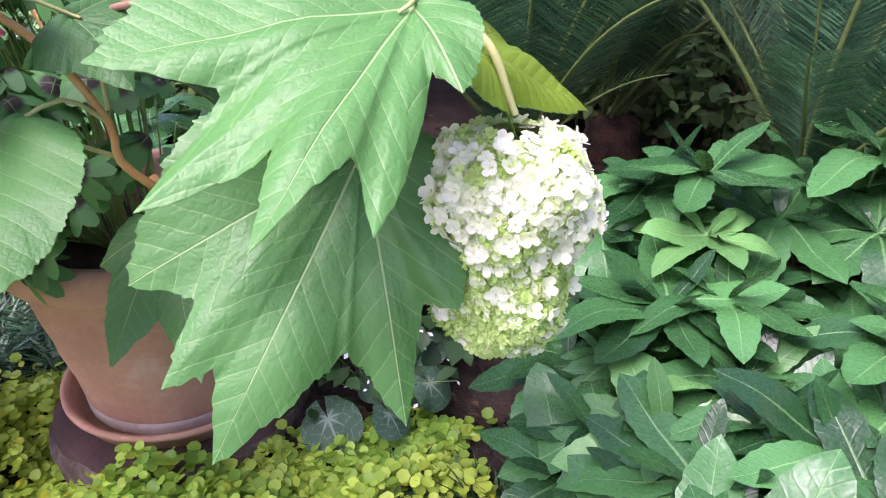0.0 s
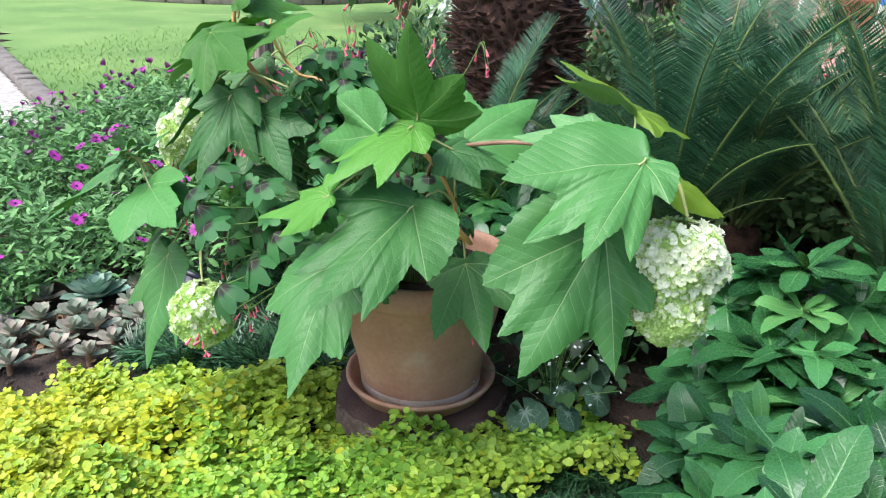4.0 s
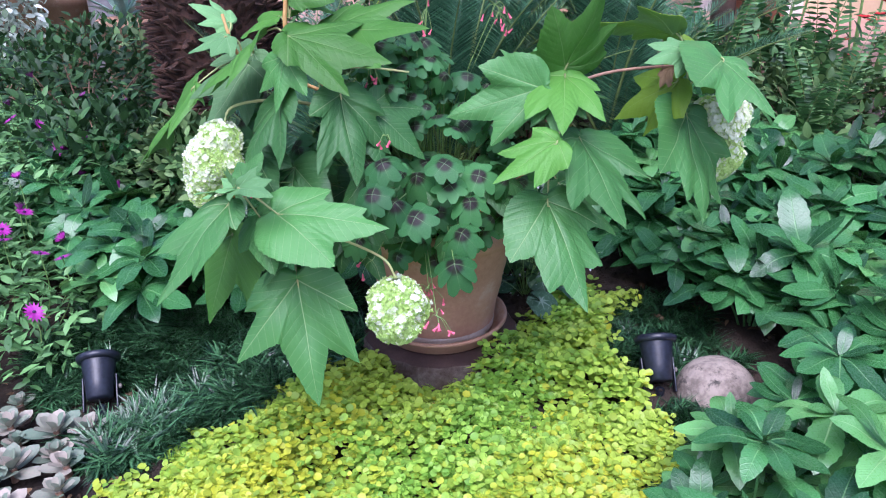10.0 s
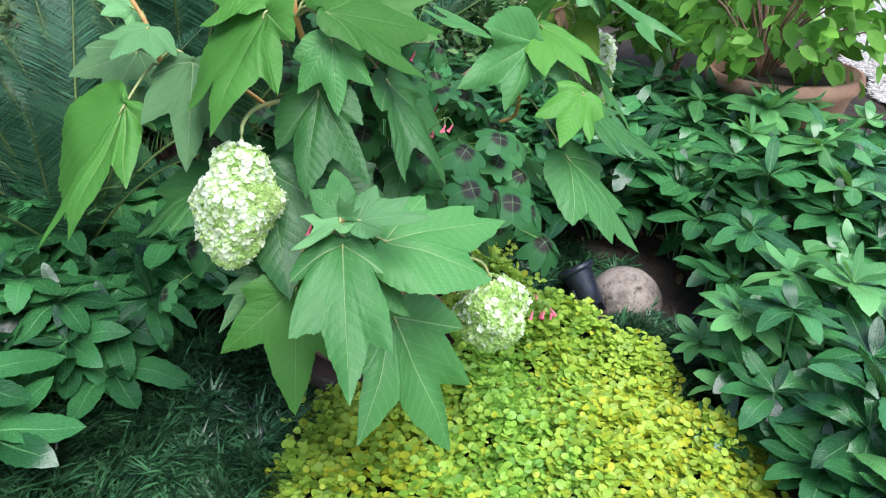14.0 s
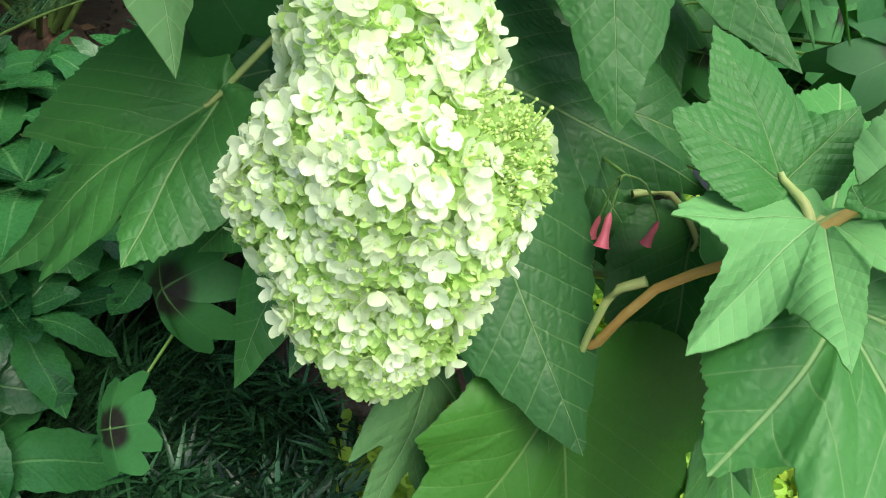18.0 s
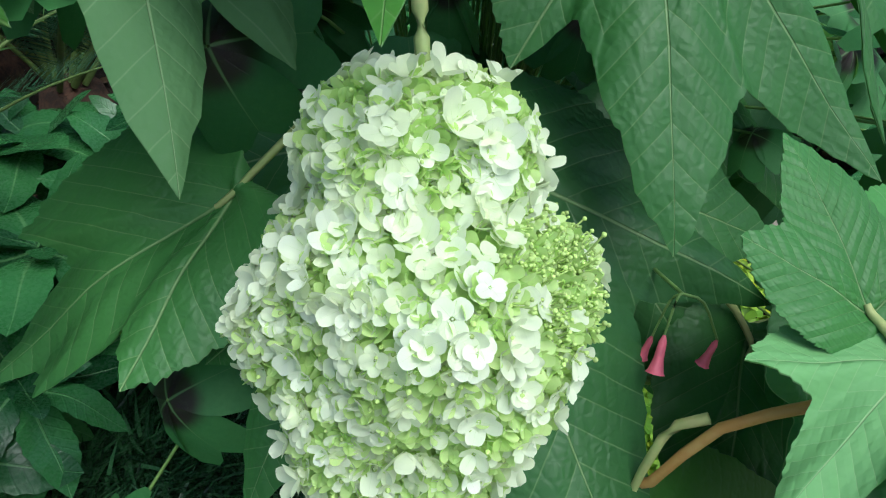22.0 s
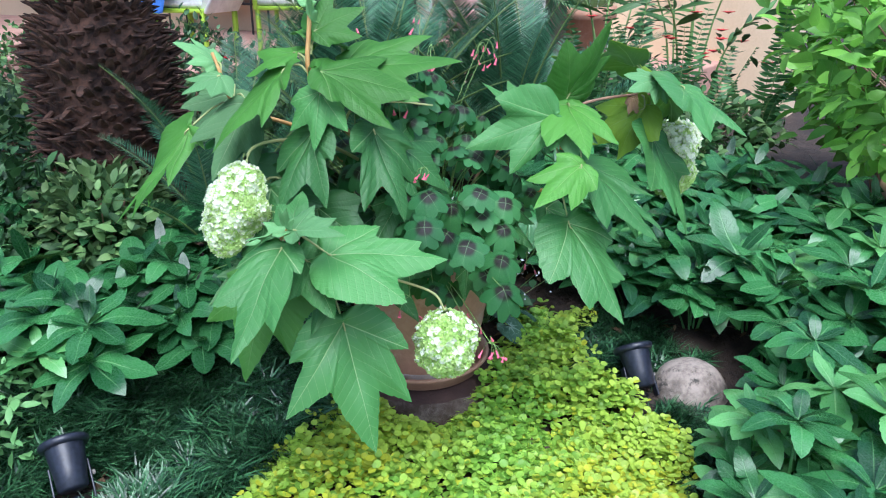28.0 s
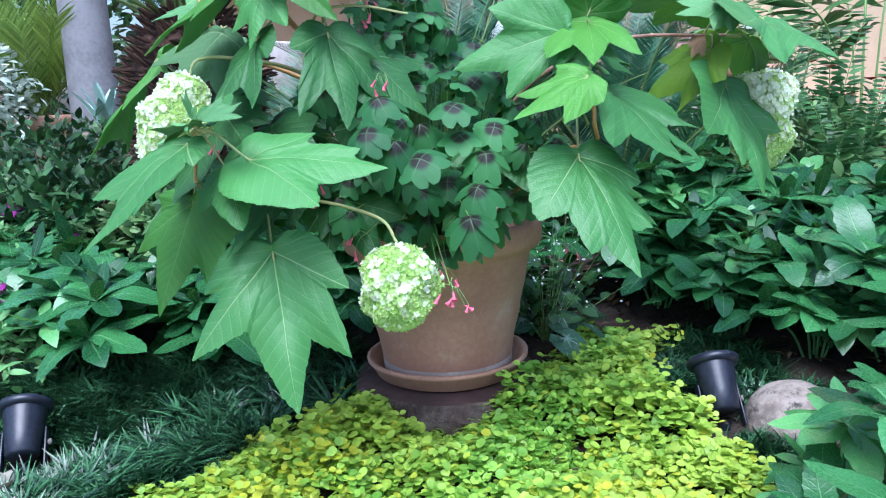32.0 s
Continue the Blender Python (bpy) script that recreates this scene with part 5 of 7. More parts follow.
for k, (top, n) in enumerate((((-0.72, 0.7, 0.43), 8), ((-0.775, 0.605, 0.425), 7), ((-0.9, 0.8, 0.6), 3), ((-0.72, 0.86, 0.87), 5), ((-0.55, 0.9, 0.95), 5), ((-0.48, 0.98, 1.0), 4), ((-0.4, 0.85, 0.95), 5),
                              ((-0.31, 0.93, 0.93), 5), ((-0.42, 0.665, 0.79), 5), ((-0.62, 1.05, 0.96), 4), ((-0.75, 0.78, 0.74), 4), ((-0.97, 0.93, 0.66), 3), ((-0.66, 0.97, 0.93), 4), ((-0.8, 0.78, 0.49), 3))):
    pink_cluster((PX - 0.08, PY - 0.03, SOIL), top, n, 60 + k)
pink_cluster((-0.25, 0.82, 0.5), (-0.315, 0.78, 0.4), 2, 90)


# ---- creeping jenny ----
def inside(c, poly):
    x, y = c[:, 0], c[:, 1]
    hit = np.zeros(len(c), bool)
    for (x0, y0), (x1, y1) in zip(poly, poly[1:] + poly[:1]):
        hit ^= ((y0 > y) != (y1 > y)) & (x < (x1 - x0) * (y - y0) / (y1 - y0 + 1e-12) + x0)
    return hit


JENNY = [(-1.36, 1.04), (-1.2, 1.08), (-1.0, 1.08), (-0.85, 1.1), (-0.66, 1.08), (-0.5, 0.9), (-0.24, 0.85), (-0.12, 0.96), (0.06, 0.93), (0.03, 0.8), (-0.24, 0.66), (-0.22, 0.6), (-0.25, 0.42),
         (-0.42, 0.28), (-0.6, 0.15), (-0.95, 0.02), (-1.5, 0.1), (-1.58, 0.6), (-1.5, 0.92)]


def jenny_at(c):
    j = c + 0.03 * np.stack([np.sin(c[:, 1] * 31), np.sin(c[:, 0] * 29)], 1) + rng.normal(0, 0.018, c.shape)
    return inside(j, JENNY) & (np.hypot(c[:, 0] - PX, c[:, 1] - PY) > 0.2)


def mound(q):
    """How thick the mat is: low humps and hollows."""
    n = np.array([noise.noise((float(x) * 5, float(y) * 5, 0.3)) for x, y in q])
    return 0.042 + 0.055 * n


disc_a = np.linspace(0, 2 * np.pi, 7, endpoint=False)
disc_v = np.concatenate([[(0, 0.5, -0.05)], np.stack([0.5 * np.sin(disc_a), 0.5 + 0.5 * np.cos(disc_a), 0.1 * np.abs(np.sin(disc_a))], 1)])
disc_f = np.array([(0, 1 + (k + 1) % 7, 1 + k) for k in range(7)])
disc = (disc_v, disc_f[:, ::-1][:, ::-1], np.stack([disc_v[:, 1], np.abs(disc_v[:, 0])], 1))


def gold(q):
    n = np.array([noise.noise((float(x) * 3, float(y) * 3, 7.3)) for x, y in q])
    return (q[:, 0] + 0.5 * q[:, 1]) + rng.normal(0, 0.22, len(q)) < -0.66 + 0.6 * n


mat_q = pick(19000, (-1.6, 0.0, 0.1, 1.25), jenny_at)
thin = np.array([noise.noise((float(x) * 9, float(y) * 9, 2.0)) for x, y in mat_q])
h = mound(mat_q) * rng.uniform(0.4, 1.2, len(mat_q)) * np.clip(1.2 + 1.8 * thin, 0.2, 1.4) + 0.004
h2 = np.concatenate([h, h])
q2 = np.concatenate([mat_q, mat_q])
a = rng.uniform(0, 2 * np.pi, len(mat_q))
ang = np.concatenate([a, a + np.pi]) + rng.normal(0, 0.2, 2 * len(mat_q))
along = np.stack([np.cos(ang), np.sin(ang), rng.normal(0.12, 0.3, len(ang))], 1)
up = np.stack([rng.normal(-0.05, 0.42, len(ang)), rng.normal(-0.1, 0.42, len(ang)), np.ones(len(ang))], 1)
R = frames_of(along, up)
pos = np.column_stack([q2, ground_z(q2[:, 0], q2[:, 1]) + h2])
sz = rng.uniform(0.011, 0.0215, len(ang))
g = gold(q2) ^ (rng.uniform(0, 1, len(q2)) < 0.06)
for nm, sel, mt, lb in (("golden_creeping_jenny", g, m_jenny_gold, "golden-yellow creeping jenny mat with round leaves"), ("creeping_jenny", ~g, m_jenny, "lime-green creeping jenny mat with round leaves")):
    single(nm, scatter(disc, pos[sel], R[sel], sz[sel]), mt, lb, "ground cover", kind="stuff")

# ---- mondo grass ----
strap = lance(1.0, 0.085, 5, 0.25, 0.7, 0.6, 0.35)
MONDO = ([(-1.3, 1.14), (-1.05, 1.1), (-0.85, 1.13), (-0.62, 1.12), (-0.5, 1.3), (-0.55, 1.55), (-0.75, 1.62), (-0.95, 1.6), (-1.1, 1.85), (-1.3, 1.7), (-1.35, 1.45)],
         [(-0.22, 0.68), (-0.05, 0.82), (0.14, 0.8), (0.16, 0.6), (0.08, 0.42), (-0.2, 0.34), (-0.26, 0.42), (-0.22, 0.55)], [(-0.46, 0.27), (-0.33, 0.41), (-0.22, 0.48), (-0.16, 0.38), (-0.16, 0.26), (-0.22, 0.14), (-0.4, 0.14)])
for poly, n in zip(MONDO, (620, 150, 80)):
    xs, ys = zip(*poly)
    q = pick(n, (min(xs), min(ys), max(xs), max(ys)), lambda c: inside(c, poly) & (np.hypot(c[:, 0] + 0.055, c[:, 1] - 0.413) > 0.09) & (np.hypot(c[:, 0] + 1.235, c[:, 1] - 1.36) > 0.09) & (np.hypot(c[:, 0] + 0.16, c[:, 1] - 0.5) > 0.075))
    swirl = np.array([(noise.noise((float(x) * 6, float(y) * 6, 4.0)), noise.noise((float(x) * 6, float(y) * 6, 9.0))) for x, y in q])
    lean = np.repeat(rng.normal(0, 0.3, (len(q), 2)) + 1.6 * swirl, 60, axis=0)
    big = np.repeat(rng.uniform(0.7, 1.15, len(q)), 60)
    q = np.repeat(q, 60, axis=0)
    b = rng.uniform(0, 2 * np.pi, len(q))
    along = np.stack([np.cos(b) + lean[:, 0], np.sin(b) + lean[:, 1], rng.uniform(0.35, 2.2, len(q))], 1)
    V, F, U = scatter(strap, np.column_stack([q + rng.normal(0, 0.007, q.shape), ground_z(q[:, 0], q[:, 1])]), frames_of(along, np.stack([-np.cos(b), -np.sin(b), np.full(len(b), 0.6)], 1)), big * rng.uniform(0.04, 0.08, len(q)) * (0.8 if n < 200 else 1))
    single("mondo_grass", (V, F, U), m_mondo, "dark green mondo grass tufts", "grass", kind="stuff")


# ---- hellebores ----
def hellebore_leaf(seed, material, leaflets, L):
    """A palmate leaf: long toothed leaflets fanned round the top of its stalk, which stands at the origin."""
    r0 = np.random.default_rng(seed)
    pieces = []
    for k in range(leaflets + 3):
        inner = k >= leaflets
        a = (k - (leaflets - 1) / 2) * (352 / leaflets) + r0.normal(0, 6) if not inner else (k - leaflets) * 120 + r0.normal(0, 20)
        ln = L * r0.uniform(0.82, 1.1) * (0.55 if inner else 1.0)
        rows = 16
        V, F, U = lance(ln, ln * r0.uniform(0.34, 0.44), rows, 0.2, r0.uniform(0.05, 0.42), 0.72, 0.55, 5)
        row = np.repeat(np.arange(rows), 5)
        V[:, 0] *= 1 + np.where(np.tile([1, 0, 0, 0, 1], rows), (row % 2 - 0.5) * 0.09 * (row > 3), 0)
        V[:, 2] += V[:, 1] * (r0.uniform(0.05, 0.4) if not inner else r0.uniform(0.7, 1.3)) + 0.035 * ln * np.sin(V[:, 1] / ln * 7 + r0.uniform(0, 6)) + V[:, 0] * r0.normal(0, 0.18)
        ca, sa = math.cos(radians(a)), math.sin(radians(a))
        V = np.stack([V[:, 0] * ca - V[:, 1] * sa, V[:, 0] * sa + V[:, 1] * ca, V[:, 2]], 1)
        pieces.append((V, F, U))
    me = tri_mesh("leaf", *join(pieces))
    me.materials.append(material)
    return me


hl = [hellebore_leaf(300 + k, m_hell, n, L) for k, (n, L) in enumerate(((7, 0.155), (8, 0.145), (6, 0.16), (9, 0.145), (7, 0.15)))]
hn = [hellebore_leaf(340 + k, m_hell_new, n, L) for k, (n, L) in enumerate(((8, 0.135), (7, 0.14), (9, 0.135)))]


def hellebore(x, y, top, n, spread, fresh, seed, label):
    r0 = np.random.default_rng(seed)
    z0 = float(ground_z(x, y))
    ob = thing("hellebore_plant", (x, y, z0), label, "hellebore", "hellebores in the bed")
    tubes = []
    n = n - 1
    for k in range(n):
        a = k * 2.4 + r0.normal(0, 0.3)
        e = math.sqrt((k + 0.4) / n)
        px, py = x + spread * e * math.cos(a), y + spread * e * math.sin(a)
        pz = z0 + (top - z0) * (1 - 0.5 * e ** 2) * r0.uniform(0.85, 1.05)
        if math.hypot(px + 0.055, py - 0.413) < 0.22 or math.hypot(px - PX, py - PY) < 0.3:
            continue
        young = r0.uniform() < fresh * (1.3 - e)
        me = (hn if young else hl)[r0.integers(0, 3 if young else 5)]
        out = np.array([math.cos(a), math.sin(a), 0.0])
        up_v = unit(out * (0.05 + 0.4 * e) + np.array([-0.16, -0.12, 0.0]) + r0.normal(0, 0.14, 3) + np.array([0, 0, 0.8]))
        rot = frames_of((out + np.array([0, 0, -0.15 * e]))[None], up_v[None])[0]
        sc = r0.uniform(0.85, 1.15)
        share("leaf", me, Matrix.Translation((px, py, pz)) @ Matrix(rot.tolist()).to_4x4() @ Matrix.Diagonal((sc, sc, sc, 1)), ob)
        tubes.append(tube(bow([(x + 0.2 * (px - x), y + 0.2 * (py - y), z0 - 0.01), ((x + px) / 2, (y + py) / 2, z0 + 0.55 * (pz - z0)), (px, py, pz)], 6), [0.0035, 0.0024], 5))
    for t in tubes:
        part("stalk", t, m_hell_new, ob)
    return ob


HL = "hellebore clump with glossy dark green palmate leaves"
HF = "hellebore clump with fresh light green palmate leaves"
spots = ((0.4, 0.62, 0.35, 9, 0.16, 0.1, HL), (0.24, 0.7, 0.3, 8, 0.11, 0.35, HF), (0.36, 1.06, 0.47, 9, 0.15, 0.1, HL), (0.64, 1.1, 0.48, 9, 0.16, 0.1, HL), (0.27, 0.95, 0.32, 8, 0.12, 0.1, HL),
         (0.16, 0.27, 0.3, 8, 0.12, 0.5, HF), (0.3, 0.36, 0.36, 9, 0.15, 0.1, HL),
         (0.62, 0.7, 0.42, 9, 0.17, 0.1, HL), (0.55, 0.42, 0.4, 9, 0.16, 0.1, HL), (0.86, 0.86, 0.45, 9, 0.17, 0.1, HL), (0.78, 0.52, 0.45, 8, 0.16, 0.1, HL), (0.12, 0.06, 0.34, 8, 0.14, 0.5, HF),
         (0.36, 0.08, 0.4, 8, 0.15, 0.2, HL), (0.62, 0.18, 0.42, 8, 0.15, 0.1, HL), (-0.68, 1.62, 0.24, 9, 0.15, 0.25, HL), (-1.0, 1.72, 0.3, 10, 0.17, 0.2, HF), (-0.72, 1.72, 0.34, 9, 0.16, 0.1, HL),
         (-0.98, 1.98, 0.36, 9, 0.17, 0.1, HL), (-0.5, 1.5, 0.32, 9, 0.15, 0.1, HL), (-0.48, 1.86, 0.4, 8, 0.16, 0.1, HL), (-0.22, 1.36, 0.36, 9, 0.16, 0.1, HL), (-0.68, 2.2, 0.42, 8, 0.17, 0.1, HL),
         (0.05, 1.25, 0.38, 8, 0.15, 0.1, HL), (0.95, 1.2, 0.5, 8, 0.17, 0.1, HL), (-0.3, 1.65, 0.4, 8, 0.15, 0.1, HL), (-0.9, 2.35, 0.44, 8, 0.18, 0.1, HL), (1.05, 0.6, 0.45, 8, 0.17, 0.1, HL),
         (-1.1, 2.2, 0.36, 7, 0.15, 0.2, HL), (0.64, -0.05, 0.42, 8, 0.15, 0.2, HL), (0.86, 0.1, 0.42, 8, 0.15, 0.1, HL), (0.36, 0.84, 0.38, 7, 0.13, 0.2, HL), (0.9, 0.3, 0.4, 8, 0.16, 0.1, HL),
         (0.1, -0.16, 0.34, 8, 0.14, 0.4, HF), (0.34, -0.16, 0.4, 9, 0.15, 0.2, HL), (0.58, -0.3, 0.38, 8, 0.15, 0.1, HL), (-0.12, -0.12, 0.26, 8, 0.13, 0.5, HF), (-0.38, -0.18, 0.2, 8, 0.13, 0.2, HL), (0.2, -0.38, 0.32, 8, 0.14, 0.2, HL),
         (-0.66, -0.06, 0.2, 9, 0.14, 0.3, HF), (-0.84, -0.14, 0.16, 8, 0.13, 0.2, HL), (0.22, 0.5, 0.26, 8, 0.1, 0.2, HL),
         (0.32, 0.52, 0.27, 9, 0.13, 0.2, HL), (0.36, 0.78, 0.3, 9, 0.13, 0.1, HL), (0.0, 0.2, 0.24, 7, 0.1, 0.8, HF))
for k, (x, y, top, n, sp, fr, lb) in enumerate(spots):
    hellebore(x, y, top, n, sp, fr, 400 + k, lb)


def rosette_hellebore(x, y, z, size, young, lean, seed):
    """A clump of one tall whorl of leaflets and a few lower ones round it."""
    r0 = np.random.default_rng(seed)
    z0 = float(ground_z(x, y))
    ob = thing("hellebore_plant", (x, y, z0), HF if young else HL, "hellebore", "hellebores in the bed")
    for k in range(4):
        low = k > 0
        a = seed + k * 2.1
        p = np.array([x + 0.09 * low * math.cos(a), y + 0.09 * low * math.sin(a), z0 + (z - z0) * (1 if not low else r0.uniform(0.4, 0.65))])
        up_v = unit(np.array([lean[0], lean[1], 1.0]) + (low * np.array([0.5 * math.cos(a), 0.5 * math.sin(a), 0.0])))
        rot = Matrix(frames_of(np.array([[math.cos(a), math.sin(a), 0.0]]), up_v[None])[0].tolist()).to_4x4()
        sc = size * (1 if not low else r0.uniform(0.75, 0.95))
        kinds = hn if young and not (low and k == 3) else hl
        share("leaf", kinds[(seed + k) % len(kinds)], Matrix.Translation(p) @ rot @ Matrix.Diagonal((sc, sc, sc, 1)), ob)
        part("stalk", tube(bow([(x, y, z0 - 0.01), ((x + p[0]) / 2, (y + p[1]) / 2, z0 + 0.5 * (p[2] - z0)), p], 6), [0.004, 0.0026], 6), m_hell_new, ob)


for k, (x, y, z, size, young, lean) in enumerate(((-0.4, 0.18, 0.21, 0.85, True, (-0.2, 0.1)), (-0.448, 0.093, 0.264, 0.9, False, (-0.3, 0.0)), (-0.25, 0.06, 0.25, 0.95, True, (-0.2, -0.1)), (-0.56, 0.13, 0.13, 0.8, False, (-0.3, 0.1)),
                                                  (-0.62, 0.03, 0.13, 0.8, False, (-0.3, 0.0)), (-0.5, -0.06, 0.2, 0.95, False, (-0.2, -0.1)), (-0.1, 0.13, 0.28, 0.9, False, (-0.2, -0.2)), (-0.3, -0.06, 0.26, 0.95, True, (-0.2, -0.2)))):
    rosette_hellebore(x, y, z, size, young, lean, 470 + k)


# ---- spotlights and stone ball ----
def garden_spot(x, y, head_z, face, tip_deg):
    z0 = float(ground_z(x, y))
    ob = thing("garden_spotlight", (x, y, z0), "black plastic garden spotlight on a ground spike", "spotlight", "spotlights in the bed")
    T = Matrix.Translation((x, y, head_z)) @ Matrix.Rotation(radians(face), 4, "Z") @ Matrix.Rotation(radians(tip_deg), 4, "X")
    def place(piece):
        V, F, U = piece
        M = np.array(T)
        return V @ M[:3, :3].T + M[:3, 3], F, U
    part("housing", place(lathe([(0.001, -0.06), (0.026, -0.06), (0.031, -0.055), (0.034, -0.02), (0.04, 0.03), (0.041, 0.045)], 28)), m_black, ob)
    part("front_ring", place(lathe([(0.041, 0.036), (0.05, 0.038), (0.052, 0.043), (0.052, 0.05), (0.046, 0.054), (0.042, 0.05)], 28)), m_black, ob)
    part("lens", place(lathe([(0.0425, 0.049), (0.02, 0.05), (0.0005, 0.05)], 28)), m_lens, ob, "dark round glass")
    for s in (-1, 1):
        part("bracket", place((lambda p: (p[0] * np.array([1, 1, 1]), p[1], p[2]))(moved(block(0.004, 0.022, 0.085, 0.001), (s * 0.039, 0.012, -0.085), (0, 0, 0)))), m_black, ob)
    part("screw", place(moved(lathe([(0.0005, 0), (0.006, 0), (0.006, 0.006), (0.0005, 0.008)], 12), (0.042, 0.012, -0.03), (0, 90, 0))), m_kerb, ob, "small metal pivot screw")
    foot = np.array(T @ Vector((0, 0.012, -0.085)))
    part("spike", tube([(foot[0], foot[1], foot[2] + 0.01), (foot[0], foot[1], z0 - 0.06)], [0.012, 0.006], 8), m_black, ob)


garden_spot(-0.145, 0.53, 0.112, -38, -40)
garden_spot(-1.23, 1.39, 0.1, -24, -46)
bx, by, br = -0.055, 0.413, 0.102
bm = bmesh.new()
bmesh.ops.create_icosphere(bm, subdivisions=5, radius=br)
for v in bm.verts:
    v.co *= 1 + 0.012 * noise.noise(v.co * 25) + 0.018 * noise.noise(v.co * 9)
V = np.array([v.co[:] for v in bm.verts]) + np.array([bx, by, float(ground_z(bx, by)) - br * 0.2])
F = np.array([[v.index for v in f.verts] for f in bm.faces])
bm.free()
single("stone_ball", (V, F, V[:, :2] * 1.0), m_stone, "rough speckled grey-brown stone ball half sunk in the bed", "stone ball")

# ---- sago palms ----
def sago_frond(seed, L, rise, material, leaflets=85, width=0.15, sag=46):
    """A stiff frond that leaves the origin along y, rises and bends over, with two rows of needle leaflets."""
    r0 = np.random.default_rng(seed)
    s = np.linspace(0, 1, 16)
    ang = np.radians(rise) - np.radians(sag) * s ** 1.5
    dy, dz = np.cos(ang), np.sin(ang)
    line = np.stack([0.05 * L * np.sin(2 * s + r0.uniform(0, 3)) * s, np.cumsum(dy) / 16 * L, np.cumsum(dz) / 16 * L], 1)
    rib = tube(line, [0.007, 0.0015], 6)
    t = np.linspace(0.1, 0.995, leaflets)
    q = np.stack([np.interp(t, s, line[:, k]) for k in range(3)], 1)
    tan = unit(np.stack([np.interp(t, s, np.gradient(line[:, k])) for k in range(3)], 1))
    side = unit(np.cross(tan, (0, 0, 1.0)))
    nrm = np.cross(side, tan)
    ln = width * np.sin(np.pi * np.clip(t * 0.9 + 0.08, 0, 1)) ** 0.55
    pieces = []
    for sg in (-1, 1):
        d = unit(side * sg + 0.6 * tan + 0.5 * nrm + r0.normal(0, 0.05, side.shape))
        pieces.append(scatter(lance(1.0, 0.037, 4, 0.2, 0.2, 0.5, 0.3), q, frames_of(d, nrm), ln * r0.uniform(0.9, 1.1, leaflets)))
    V, F, U = join(pieces)
    a, b = tri_mesh("frond_blade", V, F, U), tri_mesh("rib", *rib)
    a.materials.append(material), b.materials.append(m_rachis)
    return a, b


big_fronds = [sago_frond(500 + k, 1.2, 82 - 13 * k, m_sago_old, 120, 0.14, 34) for k in range(5)]
small_fronds = [sago_frond(520 + k, 0.95, 88 - 9 * k, m_sago, 150, 0.125, 34) for k in range(5)]
young_fronds = [sago_frond(540 + k, 0.5, 60, m_sago_new, 44, 0.1) for k in range(2)]


def frond(parent, kinds, k, place, azimuth, scale, lean=0):
    a, b = kinds[k % len(kinds)]
    m = pose(*place, lean, 0, azimuth) @ Matrix.Diagonal((scale, scale, scale, 1))
    f = share("frond", b, m, parent)
    r = tagged(new("frond_blade", a), kind="stuff")
    r.parent = f
    return f


palm = thing("sago_palm", (-0.36, 2.42, 0.1), "large sago palm with a shaggy brown trunk and dark stiff fronds", "palm")
TX, TY = -0.36, 2.42
part("trunk", moved(lathe([(0.2, -0.1), (0.2, 0.2), (0.21, 0.5), (0.22, 0.74), (0.18, 0.85), (0.06, 0.92), (0.001, 0.94)], 24, 0.05), (TX, TY, 0.1)), m_scale, palm)
n = 1150
k = np.arange(n)
ang = k * 2.399963
z = 0.05 + 0.94 * k / n
rad = np.interp(z, [0, 0.3, 0.6, 0.8, 1.0], [0.19, 0.2, 0.21, 0.215, 0.11])
pos = np.stack([TX + rad * np.cos(ang), TY + rad * np.sin(ang), 0.1 + z - 0.05], 1)
out = np.stack([np.cos(ang), np.sin(ang), np.full(n, 0.35) + rng.normal(0, 0.3, n)], 1) + rng.normal(0, 0.15, (n, 3))
wedge = lathe([(0.16, 0.0), (0.14, 0.5), (0.07, 0.9), (0.0, 1.0)], 5)
wedge = (wedge[0][:, [0, 2, 1]] * np.array([1.6, 1, 0.7]), wedge[1][:, ::-1], wedge[2])
part("scale_cover", scatter(wedge, pos, frames_of(out, np.array([[0, 0, 1.0]] * n)), rng.uniform(0.04, 0.075, n)), m_scale, palm, "brown old leaf bases", kind="stuff", smooth=False)
for j in range(44):
    frond(palm, big_fronds, j, (TX + 0.04 * math.cos(j), TY + 0.04 * math.sin(j), 0.94), j * 137.5, rng.uniform(0.9, 1.1))

for (x, y, zb, n, label, kinds, sc) in ((0.2, 1.72, 0.1, 18, "young sago palm with upright blue-green fronds", small_fronds, 1.0), (0.74, 1.42, 0.12, 18, "sago palm offset with arching dark fronds", small_fronds, 0.95),
                                        (-0.4, 1.8, 0.1, 15, "sago palm sucker beside the old trunk", small_fronds, 0.72), (0.46, 2.0, 0.1, 14, "young sago palm with upright blue-green fronds", small_fronds, 1.0), (1.25, 1.75, 0.12, 10, "sago palm offset with arching dark fronds", small_fronds, 1.0)):
    ob = thing("sago_offset", (x, y, zb), label, "palm", "young sago palms")
    part("crown_base", moved(lathe([(0.07, -0.06), (0.085, 0.04), (0.06, 0.13), (0.001, 0.16)], 14, 0.06), (x, y, zb)), m_scale, ob)
    for j in range(n):
        frond(ob, kinds, j, (x + 0.03 * math.cos(j * 2.4), y + 0.03 * math.sin(j * 2.4), zb + 0.1), j * 137.5 + 40 * x, sc * rng.uniform(0.8, 1.1))
    for j in range(3):
        frond(ob, young_fronds, j, (x, y, zb + 0.1), 170 + 60 * j + 57 * x, rng.uniform(0.8, 1.1))


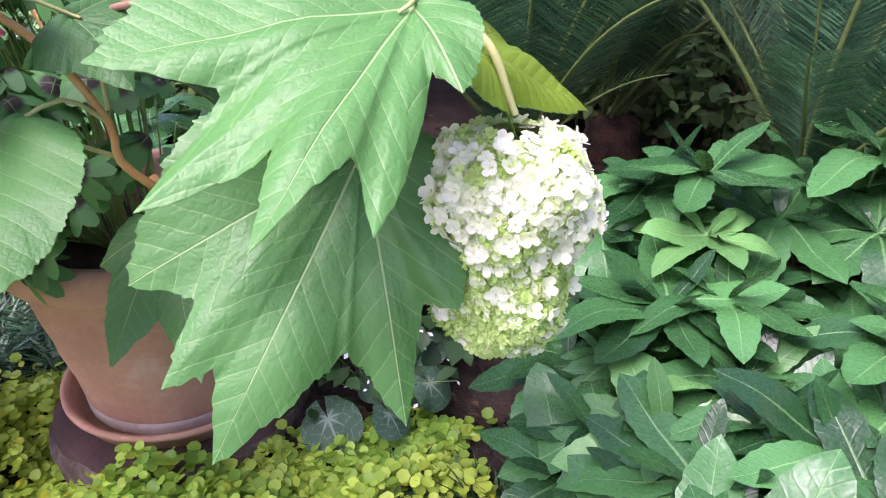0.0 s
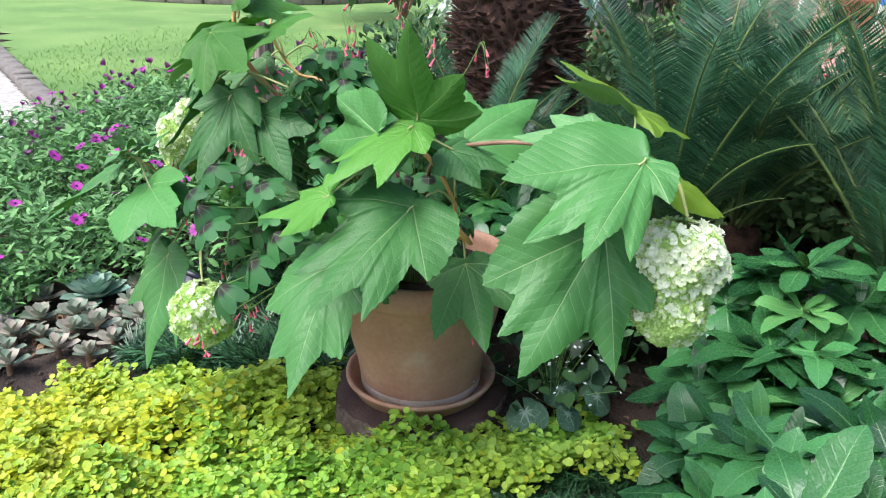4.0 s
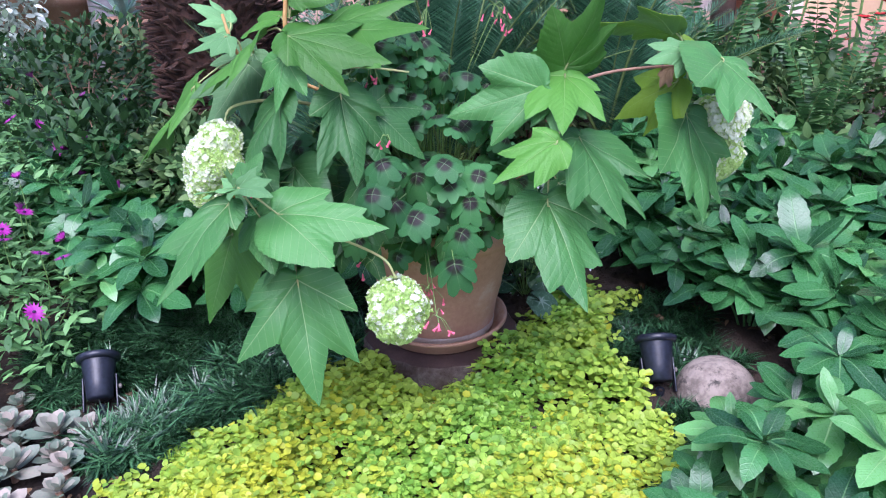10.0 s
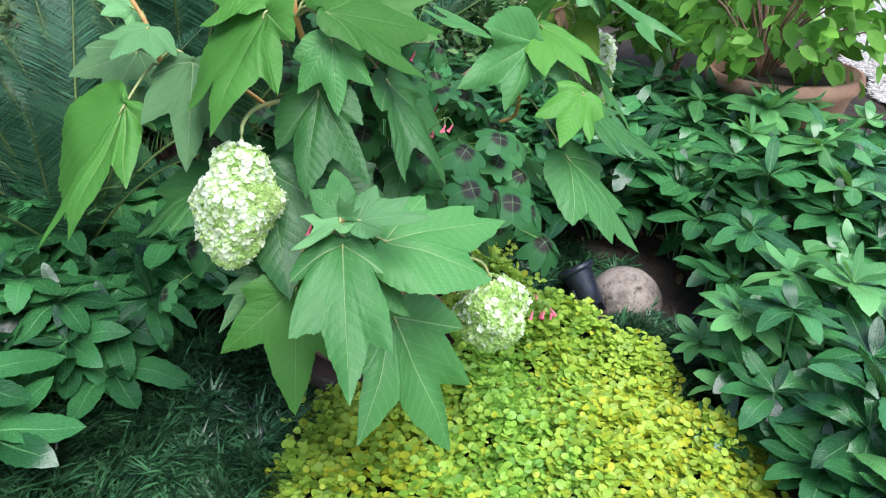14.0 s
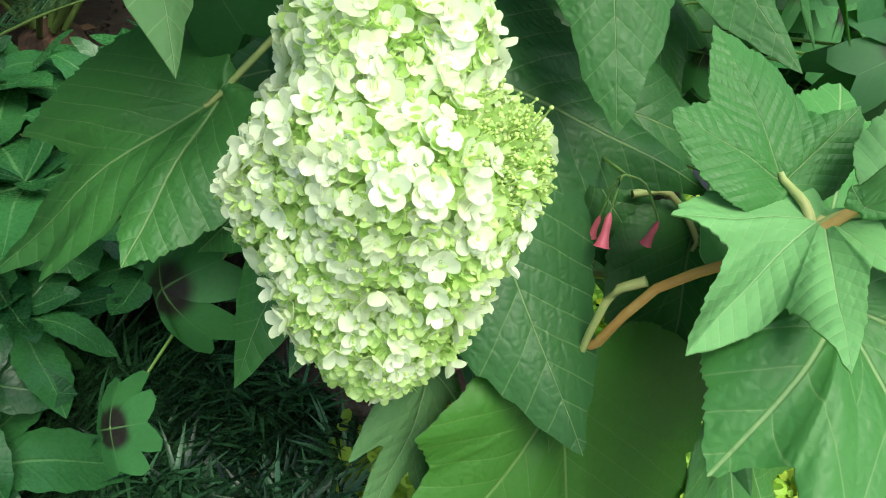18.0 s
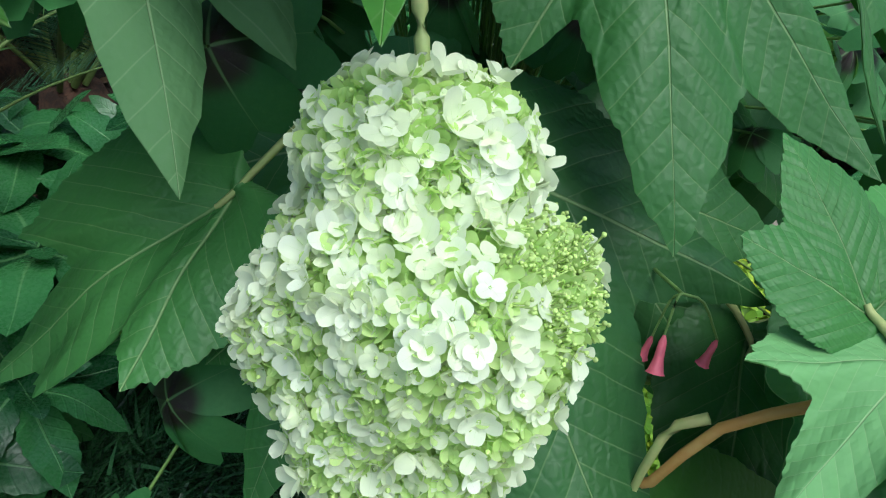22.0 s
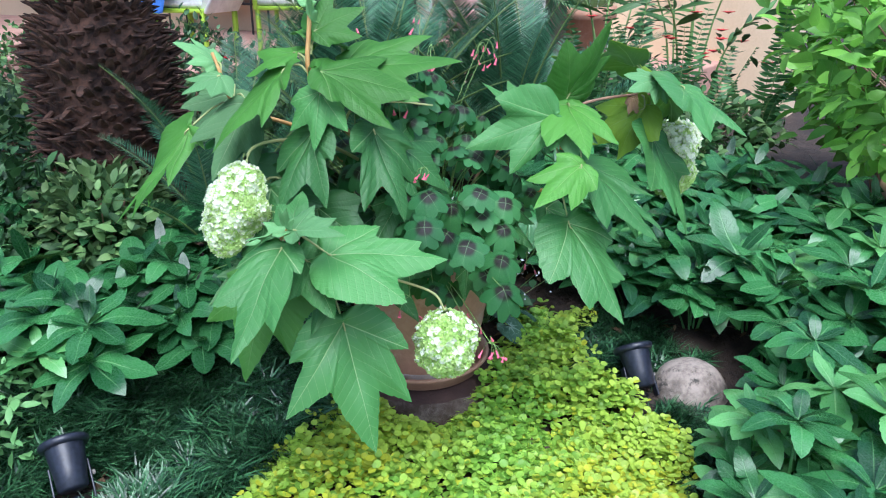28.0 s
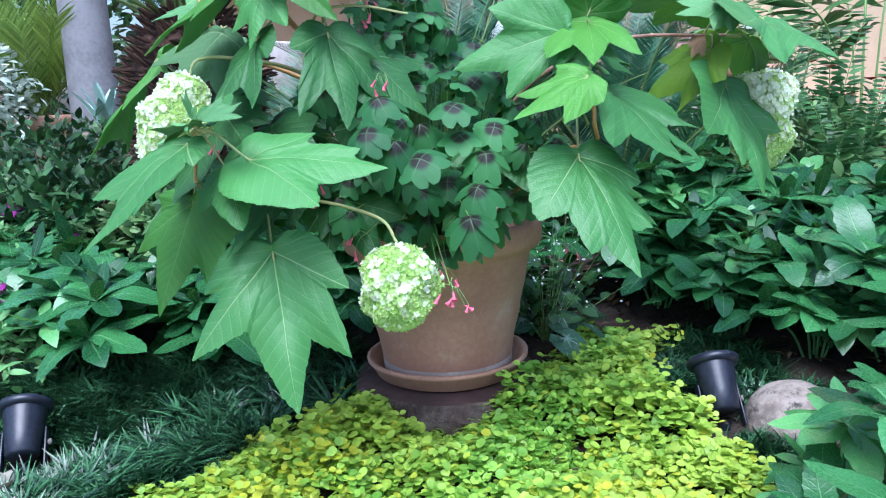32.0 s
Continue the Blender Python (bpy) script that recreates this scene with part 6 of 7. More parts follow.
# ---- daisies by the lawn ----
def daisy_plant(x, y, r, tall, blooms, seed):
    r0 = np.random.default_rng(seed)
    z0 = float(ground_z(x, y))
    ob = thing("african_daisy_plant", (x, y, z0), "spreading african daisy clump with magenta-purple flowers", "daisy", "african daisies")
    n = int(2600 * (r / 0.45) ** 2)
    a, e = r0.uniform(0, 2 * np.pi, n), np.sqrt(r0.uniform(0, 1, n))
    hgt = tall * (1 - 0.45 * e ** 2) * r0.uniform(0.15, 1.0, n) ** 0.6
    hgt = hgt * (1 + 0.25 * np.sin(7 * a) * e)
    px, py = x + r * e * np.cos(a), y + r * e * np.sin(a)
    b = r0.uniform(0, 2 * np.pi, n)
    along = np.stack([np.cos(b), np.sin(b), r0.normal(0.5, 0.5, n)], 1)
    R = frames_of(along, np.stack([r0.normal(0, 0.4, n), r0.normal(0, 0.4, n), np.ones(n)], 1))
    part("foliage", scatter(lance(1.0, 0.36, 4, 0.25, 0.2), np.stack([px, py, ground_z(px, py) + hgt], 1), R, r0.uniform(0.025, 0.06, n)), m_daisy_leaf, ob, "small green toothed leaves", kind="stuff")
    ray_t = lance(1.0, 0.3, 3, 0.1, 0.1, 0.6, 0.6)
    for k in range(blooms):
        aa, ee = r0.uniform(0, 2 * np.pi), math.sqrt(r0.uniform())
        fx, fy = x + r * ee * math.cos(aa), y + r * ee * math.sin(aa)
        fz = float(ground_z(fx, fy)) + tall * (1.12 - 0.4 * ee ** 2) * r0.uniform(0.85, 1.15)
        shut = r0.uniform() < (0.8 if y > 2.5 else 0.4)
        m = 15
        az = np.arange(m) * 2 * np.pi / m
        lift = 1.6 if shut else 0.25
        al = np.stack([np.cos(az), np.sin(az), np.full(m, lift)], 1)
        V, F, U = scatter(ray_t, np.tile([[fx, fy, fz]], (m, 1)), frames_of(al, np.array([[0, 0, 1.0]] * m)), 0.027)
        tl = r0.normal(0, 0.35, 2)
        V = V + np.stack([(V[:, 2] - fz) * tl[0], (V[:, 2] - fz) * tl[1], -(V[:, 0] - fx) * tl[0] - (V[:, 1] - fy) * tl[1]], 1)
        fl = part("flower", (V, F, U), m_purple_dark if shut and r0.uniform() < 0.5 else m_magenta, ob)
        part("stalk", tube(bow([(x + 0.7 * (fx - x), y + 0.7 * (fy - y), z0), (fx, fy, (z0 + fz) / 2), (fx, fy, fz)], 5), [0.002, 0.0014], 4), m_oxstem, fl)
        if not shut:
            part("eye", moved(lathe([(0.0001, 0.004), (0.004, 0.003), (0.005, 0.0), (0.0001, -0.003)], 8), (fx, fy, fz + 0.003)), m_eye, fl)


for k, (x, y, r, tall, blooms) in enumerate(((-1.4, 1.85, 0.34, 0.22, 13), (-1.95, 1.62, 0.34, 0.25, 9), (-2.35, 2.05, 0.42, 0.3, 14), (-2.0, 1.35, 0.25, 0.2, 3), (-2.6, 2.55, 0.45, 0.34, 18), (-1.75, 2.3, 0.42, 0.34, 20),
                                            (-1.3, 2.4, 0.42, 0.36, 20), (-1.05, 2.75, 0.42, 0.4, 18), (-2.0, 2.8, 0.46, 0.38, 24), (-1.5, 2.95, 0.46, 0.4, 24), (-1.75, 1.75, 0.3, 0.2, 4), (-1.05, 2.25, 0.3, 0.3, 6),
                                            (-2.2, 2.3, 0.32, 0.3, 8), (-1.2, 3.3, 0.42, 0.38, 12), (-2.35, 3.1, 0.42, 0.36, 30), (-1.75, 3.35, 0.4, 0.36, 26))):
    daisy_plant(x, y, r, tall, blooms, 700 + k)

post = thing("wooden_post", (-1.4, 2.55, 0.05), "weathered grey-brown rough wooden post by the lawn", "post")
ln = bow([(-1.385, 2.55, -0.05), (-1.415, 2.54, 0.45), (-1.44, 2.56, 1.0), (-1.52, 2.55, 1.9)], 30)
V, F, U = tube(ln, [0.044, 0.038], 18)
wv = np.array([noise.noise((float(v[0]) * 60, float(v[1]) * 60, float(v[2]) * 4)) for v in V])
V[:, :2] += (V[:, :2] - np.array([-1.43, 2.55])) * 0.24 * wv[:, None]
part("shaft", (V, F, U), m_post, post)


# ---- succulents ----
def rosette(x, y, z, r, n, material, label, seed):
    r0 = np.random.default_rng(seed)
    ob = thing("echeveria_rosette", (x, y, z), label, "succulent", "succulents")
    me = tri_mesh("leaf", *lance(1.0, 0.6, 7, 0.35, -0.18, 0.7, 0.66))
    me.materials.append(material)
    for k in range(n):
        e = (k + 0.5) / n
        a = k * 137.5
        s = r * (0.45 + 0.55 * e)
        share("leaf", me, pose(x, y, z + 0.02 + 0.02 * (1 - e), 62 - 62 * e + r0.normal(0, 4), 0, a) @ Matrix.Diagonal((s, s, s, 1)), ob)
    part("stem", tube([(x, y, z - 0.04), (x, y, z + 0.035)], [0.012, 0.008], 7), m_stem, ob)


for k, (x, y, r, n, mt, lb) in enumerate(((-1.6, 1.47, 0.125, 26, m_sempervivum, "blue-green echeveria rosette in the bed"), (-1.54, 1.33, 0.058, 22, m_semper_pale, "pale pinkish ghost-plant rosette"), (-1.38, 1.26, 0.058, 22, m_semper_pale, "pale pinkish ghost-plant rosette"),
                                        (-1.44, 1.36, 0.05, 20, m_semper_pale, "pale pinkish ghost-plant rosette"), (-1.5, 1.55, 0.055, 20, m_semper_pale, "pale pinkish ghost-plant rosette"), (-1.62, 1.22, 0.055, 14, m_semper_pale, "pale pinkish ghost-plant rosette"),
                                        (-1.4, 1.5, 0.05, 12, m_semper_pale, "pale pinkish ghost-plant rosette"), (-1.3, 1.22, 0.05, 12, m_semper_pale, "pale pinkish ghost-plant rosette"), (-1.72, 1.6, 0.07, 16, m_sempervivum, "blue-green echeveria rosette in the bed"))):
    rosette(x, y, float(ground_z(x, y)) - 0.005, r, n, mt, lb, 800 + k)

for k, (x, y, r, tl) in enumerate(((-1.53, 1.24, 0.075, 14), (-1.375, 1.2, 0.062, 12), (-1.41, 1.13, 0.058, 12), (-1.66, 1.12, 0.06, 12), (-1.47, 1.27, 0.085, 13), (-1.36, 1.33, 0.08, 12), (-1.58, 1.33, 0.085, 14), (-1.52, 1.15, 0.07, 11), (-1.3, 1.28, 0.07, 10), (-1.6, 1.05, 0.07, 12), (-1.68, 1.3, 0.08, 13), (-1.44, 1.42, 0.07, 12), (-1.75, 1.42, 0.08, 13), (-1.7, 1.2, 0.075, 12))):
    rosette(x, y, float(ground_z(x, y)) + 0.004, r, tl, m_semper_pale, "pale pinkish ghost-plant rosette", 830 + k)
q = pick(900, (-2.2, 0.0, 1.2, 2.4), lambda c: ~gravel_west(c) & (np.hypot(c[:, 0] - PX, c[:, 1] - PY) > 0.23))
V, F, U = scatter(lance(1.0, 0.4, 4, 0.5, 0.3), np.column_stack([q, ground_z(q[:, 0], q[:, 1]) + 0.012]), rand_turn(900, 0.25), rng.uniform(0.015, 0.06, 900))
single("leaf_litter", (V, F, U), m_litter, "dry brown leaf litter on the soil", "leaf litter", kind="stuff")
q = pick(5000, (-2.0, 0.0, 1.2, 2.2), lambda c: ~gravel_west(c) & (np.hypot(c[:, 0] - PX, c[:, 1] - PY) > 0.23))
V, F, U = scatter(pebble, np.column_stack([q, ground_z(q[:, 0], q[:, 1]) + 0.006]), rand_turn(5000, 0.5), rng.uniform(0.003, 0.009, 5000))
single("soil_crumbs", (V, F, U), m_soil, "loose crumbs of dark soil in the bed", "soil", kind="stuff", smooth=False)

# ---- cyclamen leaves and tiny white flowers behind the pot ----
cyc = thing("cyclamen_plant", (-0.17, 0.95, float(ground_z(-0.17, 0.95))), "cyclamen with silver-veined heart leaves beside the stump", "cyclamen")
th = np.linspace(-170, 170, 25)
rr = 0.55 + 0.45 * np.cos(np.radians(th) / 2) ** 2
rr = np.where(np.abs(th) > 140, rr * 1.15, rr)
V = np.concatenate([[(0, 0, 0)]] + [np.stack([f * rr * np.sin(np.radians(th)), f * rr * np.cos(np.radians(th)), -0.25 * (f * rr) ** 2 + 0.05 * np.cos(np.radians(th) * 4) * f], 1) for f in (0.5, 1.0)])
n = len(th)
F = np.array([(0, 1 + k + 1, 1 + k) for k in range(n - 1)] + [t for k in range(n - 1) for t in ((1 + k, 1 + k + 1, 1 + n + k + 1), (1 + k, 1 + n + k + 1, 1 + n + k))])
F[n - 1:] = F[n - 1:]
tt = np.concatenate([[0], th, th])
near_v = np.round(tt / 45) * 45
rad = np.concatenate([[0], 0.5 * rr, rr])
U = np.stack([rad * np.cos(np.radians(tt - near_v)), np.abs(rad * np.sin(np.radians(tt - near_v)))], 1)
cm = tri_mesh("leaf", V, F[:, ::-1], U)
cm.materials.append(m_cyc)
for k, (x, y, h, s, az) in enumerate(((-0.175, 0.9, 0.06, 0.06, 200), (-0.1, 0.98, 0.07, 0.05, 150), (-0.2, 1.02, 0.08, 0.045, 100), (-0.08, 0.9, 0.06, 0.04, 220), (-0.03, 1.02, 0.1, 0.05, 170), (-0.14, 1.1, 0.12, 0.05, 190), (-0.02, 0.94, 0.08, 0.045, 240))):
    share("leaf", cm, pose(x, y, float(ground_z(x, y)) + h, rng.normal(-25, 10), rng.normal(0, 12), az) @ Matrix.Diagonal((s, s, s, 1)), cyc)
frost = thing("white_euphorbia", (-0.12, 1.02, float(ground_z(-0.12, 1.02))), "airy plant with tiny white flowers behind the pot", "flowering plant")
q = np.array([-0.12, 0.99, 0.3]) + rng.normal(0, 1, (150, 3)) * np.array([0.07, 0.06, 0.1])
part("flower_spray", scatter(lance(1.0, 0.7, 3, 0.1, 0.1), q, rand_turn(150, 0.8), rng.uniform(0.006, 0.012, 150)), m_tinywhite, frost, "tiny white flowers", kind="stuff")
for k in range(0, 150, 5):
    part("twig", tube(bow([(-0.12, 1.02, 0.08), (q[k] + np.array([-0.12, 1.02, 0.1])) / 2, q[k]], 5), [0.0012, 0.0006], 4), m_oxstem, frost)
q = np.array([-0.1, 1.04, 0.2]) + rng.normal(0, 1, (220, 3)) * np.array([0.09, 0.07, 0.07])
part("foliage", scatter(lance(1.0, 0.6, 4, 0.2, 0.2), q, rand_turn(220, 0.5), rng.uniform(0.03, 0.06, 220)), m_dark, frost, kind="stuff")


# ---- sword ferns towards the porch ----
def fern_frond(seed, L, sag):
    """A narrow upright frond along y that rises and nods, with short pointed leaflets in two rows."""
    r0 = np.random.default_rng(seed)
    q = np.linspace(0, 1, 14)
    ang = np.radians(84) - np.radians(sag) * q ** 1.8
    line = np.stack([0.04 * L * np.sin(3 * q + seed), np.cumsum(np.cos(ang)) / 14 * L, np.cumsum(np.sin(ang)) / 14 * L], 1)
    n = 34
    t = np.linspace(0.12, 0.99, n)
    p = np.stack([np.interp(t, q, line[:, k]) for k in range(3)], 1)
    tan = unit(np.stack([np.interp(t, q, np.gradient(line[:, k])) for k in range(3)], 1))
    side = np.tile([[1.0, 0, 0]], (n, 1))
    nrm = np.cross(side, tan)
    ln = 0.062 * np.clip(np.sin(np.pi * (0.12 + 0.8 * t)), 0.15, 1) ** 0.7
    rows = [scatter(lance(1.0, 0.26, 5, 0.15, 0.25, 0.7, 0.25), p, frames_of(unit(sg * side + 0.25 * tan + r0.normal(0, 0.14, side.shape)), nrm), ln * r0.uniform(0.85, 1.15, n)) for sg in (-1, 1)]
    a, b = tri_mesh("frond_blade", *join(rows)), tri_mesh("rib", *tube(line, [0.003, 0.001], 5))
    a.materials.append(m_fern), b.materials.append(m_rachis)
    return a, b


fern_kinds = [fern_frond(560 + k, L, sag) for k, (L, sag) in enumerate(((0.75, 20), (0.62, 45), (0.8, 12), (0.55, 70)))]
for x, y, n, sc in ((1.2, 1.3, 9, 1.0), (1.38, 1.02, 9, 1.05), (1.12, 0.82, 7, 0.9), (1.5, 0.7, 8, 1.05), (1.62, 1.25, 8, 1.1), (0.98, 1.42, 6, 0.9)):
    zf = float(ground_z(x, y))
    ob = thing("sword_fern", (x, y, zf), "upright sword fern with narrow dark green fronds", "fern", "sword ferns")
    for j in range(n):
        a, b = fern_kinds[j % 4]
        sj = sc * rng.uniform(0.8, 1.1)
        f = share("frond", b, pose(x + 0.03 * math.cos(j * 2.4), y + 0.03 * math.sin(j * 2.4), zf - 0.01, rng.normal(0, 5), rng.normal(0, 5), j * 137.5) @ Matrix.Diagonal((sj, sj, sj, 1)), ob)
        tagged(new("frond_blade", a), kind="stuff").parent = f


# ---- shrubs ----
def shrub(name, label, category, x, y, z0, rx, ry, h, n, size, material, seed, width=0.5, low=0.25, stems=True, lift=0.3):
    """A shrub: branches and a crown of many separate leaves with an uneven outline."""
    r0 = np.random.default_rng(seed)
    ob = thing(name, (x, y, z0), label, category)
    d = unit(r0.normal(0, 1, (n, 3)))
    rad = r0.uniform(0.35, 1.0, n) ** 0.5
    lump = np.array([noise.noise((float(v[0]) * 2.3 + seed, float(v[1]) * 2.3, float(v[2]) * 2.3)) for v in d])
    rad = rad * (1 + 0.42 * lump)
    P = np.stack([x + rx * d[:, 0] * rad, y + ry * d[:, 1] * rad, z0 + h * (low + (1 - low) * (0.5 + 0.5 * d[:, 2] * rad))], 1)
    al = unit(d + r0.normal(0, 0.6, (n, 3)) + np.array([0, 0, lift]))
    up = d * 0.6 + np.array([0, 0, 0.8]) + r0.normal(0, 0.3, (n, 3))
    part("crown", scatter(lance(1.0, width, 5, 0.2, 0.25), P, frames_of(al, up), size * r0.uniform(0.7, 1.3, n)), material, ob, kind="stuff")
    if stems:
        tubes = [tube(bow([(x, y, z0 - 0.02), (x + 0.3 * (P[k, 0] - x), y + 0.3 * (P[k, 1] - y), z0 + 0.5 * (P[k, 2] - z0)), P[k]], 6), [0.008, 0.002], 5) for k in range(0, n, max(1, n // 26))]
        part("branchwork", join(tubes), m_stem, ob, kind="stuff")
    return ob


# planter bowl with the leafy shrub to the east
bowl = thing("planter_bowl", (0.97, -0.12, 0.0), "wide terracotta planter bowl on the gravel edge", "pot")
part("body", moved(lathe([(0.001, 0.0), (0.15, 0.0), (0.16, 0.01), (0.2, 0.2), (0.235, 0.34), (0.262, 0.365), (0.268, 0.385), (0.262, 0.41), (0.245, 0.415), (0.225, 0.36), (0.001, 0.34)], 48), (0.97, -0.12, 0.02)), m_terra, bowl)
single("bowl_soil", moved(lathe([(0.228, 0.365), (0.1, 0.38), (0.001, 0.385)], 30), (0.97, -0.12, 0.02)), m_soil, "dark soil in the planter bowl", "soil")
shrub("leafy_shrub", "leafy bright green shrub growing in the planter bowl", "shrub", 1.0, -0.05, 0.38, 0.5, 0.5, 0.75, 900, 0.085, m_shrub, 31, 0.55, 0.05)
shrub("leafy_shrub", "tall leafy green shrub behind the planter", "shrub", 1.95, 0.2, 0.0, 0.6, 0.5, 1.3, 1500, 0.09, m_shrub, 32, 0.55)
shrub("leafy_shrub", "tall leafy green shrub beside the drive", "shrub", 2.3, -0.2, 0.0, 0.7, 0.6, 1.3, 1300, 0.09, m_shrub, 33, 0.55)
q = np.stack([rng.uniform(0.95, 1.35, 260), rng.uniform(-0.35, 0.05, 260), rng.uniform(0.05, 0.3, 260)], 1)
single("dry_groundcover", scatter(lance(1.0, 0.3, 3), q, rand_turn(260, 0.9), rng.uniform(0.02, 0.05, 260)), m_low, "straggly pale groundcover beside the planter", "ground cover", kind="stuff")
# low planting north of the hydrangea
for k, (x, y, r, h) in enumerate(((-0.7, 3.2, 0.55, 0.58), (0.0, 3.3, 0.5, 0.62), (0.4, 2.5, 0.4, 0.45), (-1.0, 3.9, 0.55, 0.6), (0.9, 2.05, 0.35, 0.45), (0.5, 2.3, 0.35, 0.42), (-0.3, 4.0, 0.5, 0.62), (0.6, 3.4, 0.5, 0.5), (1.0, 2.5, 0.45, 0.5), (1.6, 2.2, 0.5, 0.55), (0.3, 4.1, 0.5, 0.5), (1.3, 3.1, 0.5, 0.5), (1.5, 1.3, 0.5, 0.55), (1.35, 0.95, 0.4, 0.5), (1.5, 3.2, 0.45, 0.72), (1.0, 3.9, 0.5, 0.75), (0.6, 4.7, 0.5, 0.75), (1.9, 2.7, 0.45, 0.7), (-0.84, 2.4, 0.28, 0.46), (-0.62, 2.14, 0.24, 0.42))):
    shrub("low_shrub", "low mixed green groundcover shrub in the bed", "shrub", x, y, float(ground_z(x, y)) - 0.02, r, r, h, 1500, 0.05, m_low if k % 3 else m_dark, 40 + k, 0.5, 0.1, True)
shrub("door_shrub", "leafy dark green shrub on the patio edge by the pillar", "shrub", 2.1, 3.55, 0.0, 0.42, 0.42, 0.95, 1100, 0.06, m_dark, 63, 0.5, 0.15)
shrub("variegated_shrub", "silver-white variegated shrub behind the bed", "shrub", -0.72, 5.1, 0.0, 0.42, 0.42, 1.3, 2400, 0.055, m_varieg, 61, 0.5)
shrub("dry_shrub", "straw-coloured thin shrub by the lawn", "shrub", -1.15, 4.9, 0.0, 0.4, 0.4, 0.6, 900, 0.07, m_low, 62, 0.12)
gt = thing("grey_tree_trunk", (0.02, 4.9, 0.0), "smooth grey tree trunk behind the bed", "tree")
part("trunk", tube([(0.02, 4.9, -0.05), (0.02, 4.9, 1.0), (0.01, 4.92, 3.2)], [0.16, 0.145, 0.13], 20), m_trunk, gt)
agave = thing("agave", (-0.1, 4.35, 0.59), "pale blue-green agave with pointed leaves in a pot", "agave")
am = tri_mesh("leaf", *lance(0.3, 0.055, 7, 0.4, 0.12, 0.6, 0.35))
am.materials.append(m_agave)
for k in range(16):
    share("leaf", am, pose(-0.1, 4.35, 0.6, 84 - 4 * k, 0, k * 137.5), agave)


def tall_pot(x, y, r, h, label):
    ob = thing("planter", (x, y, 0.0), label, "pot")
    part("body", moved(lathe([(0.001, -0.02), (r * 0.74, -0.02), (r * 0.78, 0.03), (r, h - 0.09), (r * 1.1, h - 0.08), (r * 1.12, h - 0.01), (r * 1.08, h), (r * 0.96, h), (r * 0.92, h - 0.04)], 28), (x, y, 0.0)), m_terra, ob)
    part("soil", moved(lathe([(r * 0.93, h - 0.045), (r * 0.5, h - 0.025), (0.001, h - 0.015)], 20), (x, y, 0.0)), m_soil, ob)


tall_pot(-0.1, 4.35, 0.14, 0.61, "terracotta pot holding the agave")
tall_pot(-0.2, 5.35, 0.27, 0.72, "wide terracotta planter holding the yellow-green palm")
gp = thing("potted_palm", (-0.2, 5.35, 0.69), "yellow-green palm with many thin upright leaves", "palm")
for k in range(34):
    r0 = np.random.default_rng(800 + k)
    az, tilt_up = k * 137.5, r0.uniform(56, 88)
    L = r0.uniform(0.6, 0.95)
    rib = np.stack([np.zeros(14), np.linspace(0, L, 14), -0.3 * L * np.linspace(0, 1, 14) ** 2.2], 1)
    side = np.repeat([1, -1], 26)
    u = np.tile(np.linspace(0.2, 1, 26), 2)
    at_rib = np.stack([np.zeros(52), u * L, -0.3 * L * u ** 2.2], 1)
    al = np.stack([side * 0.75, np.ones(52), r0.normal(0.1, 0.15, 52)], 1)
    V, F, U = join([tube(rib, [0.005, 0.0015], 5), scatter(lance(1.0, 0.07, 4, 0.2, 0.2), at_rib, frames_of(al, np.array([[0, 0, 1.0]] * 52)), 0.2 * np.sin(u * 2.6) + 0.03)])
    M = np.array(pose(-0.2 + r0.normal(0, 0.04), 5.35 + r0.normal(0, 0.04), 0.69, tilt_up, 0, az))
    part("frond", (V @ M[:3, :3].T + M[:3, 3], F, U), m_palm_gold, gp)
for k, (x, y, r, h) in enumerate(((-2.6, 10.5, 1.6, 2.6), (-0.6, 9.5, 1.5, 2.8), (1.0, 10.2, 1.5, 2.8), (-4.5, 21, 3, 4), (-9, 24, 4, 5), (-14, 22, 4, 5), (-1, 18, 3, 4.5), (-20, 20, 4, 5))):
    shrub("background_tree", "dense dark green tree beyond the garden", "tree", x, y, 0.0, r, r, h, 1800, 0.16 * max(1, r / 1.8), m_dark, 70 + k, 0.5, 0.1, True)

# ---- house and patio ----
PATIO = 0.38
single("patio_step", moved(block(3.4, 3.0, PATIO, 0.01), (4.6, 3.1, 0.0)), m_patio, "pinkish tiled porch floor beside the pillar", "patio", kind="structure", smooth=False)
single("patio_floor", moved(block(4.9, 9.0, PATIO, 0.01), (3.85, 9.1, 0.0)), m_patio, "pinkish tiled patio floor before the house", "patio", kind="structure", smooth=False)
WX = 4.3
wall = thing("wall_east", (WX + 0.12, 6.8, 0), "cream plastered house wall behind the patio", "wall", kind="structure")
part("plaster", moved(block(0.24, 3.45, 4.0, 0.0), (WX + 0.12, 2.82, 0)), m_wall, wall, smooth=False)
part("plaster", moved(block(0.24, 8.4, 4.0, 0.0), (WX + 0.12, 10.19, 0)), m_wall, wall, smooth=False)
part("lintel", moved(block(0.24, 1.45, 1.45, 0.0), (WX + 0.12, 5.267, 2.55)), m_wall, wall, smooth=False)
dr = thing("door_1", (WX + 0.06, 5.25, PATIO), "dark timber glazed double door in the house wall", "door", kind="structure")
for y0 in (4.6, 5.93):
    part("jamb", moved(block(0.16, 0.12, 2.17, 0.006), (WX + 0.06, y0, PATIO)), m_timber, dr, smooth=False)
part("head", moved(block(0.16, 1.47, 0.1, 0.006), (WX + 0.06, 5.267, PATIO + 2.07)), m_timber, dr, smooth=False)
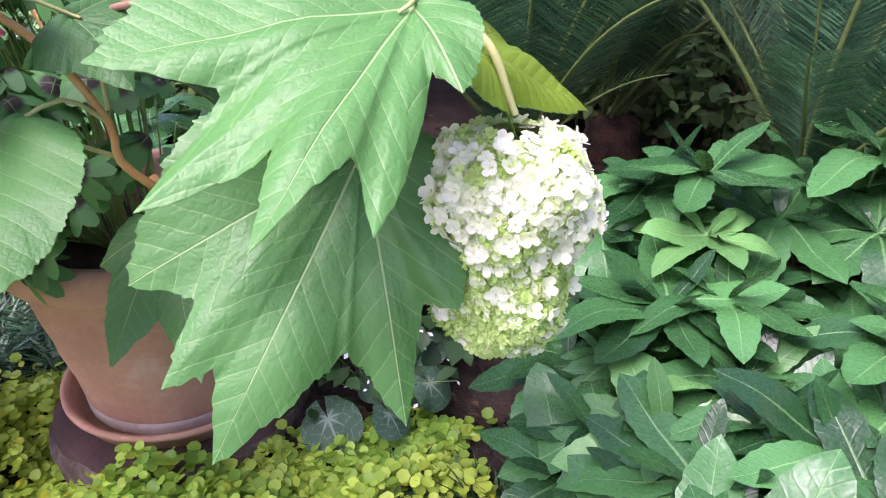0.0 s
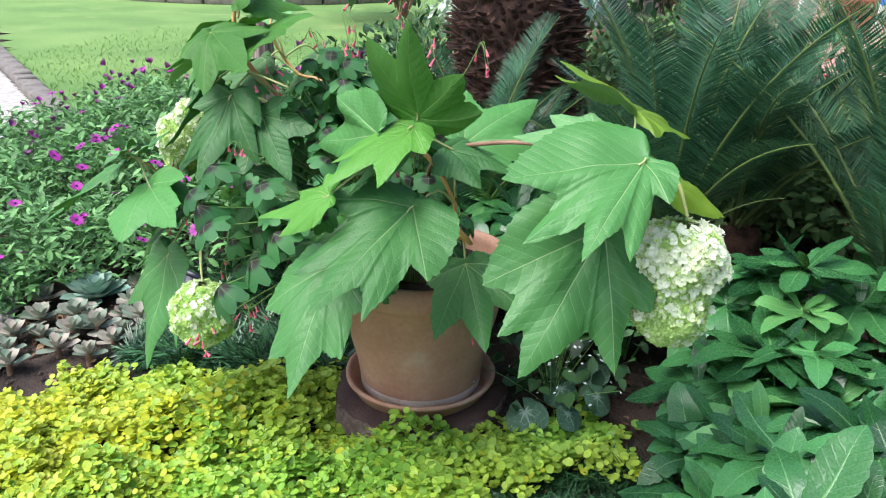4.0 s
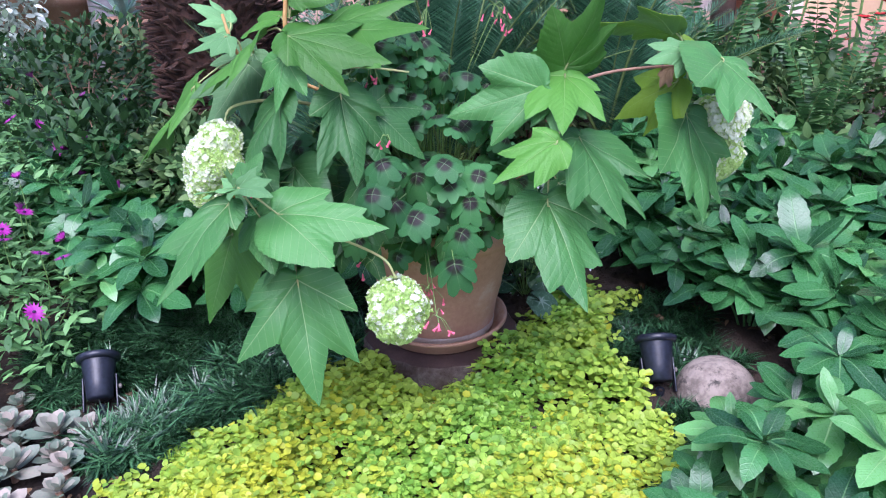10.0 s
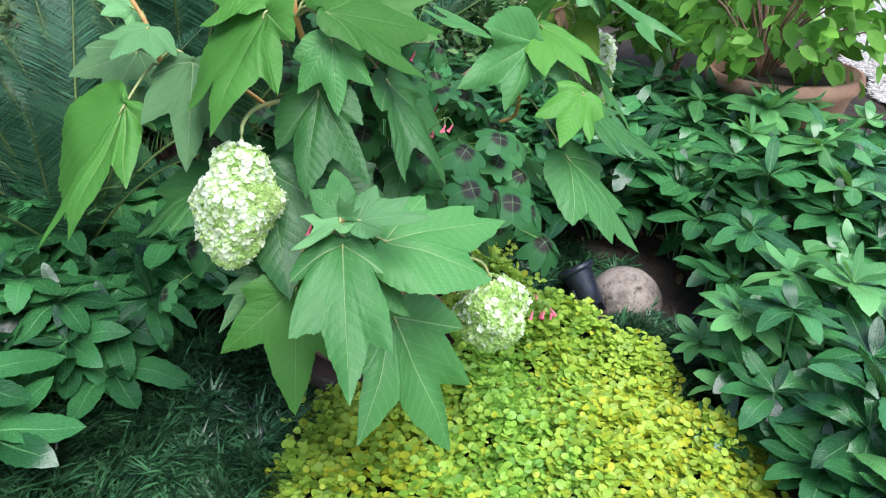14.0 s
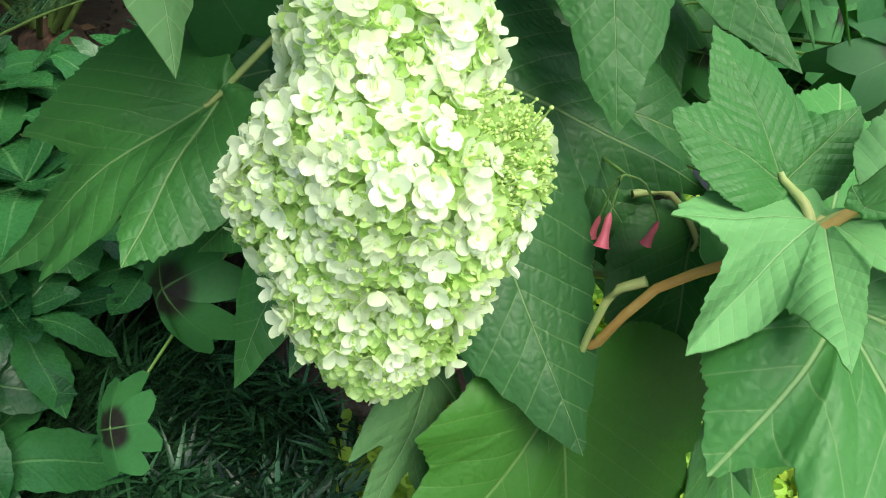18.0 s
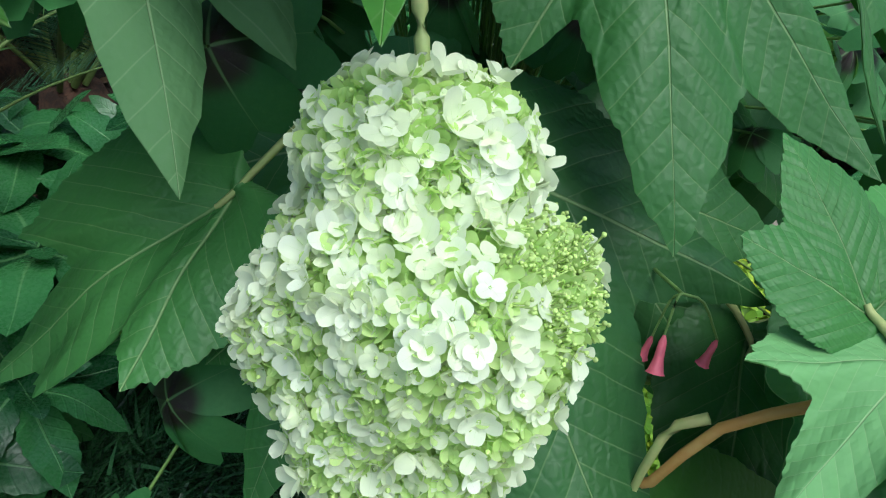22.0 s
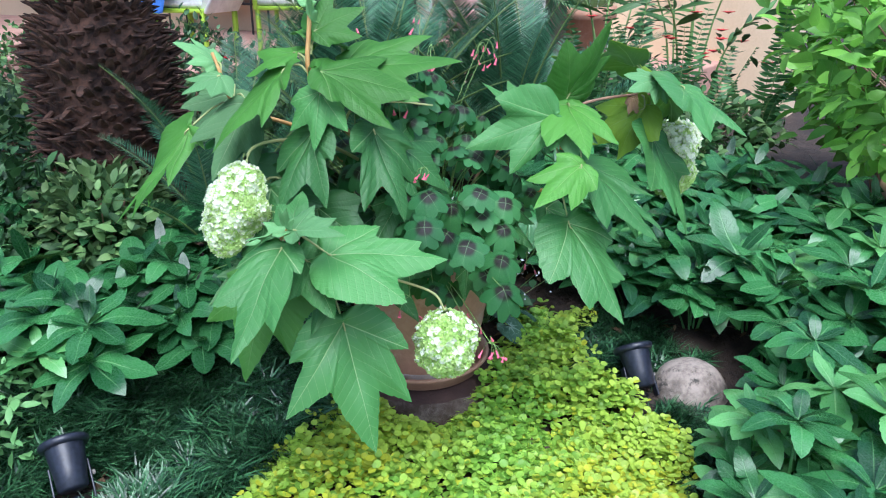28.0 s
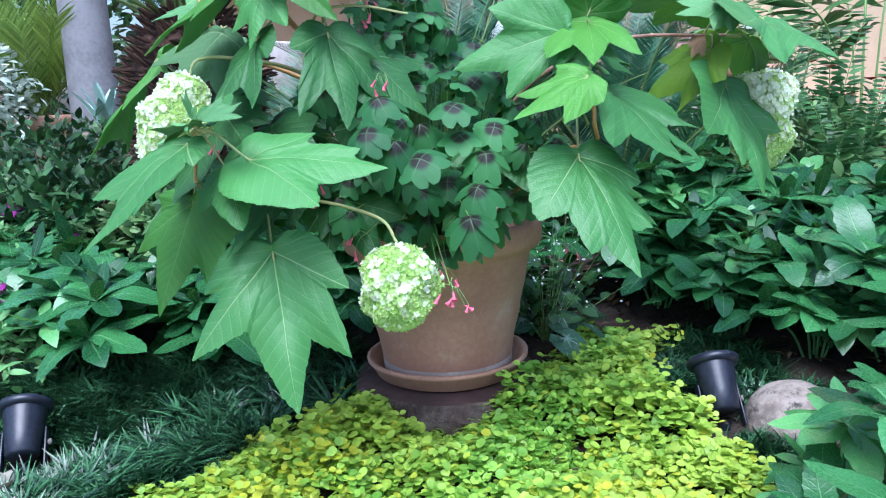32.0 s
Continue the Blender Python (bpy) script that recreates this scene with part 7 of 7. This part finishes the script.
for y0 in (4.95, 5.58):
    lf = part("door_leaf", moved(block(0.05, 0.1, 2.05, 0.005), (WX + 0.08, y0 - 0.27, PATIO)), m_timber, dr, smooth=False)
    part("stile", moved(block(0.05, 0.1, 2.05, 0.005), (WX + 0.08, y0 + 0.27, PATIO)), m_timber, lf, smooth=False)
    part("rail", moved(block(0.05, 0.44, 0.12, 0.005), (WX + 0.08, y0, PATIO)), m_timber, lf, smooth=False)
    part("pane", moved(block(0.012, 0.44, 1.9, 0.0), (WX + 0.08, y0, PATIO + 0.12)), m_glass, lf, smooth=False)
# this deck stays out of view; its extent is set for the porch's shade
shade = thing("porch_roof", (3.4, 6.0, 2.62), "unseen timber porch roof that shades the patio", "roof", kind="structure")
part("deck", moved(block(1.9, 9.5, 0.08, 0.0), (3.75, 7.55, 2.62)), m_timber, shade, smooth=False)

# brick porch pillar
pil = thing("brick_pillar", (3.15, 3.12, 0.0), "square porch pillar of pink bricks with grey mortar", "pillar", kind="structure")
part("mortar_core", moved(block(0.52, 0.52, 2.62, 0.0), (3.15, 3.12, 0.0)), m_mortar, pil, smooth=False)
bk = tri_mesh("brick", *block(0.255, 0.1, 0.058, 0.005))
bk.materials.append(m_brick)
for c in range(36):
    zc = 0.01 + c * 0.072
    for f in range(4):
        rz = f * 90
        for j in range(2):
            off = (-0.1325 + 0.265 * j) * (1 if c % 2 else 1) + (0.06 if c % 2 else -0.0)
            off = off if abs(off) < 0.14 else 0.1325
            v = Matrix.Rotation(radians(rz), 4, "Z") @ Vector((off - (0.03 if c % 2 else 0), -0.222, 0))
            share("brick", bk, pose(3.15 + v.x, 3.12 + v.y, zc, 0, 0, rz), pil)
# dark post with a climber beside the pillar
single("porch_post", tube([(2.9, 2.35, 0.0), (2.9, 2.35, 1.4), (2.93, 2.36, 2.62)], [0.075, 0.065], 12), m_timber, "dark timber porch post", "post")

# shelf of potted plants by the door
def small_pot(x, y, z, r, h, material=None, label="small terracotta flower pot with a cactus", plant=m_dark, kinds=40, rise=0.12):
    ob = thing("small_flower_pot", (x, y, z), label, "pot")
    part("body", moved(lathe([(0.001, 0), (r * 0.7, 0), (r * 0.95, h * 0.8), (r * 1.08, h * 0.82), (r * 1.08, h), (r * 0.9, h), (r * 0.85, h * 0.86), (0.001, h * 0.84)], 20), (x, y, z)), material or m_terra, ob)
    q = np.array([x, y, z + h * 0.85]) + rng.normal(0, 1, (kinds, 3)) * np.array([r * 0.4, r * 0.4, 0.01])
    al = np.stack([rng.normal(0, 0.5, kinds), rng.normal(0, 0.5, kinds), np.ones(kinds)], 1)
    part("plant", scatter(lance(1.0, 0.3, 4, 0.2, 0.2), q, frames_of(al, np.array([[1.0, 0, 0.2]] * kinds)), rise * rng.uniform(0.5, 1.1, kinds)), plant, ob)


rack = thing("plant_rack", (4.1, 7.3, PATIO), "black iron shelf rack with terracotta pots against the wall", "shelf")
for y0 in (6.5, 7.9):
    for x0 in (3.98, 4.22):
        part("leg", tube([(x0, y0, PATIO), (x0, y0, PATIO + 1.5)], [0.012, 0.012], 6), m_wire, rack)
for z0 in (0.3, 0.7, 1.1, 1.45):
    part("shelf", moved(block(0.28, 1.44, 0.02, 0.002), (4.1, 7.2, PATIO + z0)), m_wire, rack, smooth=False)
for z0 in (0.32, 0.72, 1.12):
    for k in range(5):
        small_pot(4.1, 6.65 + 0.27 * k, PATIO + z0, 0.075, 0.12)

# reclining chairs
def recliner(x, y, z, turn, label, material, cushion, group, back=-34):
    ob = thing("garden_recliner", (x, y, z), label, "chair", group)
    M = np.array(pose(x, y, z, 0, 0, turn))
    def put(p):
        return p[0] @ M[:3, :3].T + M[:3, 3], p[1], p[2]
    part("backrest", put(moved(block(0.46, 0.03, 0.7, 0.014), (0, 0.24, 0.36), (back, 0, 0))), m_white, ob)
    part("back_cushion", put(moved(block(0.4, 0.08, 0.66, 0.035), (0, 0.18, 0.38), (back, 0, 0))), cushion, ob, "loose white cushion")
    part("seat", put(moved(block(0.46, 0.5, 0.035, 0.012), (0, 0, 0.36))), material, ob)
    part("seat_cushion", put(moved(block(0.42, 0.46, 0.07, 0.03), (0, -0.01, 0.396))), cushion, ob)
    for sx in (-0.21, 0.21):
        for sy in (-0.22, 0.22):
            part("leg", put(moved(block(0.05, 0.03, 0.37, 0.008), (sx, sy, 0))), material, ob)
        part("armrest", put(moved(block(0.06, 0.56, 0.025, 0.01), (sx * 1.2, 0.0, 0.56))), material, ob)
        part("arm_post", put(moved(block(0.04, 0.03, 0.2, 0.006), (sx * 1.2, -0.22, 0.37))), material, ob)


LR = "lime-green reclining garden chair with a white cushion"
recliner(2.3, 5.28, PATIO, 195, LR, m_lime_chair, m_white, "lime recliners")
recliner(2.95, 4.85, PATIO, 205, LR, m_lime_chair, m_white, "lime recliners")
recliner(1.9, 8.3, PATIO, 165, "white garden chair with a red cushion on the patio", m_white, m_red, "white garden chairs", -15)
recliner(2.9, 8.0, PATIO, 185, "white garden chair with a red cushion on the patio", m_white, m_red, "white garden chairs", -15)
small_pot(2.3, 7.2, PATIO, 0.2, 0.36, label="large orange terracotta pot on the patio", plant=m_low, kinds=80, rise=0.35)
small_pot(4.0, 3.02, 1.1, 0.13, 0.2, label="terracotta pot on the wall ledge")
single("wall_ledge", moved(block(0.34, 0.9, 1.1 - 0.0, 0.01), (4.13, 3.0, 0.0)), m_white, "pale low ledge against the wall", "ledge", kind="structure", smooth=False)
small_pot(1.05, 5.2, 0.0, 0.18, 0.34, label="terracotta pot with pink and green flowers", plant=m_shrub, rise=0.25)
small_pot(2.55, 3.6, 0.0, 0.24, 0.5, label="terracotta pot with a leafy plant by the pillar", plant=m_low, kinds=90, rise=0.4)


# ---- feathery palms and red flowers by the patio ----
def bamboo_palm(x, y, z, n, L, seed):
    r0 = np.random.default_rng(seed)
    ob = thing("bamboo_palm", (x, y, z), "slender bamboo palm with feathery arching leaves", "palm", "bamboo palms")
    for k in range(n):
        a = k * 2.4 + r0.uniform(0, 0.6)
        hgt = L * r0.uniform(0.6, 1.2)
        tip = np.array([x + 0.5 * L * math.cos(a), y + 0.5 * L * math.sin(a), z + hgt * 1.0])
        ln = bow([(x + 0.05 * math.cos(a), y + 0.05 * math.sin(a), z), (x + 0.15 * L * math.cos(a), y + 0.15 * L * math.sin(a), z + 0.7 * hgt), tip - np.array([0, 0, 0.05 * L])], 14)
        f = part("frond", tube(ln, [0.008, 0.002], 5), m_oxstem, ob)
        t = np.linspace(0.45, 1, 11)
        idx = t * (len(ln) - 1)
        q = np.stack([np.interp(idx, np.arange(len(ln)), ln[:, j]) for j in range(3)], 1)
        tan = unit(np.stack([np.interp(idx, np.arange(len(ln)), np.gradient(ln[:, j])) for j in range(3)], 1))
        side = unit(np.cross(tan, (0, 0, 1.0)))
        part("frond_blade", join([scatter(lance(1.0, 0.15, 5, 0.2, 0.25), q, frames_of(unit(sg * side + 0.5 * tan), np.array([[0, 0, 1.0]] * 11) + r0.normal(0, 0.8, (11, 3))), 0.2 * np.sin(np.pi * np.clip(t * 0.6 + 0.35, 0, 1)) + 0.07) for sg in (-1, 1)]), m_bamboo, f)


for k, (x, y, z, n, L) in enumerate(((2.45, 1.75, 0.1, 4, 1.7), (2.05, 1.15, 0.1, 3, 1.2), (1.9, 1.6, 0.1, 3, 1.0), (3.0, 1.5, 0.1, 4, 1.5))):
    bamboo_palm(x, y, z, n, L, 900 + k)


def red_plant(x, y, z, n, h, seed, label, material):
    r0 = np.random.default_rng(seed)
    ob = thing("red_flowering_plant", (x, y, z), label, "flowering plant")
    q = np.array([x, y, z + h * 0.5]) + r0.normal(0, 1, (n * 8, 3)) * np.array([0.16, 0.16, h * 0.22])
    part("foliage", scatter(lance(1.0, 0.4, 4, 0.2, 0.2), q, rand_turn(n * 8, 0.6), r0.uniform(0.05, 0.1, n * 8)), m_dark, ob, kind="stuff")
    for k in range(n):
        p = np.array([x, y, z + h * 0.8]) + r0.normal(0, 1, 3) * np.array([0.18, 0.18, h * 0.16])
        m = 7
        az = np.arange(m) * 2 * np.pi / m
        part("flower", scatter(lance(1.0, 0.6, 3), np.tile(p, (m, 1)), frames_of(np.stack([np.cos(az), np.sin(az), np.full(m, 0.5)], 1), np.array([[0, 0, 1.0]] * m)), 0.04), material, ob)


red_plant(1.95, 1.24, 0.1, 12, 0.85, 950, "dark-leaved plant with red flowers by the patio", m_red)
red_plant(1.75, 1.0, 0.1, 6, 0.72, 951, "dark-leaved plant with red flowers by the patio", m_red)
red_plant(1.35, 3.75, 0.0, 6, 0.62, 952, "pot plant with red flowers at the patio edge", m_red)
red_plant(0.75, 3.6, 0.0, 3, 0.6, 953, "plant with magenta flowers at the patio edge", m_magenta)

# towel over the arm of the first recliner
s, u = np.meshgrid(np.linspace(-1, 1, 18), np.linspace(0, 1, 10), indexing="ij")
X = 2.04 + 0.13 * s + 0.01 * np.sin(9 * u)
Y = 5.18 + 0.3 * u + 0.012 * np.sin(7 * s)
Z = PATIO + 0.605 - 0.3 * np.clip(np.abs(s) - 0.25, 0, 1) + 0.008 * np.sin(11 * u + 4 * s)
V = np.stack([X, Y, Z], -1).reshape(-1, 3)
F = grid_faces(18, 10)
single("beach_towel", (np.concatenate([V, V - np.array([0, 0, 0.008])]), np.concatenate([F, F[:, ::-1] + len(V)]), np.concatenate([V[:, :2], V[:, :2]])), m_blue, "blue towel draped over the recliner arm", "towel")


def barrel_cactus(x, y, z, r):
    """A ribbed dome in a low pot, with a woolly crown and rows of short spines."""
    ob = thing("barrel_cactus", (x, y, z), "round ribbed barrel cactus with a pale yellow crown", "cactus")
    ribs, rows = 22, 18
    az = np.linspace(0, 2 * np.pi, ribs * 4, endpoint=False)
    el = np.linspace(-0.9, math.pi / 2 - 0.06, rows)
    w = r * np.cos(el)[:, None] * (1 + 0.07 * np.cos(az * ribs)[None])
    V = np.stack([x + w * np.cos(az), y + w * np.sin(az), z + r * 0.78 + np.repeat((r * np.sin(el))[:, None], len(az), 1)], -1).reshape(-1, 3)
    part("body", (V, grid_faces(rows, len(az), True), V[:, :2] * 0), m_low, ob)
    part("crown", moved(lathe([(r * 0.45, 0.0), (r * 0.4, 0.02), (r * 0.2, 0.035), (0.001, 0.04)], 18), (x, y, z + r * (0.78 + 0.88))), m_varieg, ob, "woolly pale yellow crown")
    p = np.array([(x + 1.07 * r * math.cos(e) * math.cos(a), y + 1.07 * r * math.cos(e) * math.sin(a), z + r * 0.78 + r * math.sin(e)) for a in np.arange(ribs) * 2 * math.pi / ribs for e in np.linspace(-0.6, 1.3, 11)])
    p = np.repeat(p, 4, axis=0)
    out = unit(p - np.array([x, y, z + r * 0.78])) + rng.normal(0, 0.6, p.shape)
    part("spine_cover", scatter(lance(1.0, 0.09, 3), p, frames_of(out, np.array([[0.1, 0.2, 1.0]] * len(p))), 0.03), m_varieg, ob, "short straw-pale spines", kind="stuff")


small_pot(3.2, 2.28, PATIO, 0.2, 0.44, label="terracotta pot holding the barrel cactus", plant=m_low, kinds=12, rise=0.05)
barrel_cactus(3.2, 2.28, PATIO + 0.36, 0.18)
